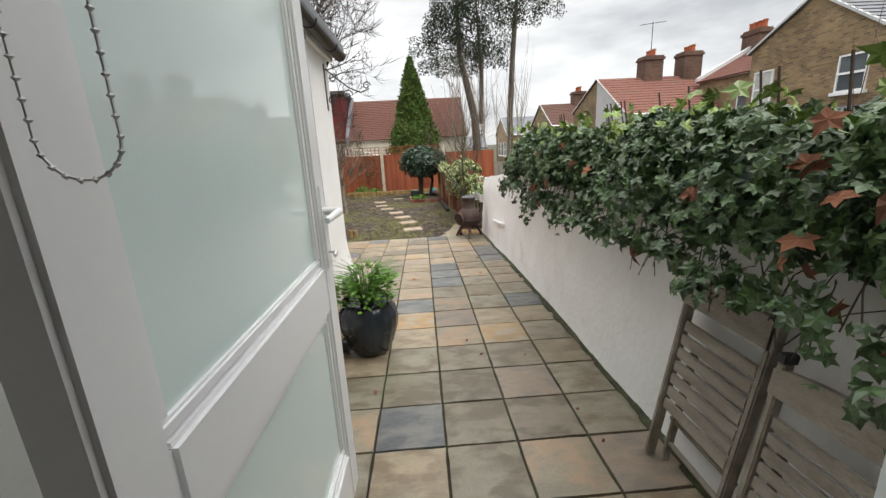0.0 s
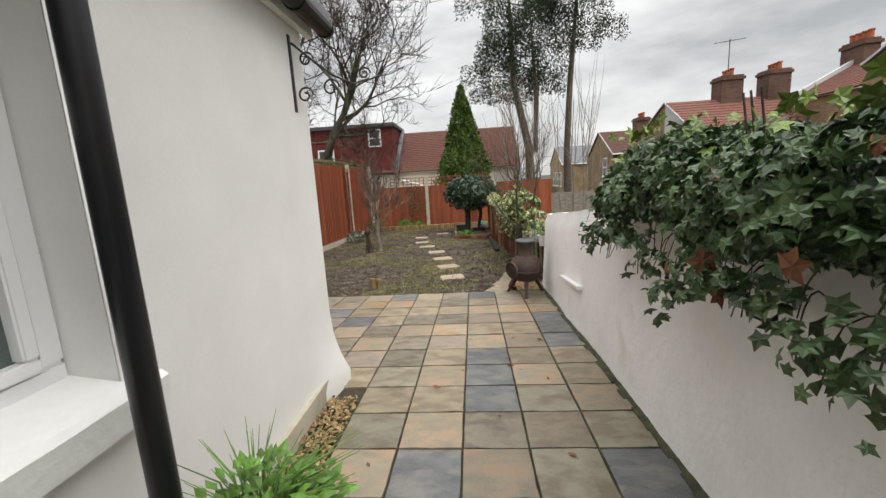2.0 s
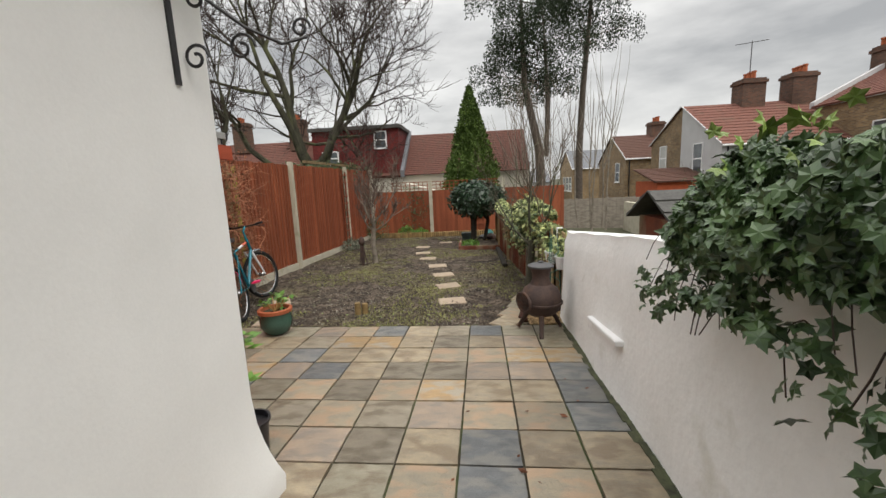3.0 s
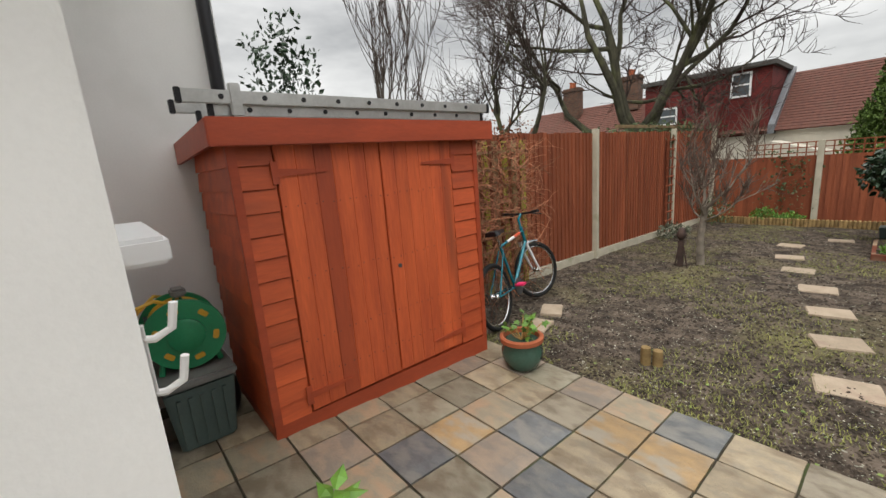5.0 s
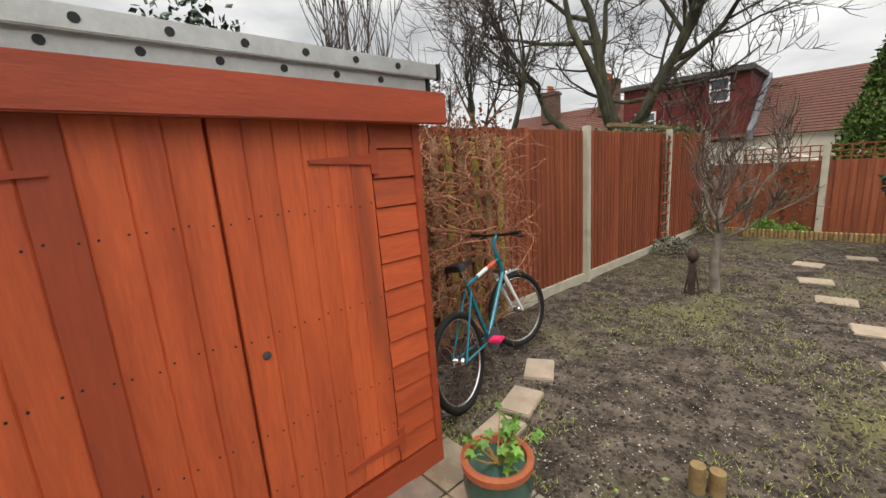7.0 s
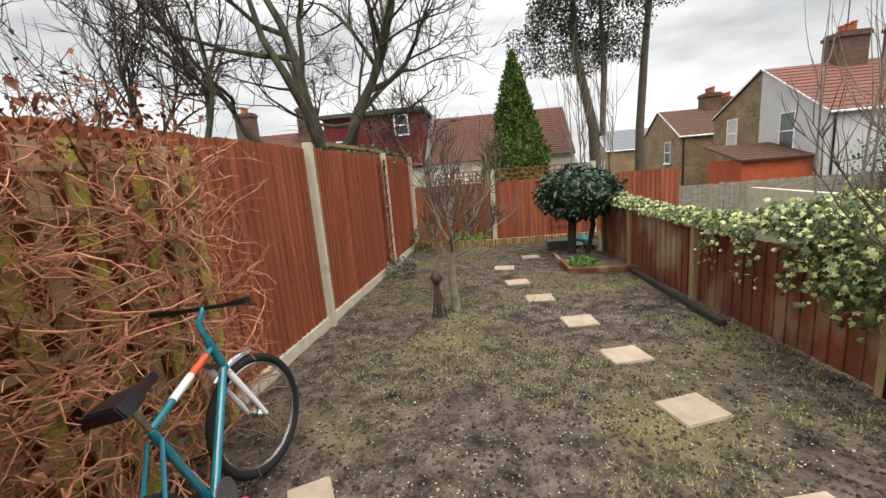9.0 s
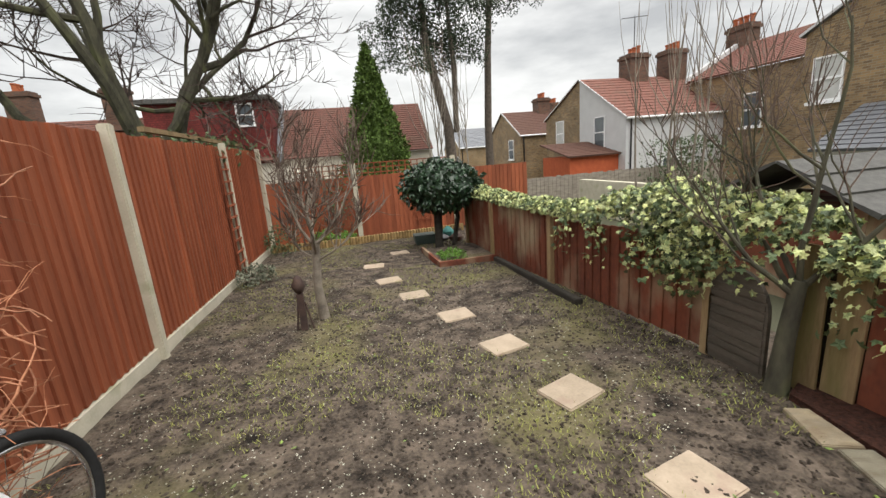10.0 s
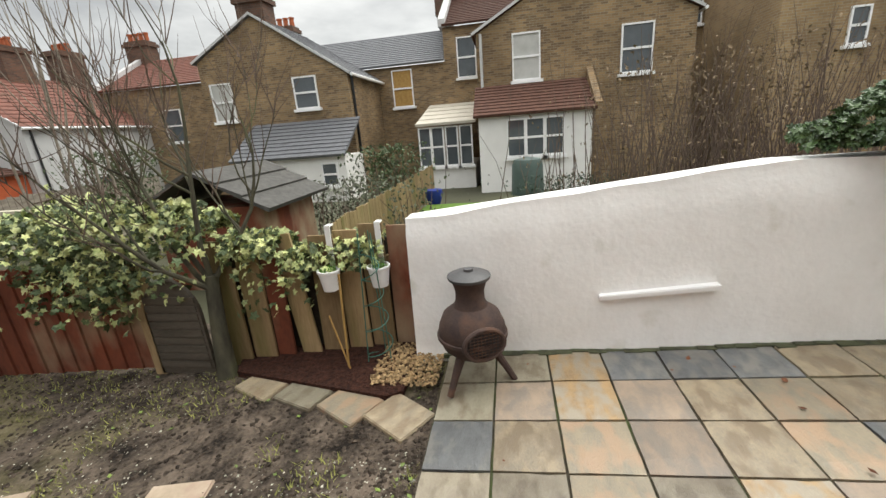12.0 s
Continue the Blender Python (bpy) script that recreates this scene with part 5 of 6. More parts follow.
for _ in range(26):
    x, y = R.uniform(-.4, 1.05), R.uniform(1.5, 6.9)
    mb.leaf(Vector((x, y, ground(y) + .012)), rv() * Vector((1, 1, .1)), Vector((0, 0, 1)) + rv(.3), R.uniform(.02, .06))
solid("dead_leaves", mb, DRYLEAF, "few dead brown leaves on the patio", "leaves", kind="stuff")

for x, y, h in ((-1.3, 7.68, .15), (-1.22, 7.72, .13)):
    s = thing("log_stump", (x, y, ground(y)), "short cut log stump standing in the soil", "stump", "cut log stumps")
    part("log", MB().lathe([(.04, -.03), (.041, h * .6), (.037, h), (.01, h + .004)], 14), LOGS, s, smooth=True, local=True)
bo = thing("garden_ornament", (-2.3, 11.3, ground(11.3)), "rusty bird ornament perched on a dark metal stand", "ornament")
part("stand", MB().tube([(-2.3, 11.3, ground(11.3) - .05), (-2.3, 11.3, .0)], .05, 4).tube([(-2.38, 11.3, ground(11.3)), (-2.33, 11.3, -.1)], .012, 5).tube([(-2.2, 11.3, ground(11.3)), (-2.26, 11.3, -.1)], .012, 5), RUST, bo)
part("bird", MB().lathe([(0, -.1), (.05, -.06), (.075, 0), (.06, .05), (.05, .07), (.04, .1), (0, .125)], 14, (-2.3, 11.3, .09)), RUST, bo, smooth=True)

# chiminea
CX, CY = .88, 6.86
cz = ground(CY)
cm = thing("chiminea", (CX, CY, cz), "rusted cast iron chiminea with lid on three legs", "chiminea")
part("belly", MB().lathe([(.06, .19), (.13, .21), (.185, .27), (.205, .36), (.2, .42), (.17, .50), (.12, .545), (.1, .56)], 32, (CX, CY, cz)), RUST, cm, smooth=True)
part("band", MB().lathe([(.2, .335), (.215, .34), (.215, .36), (.2, .365)], 32, (CX, CY, cz)), RUST, cm)
part("neck", MB().lathe([(.105, .555), (.088, .6), (.085, .66), (.1, .72), (.115, .75)], 28, (CX, CY, cz)), RUST, cm, smooth=True)
part("lid", MB().lathe([(.125, .75), (.128, .77), (.1, .785), (.03, .8), (.028, .815), (.01, .82)], 28, (CX, CY, cz)), CASTGREY, cm, "grey cast iron lid", smooth=True)
dm = pose(CX, CY, cz + .37, 0, 0, 205) @ pose(.2, 0, 0, 0, 90)
dr = part("door_ring", MB().tube([dm @ Vector((.105 * math.cos(a), .12 * math.sin(a), .0)) for a in (2 * math.pi * k / 24 for k in range(24))], .016, 8, closed=True), RUST, cm, smooth=True)
# belly stays closed; a black disc paints the dark inside of the mouth
part("opening", MB().lathe([(.1, -.03), (.1, .0), (.01, .004)], 24, (0, 0, 0), dm), BLACKP, cm)
mb = MB()
for k in range(-4, 5):
    h = math.sqrt(max(0, .1 ** 2 - (k * .022) ** 2))
    mb.tube([dm @ Vector((k * .022, -h, .012)), dm @ Vector((k * .022, h, .012))], .003, 4)
    mb.tube([dm @ Vector((-h, k * .022, .014)), dm @ Vector((h, k * .022, .014))], .003, 4)
part("mesh_guard", mb, RUST, cm)
for a in (.5, 2.6, 4.6):
    part("leg", MB().tube([(CX + .12 * math.cos(a), CY + .12 * math.sin(a), cz + .24), (CX + .2 * math.cos(a), CY + .2 * math.sin(a), cz + .1), (CX + .25 * math.cos(a), CY + .25 * math.sin(a), cz + .005)], [.03, .022, .02], 8), RUST, cm, smooth=True)

cm.scale = (1, 1, .89)

for y in (7.52, 7.86):
    hp = thing("hanging_pot", (1.27, y, .28), "white hanging pot hooked over the fence", "plant pot", "white hanging pots")
    xo = 1.25 - .18 * (y - 7.3)
    part("pot", MB().lathe([(.055, 0), (.075, .13), (.082, .135), (.082, .15), (.072, .15), (.068, .125), (.01, .12)], 24, (xo, y, .25)), UPVC, hp, smooth=True)
    part("strap", MB().box(xo + .07, xo + .078, y - .02, y + .02, .36, .68).box(xo + .07, xo + .14, y - .02, y + .02, .68, .69), UPVC, hp)
    pt = thing("pot_plant", (xo, y, .37), "small green seedlings in the hanging pot", "plant")
    foliage("leaves", pt, LUSH, [(xo + R.uniform(-.05, .05), y + R.uniform(-.05, .05), .39 + R.random() * .04) for _ in range(50)], .03, False)
wp = thing("wire_spiral", (1.15, 7.6, ground(7.6)), "green wire spiral plant support", "plant support")
wpx, wpy = 1.12, 7.55
part("spiral", MB().tube([(wpx + (.1 - .045 * t) * math.cos(t * 28), wpy + (.1 - .045 * t) * math.sin(t * 28), ground(7.5) + .02 + t * .85) for t in [k / 120 for k in range(121)]], .004, 5), WIREG, wp)
for a in (0, 2.1, 4.2):
    part("upright", MB().tube([(wpx + .1 * math.cos(a), wpy + .1 * math.sin(a), ground(7.5)), (wpx + .05 * math.cos(a), wpy + .05 * math.sin(a), ground(7.5) + .98)], .004, 5), WIREG, wp)
cn = thing("bamboo_canes", (1.02, 7.8, ground(7.8)), "two bamboo canes and dry stems in the bed", "cane")
part("cane", MB().tube([(1.0, 7.76, ground(7.8) - .03), (1.1, 7.77, .38)], .008, 6), BAMBOO, cn)
part("cane", MB().tube([(.98, 7.72, ground(7.8) - .03), (1.04, 7.86, .1)], .006, 6), BAMBOO, cn)

# ---------------- trees ----------------
MINR = [.004]


def grow(mbs, p, d, length, r, level, maxl, up=.15, spread=.7, kids=(3, 5), segs=5, wob=.28):
    pts, rad = [p.copy()], [r]
    for k in range(segs):
        d = (d + rv(wob) + Vector((0, 0, up))).normalized()
        p = p + d * (length / segs)
        pts.append(p.copy())
        rad.append(r * (1 - .75 * (k + 1) / segs))
    mbs[min(level, len(mbs) - 1)].tube(pts, rad, 8 if level == 0 else (6 if level == 1 else (4 if level == 2 else 3)))
    if level >= maxl:
        return
    for _ in range(R.randint(*kids)):
        t = R.uniform(.3, 1)
        i = min(segs - 1, int(t * segs))
        q = pts[i].lerp(pts[i + 1], t * segs - i)
        nd = (d * .6 + rv(spread) + Vector((0, 0, up * 1.5))).normalized()
        grow(mbs, q, nd, length * R.uniform(.45, .75), max(MINR[0], rad[i] * .6), level + 1, maxl, up, spread, kids, max(3, segs - 1), wob)


def bare_tree(name, loc, label, limbs, maxl, bark, twig, trunk=None, kids=(3, 5), up=.15, wob=.28):
    t = thing(name, loc, label, "tree")
    big, small = MB(), MB()
    if trunk:
        big.tube(*trunk, 12)
    for p, d, L, r in limbs:
        grow([big, big, small], Vector(p), Vector(d).normalized(), L, r, 0, maxl, up, .75, kids, 6, wob)
    part("trunk", big, bark, t, smooth=True, kind="" if trunk else "stuff")
    part("fine_growth", small, twig, t, kind="stuff")
    return t


MINR[0] = .011
BX, BYY = -5.6, 17.2
zb = 1.7
bare_tree("bare_tree", (BX, BYY, -.6), "large leafless spreading tree behind the fence", [
    ((BX, BYY, zb), (-.9, -.5, .9), 5.2, .17), ((BX, BYY, zb), (-.25, -.1, 1), 5.5, .19), ((BX, BYY, zb - .1), (.55, .1, 1), 5.2, .19),
    ((BX + .1, BYY, zb - .1), (-1.0, -.15, .4), 5.5, .15), ((BX, BYY, zb + .3), (.7, -.3, .75), 4.4, .12), ((BX, BYY, zb), (.1, .8, .9), 4.4, .14)], 4, BARK, TWIG,
    ([(BX, BYY, -1), (BX + .05, BYY, .6), (BX, BYY, zb)], [.46, .38, .34]), (5, 6), .08)
bare_tree("bare_tree", (-8.5, 15, -.6), "smaller leafless tree in the next garden", [
    ((-8.5, 15, .6), (-.3, .2, 1), 3.6, .12), ((-8.5, 15, .6), (.5, -.2, 1), 3.8, .12), ((-8.5, 15, .8), (-.8, -.3, .7), 3.2, .1)], 3, BARK, TWIG, ([(-8.5, 15, -1), (-8.5, 15, .7)], [.2, .16]), (5, 7))
bare_tree("bare_tree", (-9.5, 11, -.6), "pale leafless birch beyond the shed", [
    ((-9.5, 10.5, .5), (0, .1, 1), 4.2, .05), ((-9.3, 10.8, .5), (.1, -.2, 1), 4.0, .05), ((-9.6, 11.2, .5), (-.1, .2, 1), 3.8, .05)], 2, PINEBARK, TWIG, None, (6, 9), .35, .12)
MINR[0] = .007
fz = ground(11.6)
bare_tree("fruit_tree", (-2.1, 11.6, fz), "small bare fruit tree with pale trunk", [
    ((-2.08, 11.6, fz + .85), (-.8, -.1, .8), .9, .022), ((-2.08, 11.6, fz + .9), (.8, .1, .8), .95, .022), ((-2.1, 11.6, fz + .95), (.1, .3, 1), 1.0, .024), ((-2.1, 11.6, fz + .8), (.2, -.8, .7), .8, .02), ((-2.1, 11.6, fz + .8), (-.2, .7, .7), .8, .02), ((-2.1, 11.6, fz + .7), (.9, -.3, .35), .7, .016), ((-2.1, 11.6, fz + .75), (-.9, .3, .3), .7, .016)], 2, FRUITBARK, FRUITTWIG,
    ([(-2.1, 11.6, fz - .05), (-2.13, 11.6, fz + .4), (-2.08, 11.6, fz + .95)], [.065, .05, .045]), (8, 10), .16)
MINR[0] = .0035
fz = ground(8.7)
bare_tree("fruit_tree", (1.0, 8.7, fz), "bare branching shrub tree growing against the fence", [
    ((1.03, 8.68, .35), (-.2, .7, .9), 1.3, .02), ((1.03, 8.68, .35), (.2, -.7, .9), 1.2, .02), ((1.03, 8.68, .4), (.1, .1, 1), 1.5, .02), ((1.03, 8.68, .3), (-.5, .2, .6), 1.0, .022), ((1.03, 8.68, .3), (.1, 1, .5), 1.1, .022)], 2, BARK, FRUITTWIG,
    ([(.97, 8.7, fz - .05), (1.0, 8.7, 0), (1.03, 8.68, .42)], [.075, .055, .045]), (6, 8), .2)
bare_tree("tall_whips", (2.6, 11.5, -.6), "tall thin bare stems behind the ivy fence", [
    ((2.6, 11.5, .2), (-.05, .05, 1), 2.6, .02), ((2.8, 11.2, .2), (.1, 0, 1), 2.7, .02), ((2.4, 11.8, .2), (-.1, .1, 1), 2.4, .02), ((2.9, 11.8, .2), (.05, .1, 1), 2.5, .02), ((2.5, 11.1, .2), (-.1, -.1, 1), 2.2, .02)], 1, FRUITBARK, TWIG, None, (4, 7), .4, .1)
bare_tree("bare_shrub", (2.3, 27, -1), "thin leafless saplings beneath the pines", [((2.3 + k * .5, 27, -.8), (R.uniform(-.2, .2), 0, 1), 5.0 + R.random(), .05) for k in range(5)], 1, FRUITBARK, TWIG, None, (7, 10), .3, .1)


def crown(name, parent, material, n, fn, size, lobes=False, down=0.0):
    return foliage(name, parent, material, [fn() for _ in range(n)], size, lobes, "", down)


# laurel lollipop shrub in its raised bed
lx, ly = .2, 14.95
sh = thing("laurel_standard", (lx, ly, ground(ly)), "clipped round dark laurel on short trunks", "shrub")
part("trunk", MB().tube([(lx - .15, ly, ground(ly) - .1), (lx - .12, ly, .35)], [.085, .09], 10).tube([(lx + .15, ly, ground(ly) - .1), (lx + .3, ly, .1), (lx + .25, ly, .4)], [.05, .05, .04], 8), DARKWOOD, sh, smooth=True)
def ball():
    while True:
        v = rv()
        if .45 < v.length < 1:
            v = v.normalized() * (.8 + .25 * R.random()) * (1 + .12 * noise.noise(v.normalized() * 2.5))
            return Vector((lx + v.x * .82, ly + v.y * .7, .78 + v.z * .52))
crown("leaves", sh, LAUREL, 2600, ball, .13, False, .3)
mb = MB()
mb.lathe([(.05, .36), (.5, .45), (.66, .75), (.5, 1.08), (.05, 1.2)], 14, (lx, ly, 0))
part("inner_mass", mb, LAUREL, sh)
rb = thing("raised_bed", (.15, 14, ground(14)), "low timber-edged raised bed with green seedlings", "flower bed")
for a, b2 in (((-.31, 13.27), (.75, 13.27)), ((-.31, 13.27), (-.36, 14.8))):
    part("edge_board", MB().prism([(a[0], a[1], ground(a[1]) - .03), (b2[0], b2[1], ground(b2[1]) - .03), (b2[0] + .05, b2[1] + .05, ground(b2[1]) - .03), (a[0] + .05, a[1] + .05, ground(a[1]) - .03)], [(a[0], a[1], ground(a[1]) + .1), (b2[0], b2[1], ground(b2[1]) + .1), (b2[0] + .05, b2[1] + .05, ground(b2[1]) + .1), (a[0] + .05, a[1] + .05, ground(a[1]) + .1)]), FENCER, rb)
part("soil", MB().prism([(-.26, 13.32, -.6), (.75, 13.32, -.6), (.75, 14.8, -.65), (-.3, 14.8, -.65)], [(-.26, 13.32, ground(13.3) + .06), (.75, 13.32, ground(13.3) + .06), (.75, 14.8, ground(14.8) + .06), (-.3, 14.8, ground(14.8) + .06)]), SOIL, rb)
sd = thing("bed_plants", (0, 13.6, ground(13.6) + .06), "low bright green seedlings in the raised bed", "plant")
foliage("leaves", sd, LUSH, [(R.uniform(-.22, .2), R.uniform(13.36, 13.9), ground(13.6) + .08 + R.random() * .1) for _ in range(260)], .07, False, down=-.3)
gt = thing("green_trough", (-.15, 15.9, ground(15.9)), "dark green plastic trough of garden clutter", "trough")
part("tub", frustum(-.1, 15.8, ground(15.8), ground(15.8) + .22, .22, .15, .25, .18), TUBG, gt, bevel=.01)
for x, y, mt, nmm, hh in ((.35, 15.9, CASTGREY, "small dark rockery stone", .16), (.6, 15.6, RUST, "rusty bucket in the corner clutter", .22), (.55, 16.2, TEALW, "teal plastic bag of garden waste", .3)):
    s = thing("clutter_item", (x, y, ground(y)), nmm, "clutter")
    mb = MB()
    for i in range(6):
        for k in range(10):
            a, f = .628 * k, i / 5
            r = .17 * math.sin(math.pi * (.2 + .75 * f)) * (1 + .3 * noise.noise(Vector((math.cos(a) + x, math.sin(a), f * 2))))
            mb.v.append((x + r * math.cos(a), y + r * math.sin(a), ground(y) - .02 + f * hh))
    mb.f = [(i * 10 + k, i * 10 + (k + 1) % 10, (i + 1) * 10 + (k + 1) % 10, (i + 1) * 10 + k) for i in range(5) for k in range(10)]
    part("lump", mb, mt, s, smooth=True)
for (x, y, rr, hh, mt, lab, nmm) in ((-3.35, 13.9, .32, .35, SAGE, "grey-green lavender bush at the fence foot", "lavender"), (-3.3, 16.5, .4, .8, BUSH, "dark evergreen bush in the corner", "bush"), (-2.4, 17.1, .3, .4, LUSH, "bright green clump in the back border", "plant"), (-1.9, 17.1, .3, .3, LUSH, "bright green clump in the back border", "plant")):
    s = thing(nmm, (x, y, ground(y)), lab, nmm)
    foliage("leaves", s, mt, [(x + rr * math.cos(a) * q, y + rr * math.sin(a) * q, ground(y) + hh * (R.random() ** .7) * (1.1 - q * .5)) for a, q in [(R.uniform(0, 6.28), R.random() ** .5) for _ in range(420)]], .07, False, down=-.3)
cl = thing("trellis_climber", (-2.0, BY - .1, -.5), "thin leafy climber on the back trellis", "climber")
foliage("leaves", cl, BUSH, [(R.gauss(-2.1, .25), BY - .08 - R.random() * .08, R.uniform(-.3, 1.2)) for _ in range(260)], .06, True)
hb = thing("hedge_behind", (-4.8, 16, 1.2), "evergreen hedge tops rising behind the fence", "hedge")
foliage("leaves", hb, BUSH, [(-4.4 + R.gauss(0, .35), y, 1.6 + R.random() * .45 + .3 * noise.noise(Vector((y * .7, 0, 0)))) for y in [R.uniform(13.5, 18.6) for _ in range(1500)]], .1, False)
part("core", MB().box(-4.9, -4.1, 13.4, 18.6, -.6, 1.65), BUSH, hb)
part("arbour_beam", MB().box(-5.2, -3.8, 12.6, 12.68, 1.75, 1.83).box(-3.95, -3.87, 12.4, 17, 1.9, 1.96), FENCEB, hb)

# dry creeper over the trellis beside the shed
dc = thing("dry_creeper", (-3.3, 8.3, ground(8.3)), "tangle of dry red-brown creeper stems with dead leaves", "creeper")
mb, ml = MB(), []
for _ in range(1050):
    y = R.uniform(7.05, 9.0)
    z = R.uniform(-.2, 1.65)
    p = Vector((-3.6 + R.random() * .3, y, z))
    d = Vector((R.uniform(-.1, .9), R.uniform(-1, 1), R.uniform(-.5, .9)))
    pts = [p]
    for k in range(6):
        pts.append(pts[-1] + d.normalized() * R.uniform(.04, .11))
        d += rv(.6) + Vector((-.04, 0, -.06))
        pts[-1].x = min(pts[-1].x, -2.86 - .12 * abs(pts[-1].y - 8))
    r0 = R.choice((.003, .004, .005, .008))
    mb.tube(pts, [r0 * (1 - .1 * k) for k in range(7)], 4)
part("tangle", mb, REDTWIG, dc, kind="stuff")
foliage("dead_leaves", dc, DRYLEAF, [(-3.55 + R.random() * .42, R.uniform(7.05, 8.9), R.uniform(-.1, 1.8) ) for _ in range(330)], .045, False, out=(.8, 0, 0))
foliage("tangled_top", dc, DRYLEAF, [(-3.4 + R.gauss(0, .18), R.uniform(7.0, 8.7), 1.72 + R.gauss(0, .12)) for _ in range(900)], .045, False)
lt = thing("lattice_panel", (-3.62, 8, ground(8)), "mossy square trellis panel under the creeper", "trellis")
for k in range(11):
    part("upright", MB().box(-3.62, -3.6, 7.1 + k * .19, 7.2 + k * .19, ground(8), 1.7), FENCEB if k % 2 else MOSS, lt)
for k in range(8):
    part("rail", MB().box(-3.6, -3.585, 7.05, 9.1, .0 + k * .22, .04 + k * .22), FENCEB, lt)

# ---------------- distance: trees ----------------
co = thing("conifer", (-.2, 27.0, -1.2), "tall pointed green conifer behind the back fence", "tree")
part("trunk", MB().tube([(-.2, 27.0, -1.5), (-.2, 27.0, 5)], [.18, .04], 8), PINEBARK, co)
def cone():
    t = R.random() ** .75
    z = -1.0 + 7.6 * (1 - t)
    a = R.uniform(0, 6.283)
    r = (2.25 * (t ** .9)) * (.72 + .33 * R.random()) * (1 + .22 * noise.noise(Vector((math.cos(a) * 2, math.sin(a) * 2, z * 1.2))))
    return Vector((-.2 + r * math.cos(a), 27.0 + r * math.sin(a), z))
crown("foliage", co, CONIFER, 13000, cone, .2, False, -.35)
part("inner_mass", MB().lathe([(1.1, -1.2), (.9, 1), (.4, 4.0), (.03, 5.8)], 12, (-.2, 27.0, 0)), CONIFER, co)
def pine(x, y, pts, rad, clumps, label):
    t = thing("pine_tree", (x, y, -1.5), label, "tree")
    tr2 = MB()
    for q, rr in zip(pts, rad):
        tr2.tube(q, rr, 9)
    sp2 = []
    for cx4, cy4, cz4, rr in clumps:
        for _ in range(int(1000 * rr * rr) + 260):
            v = rv()
            sp2.append(Vector((cx4, cy4, cz4)) + Vector((v.x * rr * 1.45, v.y * rr, v.z * rr * .95 - .3 * abs(v.x) * rr)))
        tr2.tube([(x, y, cz4 - .8), (cx4, cy4, cz4)], [.05, .02], 4)
    part("trunk", tr2, PINEBARK, t, smooth=True)
    foliage("needles", t, PINEN, sp2, .14, False)
    return t
PZ = [(R.uniform(-1, 1) * (1.3 + .25 * math.sin(k)), R.uniform(-1, 1), 6.4 + k * .23, R.uniform(.5, .95)) for k in range(36)]
pine(4.0, 29.5, [[(4.3, 29.5, -1.5), (4.1, 29.5, 3), (3.2, 29.5, 7), (3.0, 29.5, 13)], [(4.5, 29.3, 2.6), (4.6, 29.3, 6), (4.3, 29.3, 11)]], [[.34, .28, .2, .06], [.16, .15, .05]], [(3.3 + a * 1.9 + (.3 if c > 9 else 0), 29.5 + b2, c, r) for a, b2, c, r in PZ], "tall two-stemmed pine with dark tufted crown")
pine(7.0, 30.5, [[(6.8, 30.5, -1.5), (6.8, 30.5, 3), (7.0, 30.5, 7), (7.6, 30.5, 14)]], [[.27, .22, .19, .08]], [(7.6 + a * 2.1, 30.5 + b2, c + 3.2, r) for a, b2, c, r in PZ[::2]], "tall slender pine with a high crown")
def twigs(name, loc, label, n, sx, sy, z0, h, leafm, size, cat="bush", den=0):
    t = thing(name, loc, label, cat)
    mb = MB()
    for _ in range(n):
        x, y = loc[0] + R.gauss(0, sx), loc[1] + R.gauss(0, sy)
        p = Vector((x, y, z0))
        d = Vector((R.uniform(-.3, .3), R.uniform(-.3, .3), 1))
        hh = h * R.uniform(.5, 1.1)
        mb.tube([p, p + d * hh * .5, p + d * hh + rv(.25)], [.014, .009, .003], 3)
    part("brushwood", mb, FRUITTWIG, t, kind="stuff")
    foliage("leaves", t, leafm, [(loc[0] + R.gauss(0, sx), loc[1] + R.gauss(0, sy), z0 + h * (.15 + .85 * R.random())) for _ in range(den)], size, False)
    return t
twigs("bare_shrubbery", (7.4, 2.2, -.7), "tall bare brown shrubbery over the boundary wall", 420, .9, 1.5, -.7, 3.0, BROWNBUSH, .08, "shrub", 2600)
twigs("garden_shrub", (8.6, 9.6, -.8), "rounded green shrub in the neighbour's garden", 30, .4, .45, -.8, 1.8, BUSH, .11, "shrub", 1400)
twigs("garden_shrub", (6.0, 9.6, -.8), "feathery light green bush over the neighbour's fence", 60, .5, .7, -.7, 1.2, SAGE, .09, "shrub", 1300)
twigs("garden_shrub", (9.2, 5.0, -.8), "low dark shrubs along the neighbour's border", 20, .3, .7, -.8, .7, LAUREL, .09, "shrub", 700)
twigs("garden_shrub", (9.5, 18.5, -.8), "ivy-clad evergreen between the gardens", 30, .6, .7, -.8, 2.2, BUSH, .12, "shrub", 1500)
bt = thing("evergreen_bush", (-7.5, 7.6, -.6), "glossy upright evergreen beyond the shed", "shrub")
foliage("leaves", bt, LAUREL, [(-7.5 + R.gauss(0, .22), 7.3 + q * .6 + R.gauss(0, .1), 1.9 + R.random() * (2.3 - abs(q) * .7)) for q in [R.choice((-.6, 0, .3, .8)) for _ in range(700)]], .13, False, down=-.4)
ns = thing("neighbour_shed", (-6.6, 8.5, -.6), "teal boarded outbuilding with dark felt roof next door", "shed")
part("wall", MB().box(-8.2, -6.3, 6.5, 8.9, -.8, 2.35), TEALW, ns)
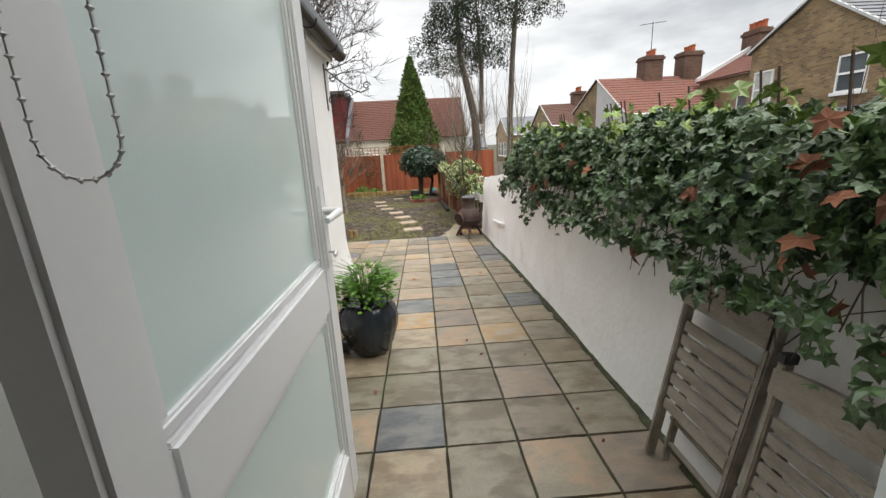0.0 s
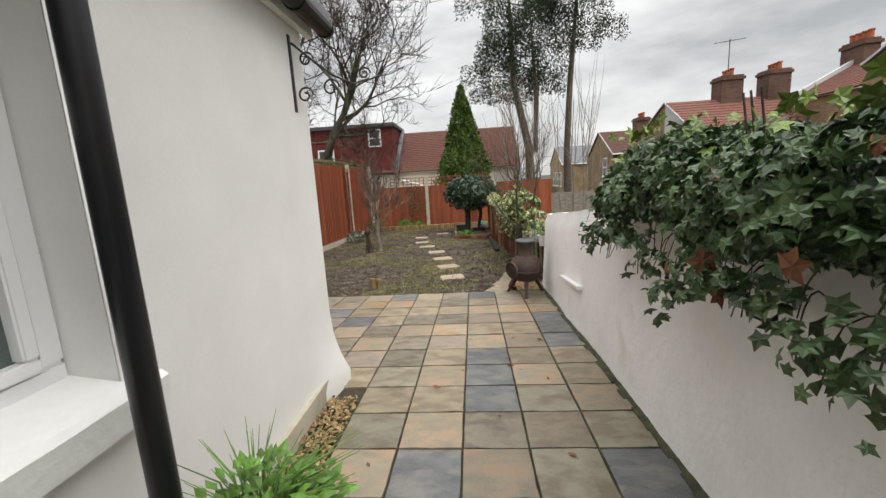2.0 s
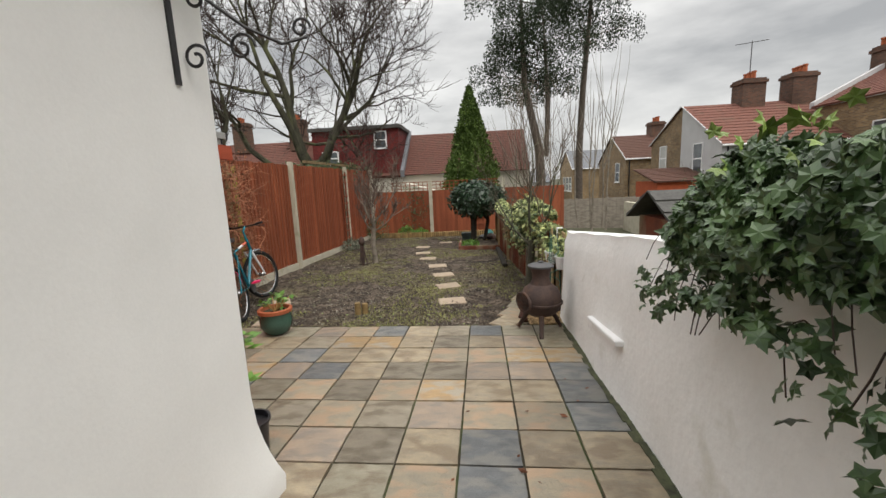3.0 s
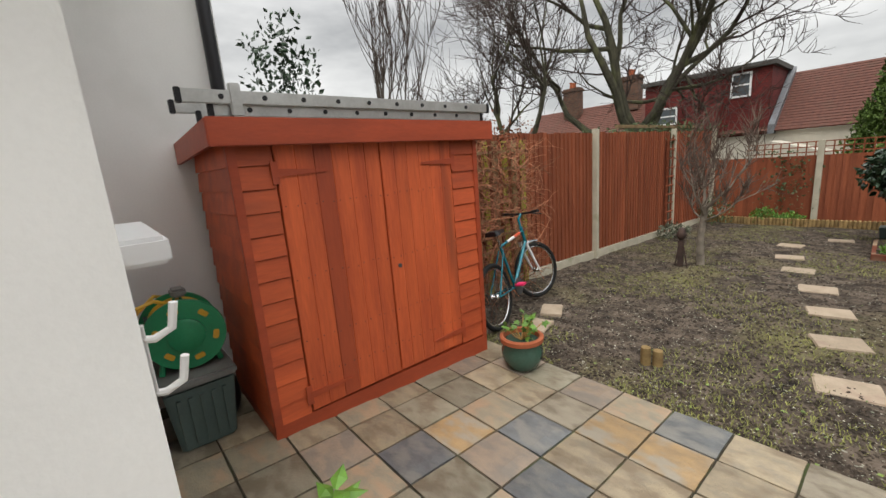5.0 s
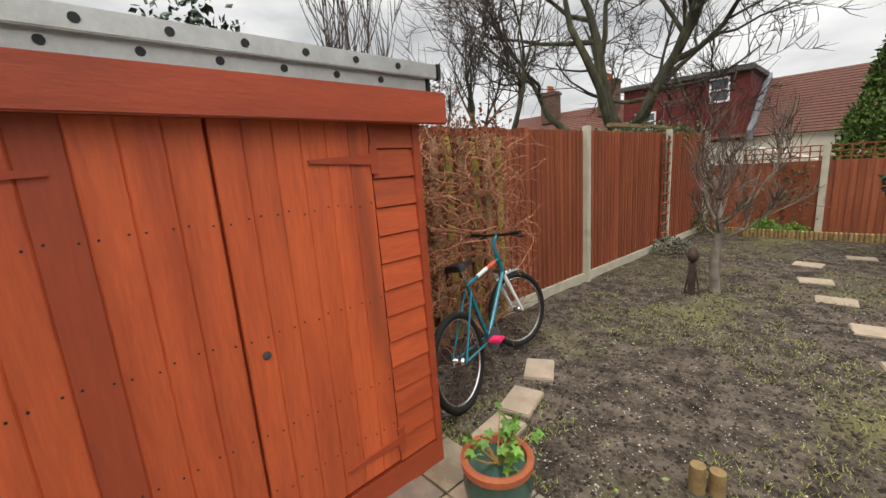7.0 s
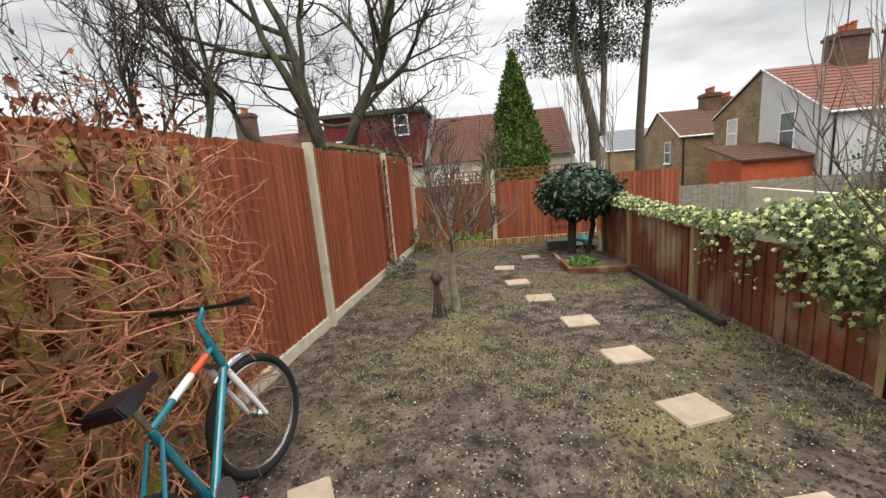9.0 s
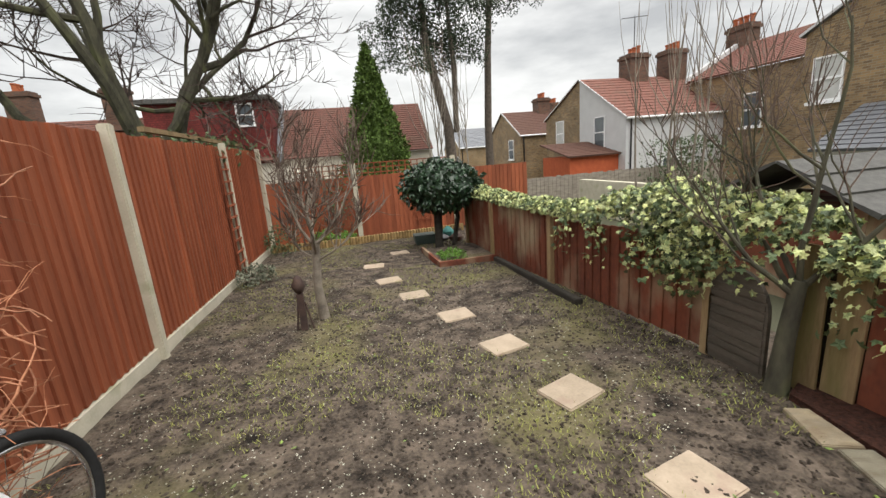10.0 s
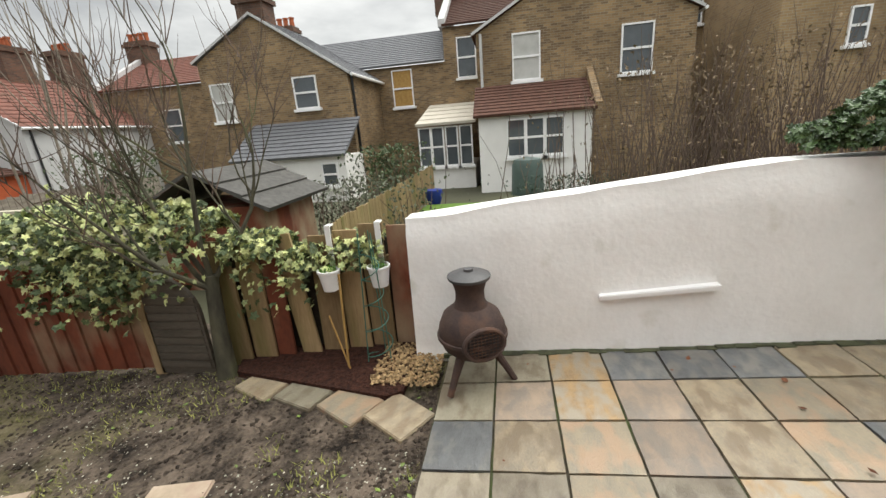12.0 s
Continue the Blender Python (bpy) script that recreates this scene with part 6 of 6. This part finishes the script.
part("roof", MB().prism([(-8.4, 6.4, 2.35), (-6.1, 6.4, 2.35), (-6.1, 9.05, 2.35), (-8.4, 9.05, 2.35)], [(-8.4, 6.4, 2.5), (-6.1, 6.4, 2.42), (-6.1, 9.05, 2.42), (-8.4, 9.05, 2.5)]), FELT, ns)

# ---------------- distance: houses ----------------
def roof_slab(parent, a, b, c, d, material, rows=14, thick=.07, name="roof"):
    """Courses of tiles from eave a-b up to ridge d-c."""
    a, b, c, d = (Vector(q) for q in (a, b, c, d))
    nrm = (b - a).cross(d - a).normalized()
    if nrm.z < 0:
        nrm = -nrm
    mb = MB()
    for k in range(rows):
        f0, f1 = k / rows, (k + 1) / rows
        p = [a.lerp(d, f0), b.lerp(c, f0), b.lerp(c, f1), a.lerp(d, f1)]
        up0, up1 = nrm * (thick + .03), nrm * thick
        mb.prism([q - nrm * .0 for q in p], [p[0] + up0, p[1] + up0, p[2] + up1, p[3] + up1])
    return part(name, mb, material, parent, kind="stuff")


def far_window(parent, x, y, z, w, h, glass=PANE):
    """Sash window on a wall that faces -x."""
    m = pose(x - .02, y, z, 0, 0, -90)
    f = MB()
    fr = .052
    for a in ((-w / 2, w / 2, 0, fr), (-w / 2, w / 2, h - fr, h), (-w / 2, -w / 2 + fr, fr, h - fr), (w / 2 - fr, w / 2, fr, h - fr), (-w / 2 + fr, w / 2 - fr, h * .5 - .035, h * .5 + .035)):
        f.box(a[0], a[1], -.05, .05, a[2], a[3], m)
    wn2 = part("window", f, UPVC, parent, "white sash window")
    part("pane", MB().box(-w / 2 + fr, w / 2 - fr, -.01, .012, fr, h - fr, m), glass, wn2)
    part("sill", MB().box(-w / 2 - .08, w / 2 + .08, -.12, .05, -.1, 0, m), UPVC, wn2)
    return wn2


def chimney(parent, x, y, z0, z1, wx=.5, wy=1.0, pots=4, material=DARKBRICK):
    c = part("chimney", MB().box(x - wx, x + wx, y - wy, y + wy, z0, z1).box(x - wx - .08, x + wx + .08, y - wy - .08, y + wy + .08, z1 - .3, z1 - .12), material, parent)
    for k in range(pots):
        part("chimney_pot", MB().lathe([(.13, 0), (.12, .35), (.15, .38), (.15, .45), (.11, .45)], 10, (x, y - wy + 2 * wy * (k + .5) / pots, z1)), TERRA, c, "terracotta pot")
    return c


def outrigger(label, y0, ya, y1, ze0, za, ze1, xg, xm, mat0, mat1, roof, zb=-1.5):
    """Pair of rear wings: a gable that faces -x, from y0 (eave height ze0) over the apex to y1."""
    h = thing("terraced_house", (xg, ya, zb), label, "house")
    for a, b2, e0, e1, mt in ((y0, ya, ze0, za, mat0), (ya, y1, za, ze1, mat1)):
        part("wall", MB().prism([(xg, a, zb), (xg, b2, zb), (xg, b2, e1), (xg, a, e0)], [(xm, a, zb), (xm, b2, zb), (xm, b2, e1), (xm, a, e0)]), mt, h)
    roof_slab(h, (xg - .1, y0 - .15, ze0 - .05), (xm, y0 - .15, ze0 - .05), (xm, ya, za + .02), (xg - .1, ya, za + .02), roof)
    roof_slab(h, (xg - .1, y1 + .15, ze1 - .05), (xm, y1 + .15, ze1 - .05), (xm, ya, za + .02), (xg - .1, ya, za + .02), roof)
    part("verge", MB().tube([(xg - .08, y0 - .15, ze0), (xg - .08, ya, za + .08), (xg - .08, y1 + .15, ze1)], .06, 4), PALEGREY, h)
    part("gutter", MB().tube([(xg - .1, y0 - .2, ze0 - .05), (xm, y0 - .2, ze0 - .05)], .06, 6), UPVC, h)
    part("downpipe", MB().tube([(xg + .3, y0 - .06, ze0), (xg + .3, y0 - .06, zb)], .05, 6), BLACKP, h)
    return h


XG, XM = 14.0, 18.0
h2 = outrigger("yellow stock brick terraced house with white rear extension", .6, 4.1, 7.6, 4.25, 6.1, 4.2, XG, XM, STOCK, STOCK, BROWNTILE)
far_window(h2, XG, 5.92, 2.6, .95, 1.5, NET)
far_window(h2, XG, 2.37, 2.5, 1.0, 1.5, PANE)
part("extension_wall", MB().box(XG - 1.6, XG, 4.0, 7.55, -1.5, 1.5), RENDER, h2, "white rendered extension")
roof_slab(h2, (XG - 1.8, 3.9, 1.45), (XG - 1.8, 7.7, 1.45), (XG, 7.7, 2.45), (XG, 3.9, 2.45), BROWNTILE, 10)
part("parapet", MB().prism([(XG - 1.8, 3.75, 1.2), (XG, 3.75, 1.2), (XG, 3.95, 1.2), (XG - 1.8, 3.95, 1.2)], [(XG - 1.8, 3.75, 1.65), (XG, 3.75, 2.85), (XG, 3.95, 2.85), (XG - 1.8, 3.95, 1.65)]), STOCK, h2)
for y in (6.35, 5.75, 5.15):
    far_window(h2, XG - 1.6, y, .15, .6, 1.2)
part("conservatory_wall", MB().box(XG + .6, XM, 7.9, 10.0, -1.5, -.2), RENDER, h2)
for y in (8.2, 8.75, 9.3, 9.8):
    far_window(h2, XG + .6, y, -.2, .5, 1.5)
roof_slab(h2, (XG + .4, 7.8, 1.35), (XG + .4, 10.1, 1.35), (XM, 10.1, 2.2), (XM, 7.8, 2.2), CREAM, 5)
part("drainpipe", MB().tube([(XG - .06, 7.45, 4.2), (XG - .06, 7.45, -1)], .05, 6), PALEGREY, h2)
h1 = outrigger("yellow stock brick terraced house with gable and slate lean-to", 12.4, 15.8, 18.4, 3.45, 5.7, 4.35, XG, XM, STOCK, STOCK, SLATE)
far_window(h1, XG, 14.1, 2.35, .95, 1.15)
far_window(h1, XG, 17.6, 2.15, .9, 1.4, NET)
chimney(h1, XG + .6, 15.9, 5, 6.5, .4, .55, 4)
part("leanto_wall", MB().box(XG - 1.8, XG, 12.2, 16.4, -1.5, .6), RENDER, h1)
roof_slab(h1, (XG - 2.0, 12.1, .6), (XG - 2.0, 16.5, .6), (XG, 16.5, 1.85), (XG, 12.1, 1.85), SLATE, 10)
far_window(h1, XG - 1.8, 12.8, -.4, .6, .8)
hw = outrigger("white rendered terraced house with red tiled roof", 27.6, 32.4, 37.2, 2.7, 5.5, 3.4, XG, XM + 4, PALEGREY, STOCK, REDTILE, -3)
far_window(hw, XG, 30.1, 1.1, 1.1, 1.9)
far_window(hw, XG, 35.0, 1.4, 1.1, 1.8, NET)
chimney(hw, XG + 4, 32.3, 5, 7.0, .7, .6, 3)
chimney(hw, XG + 7, 32.3, 5, 7.2, .7, .6, 4)
part("aerial", MB().tube([(XG + 4, 32.3, 7.4), (XG + 4, 32.3, 9.4)], .03, 4).tube([(XG + 3, 32.3, 9.2), (XG + 5, 32.3, 9.4)], .025, 4), CASTGREY, hw)
wside = MB()
m = pose(XG + 3.0, 27.58, -1.2)
for a in ((-.6, .6, 0, .08), (-.6, .6, 1.4, 1.48), (-.6, -.52, .08, 1.4), (.52, .6, .08, 1.4), (-.52, .52, .7, .77)):
    wside.box(a[0], a[1], -.06, .04, a[2], a[3], m)
part("window", wside, UPVC, hw)
part("pane", MB().box(-.52, .52, -.02, .02, .08, 1.4, m), PANE, hw)
part("outbuilding_wall", MB().box(XG - 3.2, XG - .02, 28.2, 31.5, -3, .75), ORANGE, hw, "orange painted brick outbuilding")
roof_slab(hw, (XG - 3.4, 28.0, .7), (XG - .02, 28.0, .7), (XG - .02, 31.5, 1.5), (XG - 3.4, 31.5, 1.5), BROWNTILE, 10)
hf = outrigger("distant brown brick terraced house", 40, 44, 48, 2.6, 4.8, 2.4, XG - 1, XM + 2, STOCK, STOCK, BROWNTILE, -4)
far_window(hf, XG - 1, 42, .6, 1.1, 1.7)
chimney(hf, XG + 3, 44, 4, 6.0, .6, .6, 4)
h5 = outrigger("distant yellow brick house with slate roof", 56, 60, 64, 2.2, 4.6, 2.2, XG - 2, XM + 2, PALEBRICK, PALEBRICK, SLATE, -5)
for y in (57.2, 59, 61):
    far_window(h5, XG - 2, y, -.6, 1.3, 1.8)
h6 = thing("terraced_row", (20, 14, -1.5), "main range of the brick terrace with slate roofs", "house")
for y0, y1, e, mt, rf in ((-14, .6, 6.4, PALEBRICK, BROWNTILE), (.6, 9.3, 5.4, STOCK, BROWNTILE), (9.3, 18.4, 4.05, STOCK, SLATE), (18.4, 27.4, 4.3, STOCK, REDTILE), (27.4, 50, 3.2, STOCK, BROWNTILE)):
    part("wall", MB().box(XM, XM + 6, y0, y1, -3, e), mt, h6)
    roof_slab(h6, (XM - .2, y0, e), (XM - .2, y1, e), (XM + 3.4, y1, e + 1.9), (XM - .2 + 3.6, y0, e + 1.9), rf, 16)
    part("party_parapet", MB().prism([(XM - .2, y1 - .15, e), (XM + 3.4, y1 - .15, e), (XM + 3.4, y1 + .15, e), (XM - .2, y1 + .15, e)], [(XM - .2, y1 - .15, e + .3), (XM + 3.4, y1 - .15, e + 2.25), (XM + 3.4, y1 + .15, e + 2.25), (XM - .2, y1 + .15, e + .3)]), PALEGREY, h6)
    chimney(h6, XM + 3.4, y1, e + 1.2, e + 3.0, .4, .7, 4)
far_window(h6, XM, 8.3, 3.3, .85, 1.65)
far_window(h6, XM, 11.3, 2.3, .95, 1.6, BAMBOO)
far_window(h6, XM, -.6, 4.4, 1.0, 1.9)
far_window(h6, XM, 20.5, 1.6, 1.0, 1.6)
far_window(h6, XM, 23.5, 1.6, 1.0, 1.6)
far_window(h6, XM, -5.6, 2.9, .7, 1.3)
hs = outrigger("pale brick house end beyond the shrubbery", -12, -7, -1.2, 6.2, 8.0, 6.2, XG - 1, XM, PALEBRICK, PALEBRICK, BROWNTILE)
far_window(hs, XG - 1, -3.2, 2.6, .5, 1.0)

# the terrace stands a little further off and larger than its plan numbers
PIVOT = Vector((-1.4, 6.7, 1.3))
for h in (h1, h2, h6, hs):
    h.location = PIVOT + (Vector(h.location) - PIVOT) * 1.137
    h.scale = (1.137, 1.137, 1.137)

# the row behind the back fence
RY = 34
hr = thing("terraced_row", (-8, RY, -2), "red hung-tile dormer terrace with brown tiled roofs", "house")
part("wall", MB().box(-24, 4, RY, RY + 7, -3, 1.9), CREAM, hr)
roof_slab(hr, (-24, RY - .3, 1.9), (4, RY - .3, 1.9), (4, RY + 4, 5.3), (-24, RY + 4, 5.3), REDTILE, 22)
part("dormer_wall", MB().box(-12.6, -5.8, RY - .1, RY + 4, 1.8, 5.5), REDHUNG, hr, "red hung-tile dormer")
part("dormer_roof", MB().box(-12.8, -5.6, RY - .4, RY + 4.2, 5.5, 5.75), FELT, hr)
part("dormer_wall", MB().box(-9.8, -8.1, RY - 1.2, RY, 1.9, 4.9), REDHUNG, hr)
for x, z, w, h in ((-7.2, 4.0, 1.0, 1.35), (-11.2, 2.9, 1.3, 1.1)):
    m = pose(x, RY - .12, z)
    f = MB()
    for a in ((-w / 2, w / 2, 0, .1), (-w / 2, w / 2, h - .1, h), (-w / 2, -w / 2 + .1, .1, h - .1), (w / 2 - .1, w / 2, .1, h - .1), (-w / 2 + .1, w / 2 - .1, h * .5 - .04, h * .5 + .04)):
        f.box(a[0], a[1], -.05, .05, a[2], a[3], m)
    wq = part("window", f, UPVC, hr)
    part("pane", MB().box(-w / 2 + .1, w / 2 - .1, -.01, .02, .1, h - .1, m), PANE, wq)
part("parapet", MB().prism([(-5.75, RY - .4, 1.8), (-5.45, RY - .4, 1.8), (-5.45, RY + 4, 1.8), (-5.75, RY + 4, 1.8)], [(-5.75, RY - .4, 2.3), (-5.45, RY - .4, 2.3), (-5.45, RY + 4, 5.7), (-5.75, RY + 4, 5.7)]), SLATE, hr)
part("rear_porch", MB().prism([(-5.2, RY - 2.5, -2), (-2.6, RY - 2.5, -2), (-2.6, RY, -2), (-5.2, RY, -2)], [(-5.2, RY - 2.5, 1.4), (-2.6, RY - 2.5, .6), (-2.6, RY, .6), (-5.2, RY, 1.4)]), CREAM, hr)
chimney(hr, -15, RY + 3, 4.5, 7.0, .7, .4, 3)
chimney(hr, -20, RY + 3, 4.5, 7.0, .7, .4, 3)
gr = thing("distant_roofs", (9, 75, -4), "long pale roofs of far buildings", "building")
part("wall", MB().box(-2, 10, 60, 68, -6, .6), PALEGREY, gr)
roof_slab(gr, (-2, 59.8, .6), (10, 59.8, .6), (10, 64, 2.2), (-2, 64, 2.2), SLATE, 8)
nf = thing("neighbour_fence", (4, 12, -.7), "grey weathered board fences dividing the next gardens", "fence")
mb = MB()
for k in range(60):
    x = 3 + k * .15
    mb.box(x, x + .14, 19.5, 19.52, -1, .4 + R.uniform(-.02, .02))
part("grey_boarding", mb, GREYWOOD, nf, kind="stuff")
mb = MB()
for k in range(50):
    x = 3.5 + k * .15
    mb.box(x, x + .14, 8.9, 8.92, -.8, .2 + R.uniform(-.02, .02))
part("brown_boarding", mb, FENCEB, nf, kind="stuff")
gs = thing("neighbour_garden_shed", (4.3, 10.6, -.7), "neighbour's timber shed with grey felt roof", "shed")
part("wall", MB().box(3.6, 5.0, 9.9, 11.6, -.9, .45), FENCER, gs)
roof_slab(gs, (3.4, 9.7, .4), (5.2, 9.7, .4), (5.2, 10.75, .95), (3.4, 10.75, .95), FELT, 3, .03)
roof_slab(gs, (3.4, 11.8, .4), (5.2, 11.8, .4), (5.2, 10.75, .95), (3.4, 10.75, .95), FELT, 3, .03)
solid("ground_lawn_next_door", MB().prism([(1.6, 4.6, -.9), (9, 4.6, -.9), (9, 8.8, -.9), (1.6, 8.8, -.9)], [(1.6, 4.6, -.62), (9, 4.6, -.66), (9, 8.8, -.66), (1.6, 8.8, -.62)]), BRIGHTLAWN, "bright green lawn next door", "lawn")
wb = thing("water_butt", (10.2, 6.1, -.7), "dark green plastic compost bin on the neighbour's patio", "compost bin")
part("bin", MB().lathe([(.45, 0), (.42, .8), (.36, .95), (.1, 1.0)], 20, (10.2, 6.1, -.7)), TUBG, wb, smooth=True)
pb = thing("blue_pot", (9.2, 8.6, -.7), "blue glazed pot among the neighbour's shrubs", "plant pot")
part("pot", MB().lathe([(.15, 0), (.24, .3), (.22, .4)], 18, (9.2, 8.6, -.7)), mat("blue_glaze", (.02, .04, .22)), pb, smooth=True)

# ---------------- patio slabs ----------------
shapes = []
for k in range(4):
    mb = MB()
    n = 4
    h = PITCH / 2 - .0065
    for j in range(n + 1):
        for i in range(n + 1):
            u, v = -1 + 2 * i / n, -1 + 2 * j / n
            e = max(abs(u), abs(v))
            z = noise.noise(Vector((u * 1.2 + k * 7, v * 1.2, k))) * .004 - (.006 if e > .99 else 0)
            jx = R.uniform(-.002, .002) if e > .99 else 0
            mb.v.append((u * h + jx, v * h + jx, z))
    mb.f = [(j * (n + 1) + i, j * (n + 1) + i + 1, (j + 1) * (n + 1) + i + 1, (j + 1) * (n + 1) + i) for j in range(n) for i in range(n)]
    edge = [i for i in range(n)] + [n + j * (n + 1) for j in range(n)] + [(n + 1) * (n + 1) - 1 - i for i in range(n)] + [(n - j) * (n + 1) for j in range(n)]
    k0 = len(mb.v)
    mb.v += [(mb.v[i][0], mb.v[i][1], -.03) for i in edge]
    mb.f += [(edge[q], k0 + q, k0 + (q + 1) % len(edge), edge[(q + 1) % len(edge)]) for q in range(len(edge))]
    shapes.append(mb)
slabs = {}
for k, mb in enumerate(shapes):
    for s in range(len(STONE)):
        me = bpy.data.meshes.new("slab")
        me.from_pydata(mb.v, [], mb.f)
        me.materials.append(STONE[s])
        slabs[k, s] = me
GREY = {(0, 0), (0, 1), (0, 2), (2, 3), (2, 4), (0, 8), (-1, -2), (2, -2), (-5, 6), (-6, 4), (2, 5), (-4, 5), (-3, 8), (-1, -7)}
GOLD = {(-1, 4), (-6, 5), (1, 6), (2, 6), (-4, 7), (1, -4), (-3, 7), (-1, -3)}
for v in range(-11, 9):
    for u in range(-10 if v >= 1 else -2, 3):
        s = 4 if (u, v) in GREY else 3 if (u, v) in GOLD else R.choice((0, 0, 1, 1, 2, 2, 5, 6))
        y = 4.05 + PITCH * (v + .5)
        ob = new("slab", slabs[R.randrange(4), s])
        ob.parent = patio
        ob.location = (.15 + PITCH * (u + .5), y, ground(y) + R.uniform(-.002, .002))
        ob.rotation_euler = ((-.05 if v >= 0 else -.027) + R.uniform(-.004, .004), R.uniform(-.004, .004), R.uniform(-.006, .006))
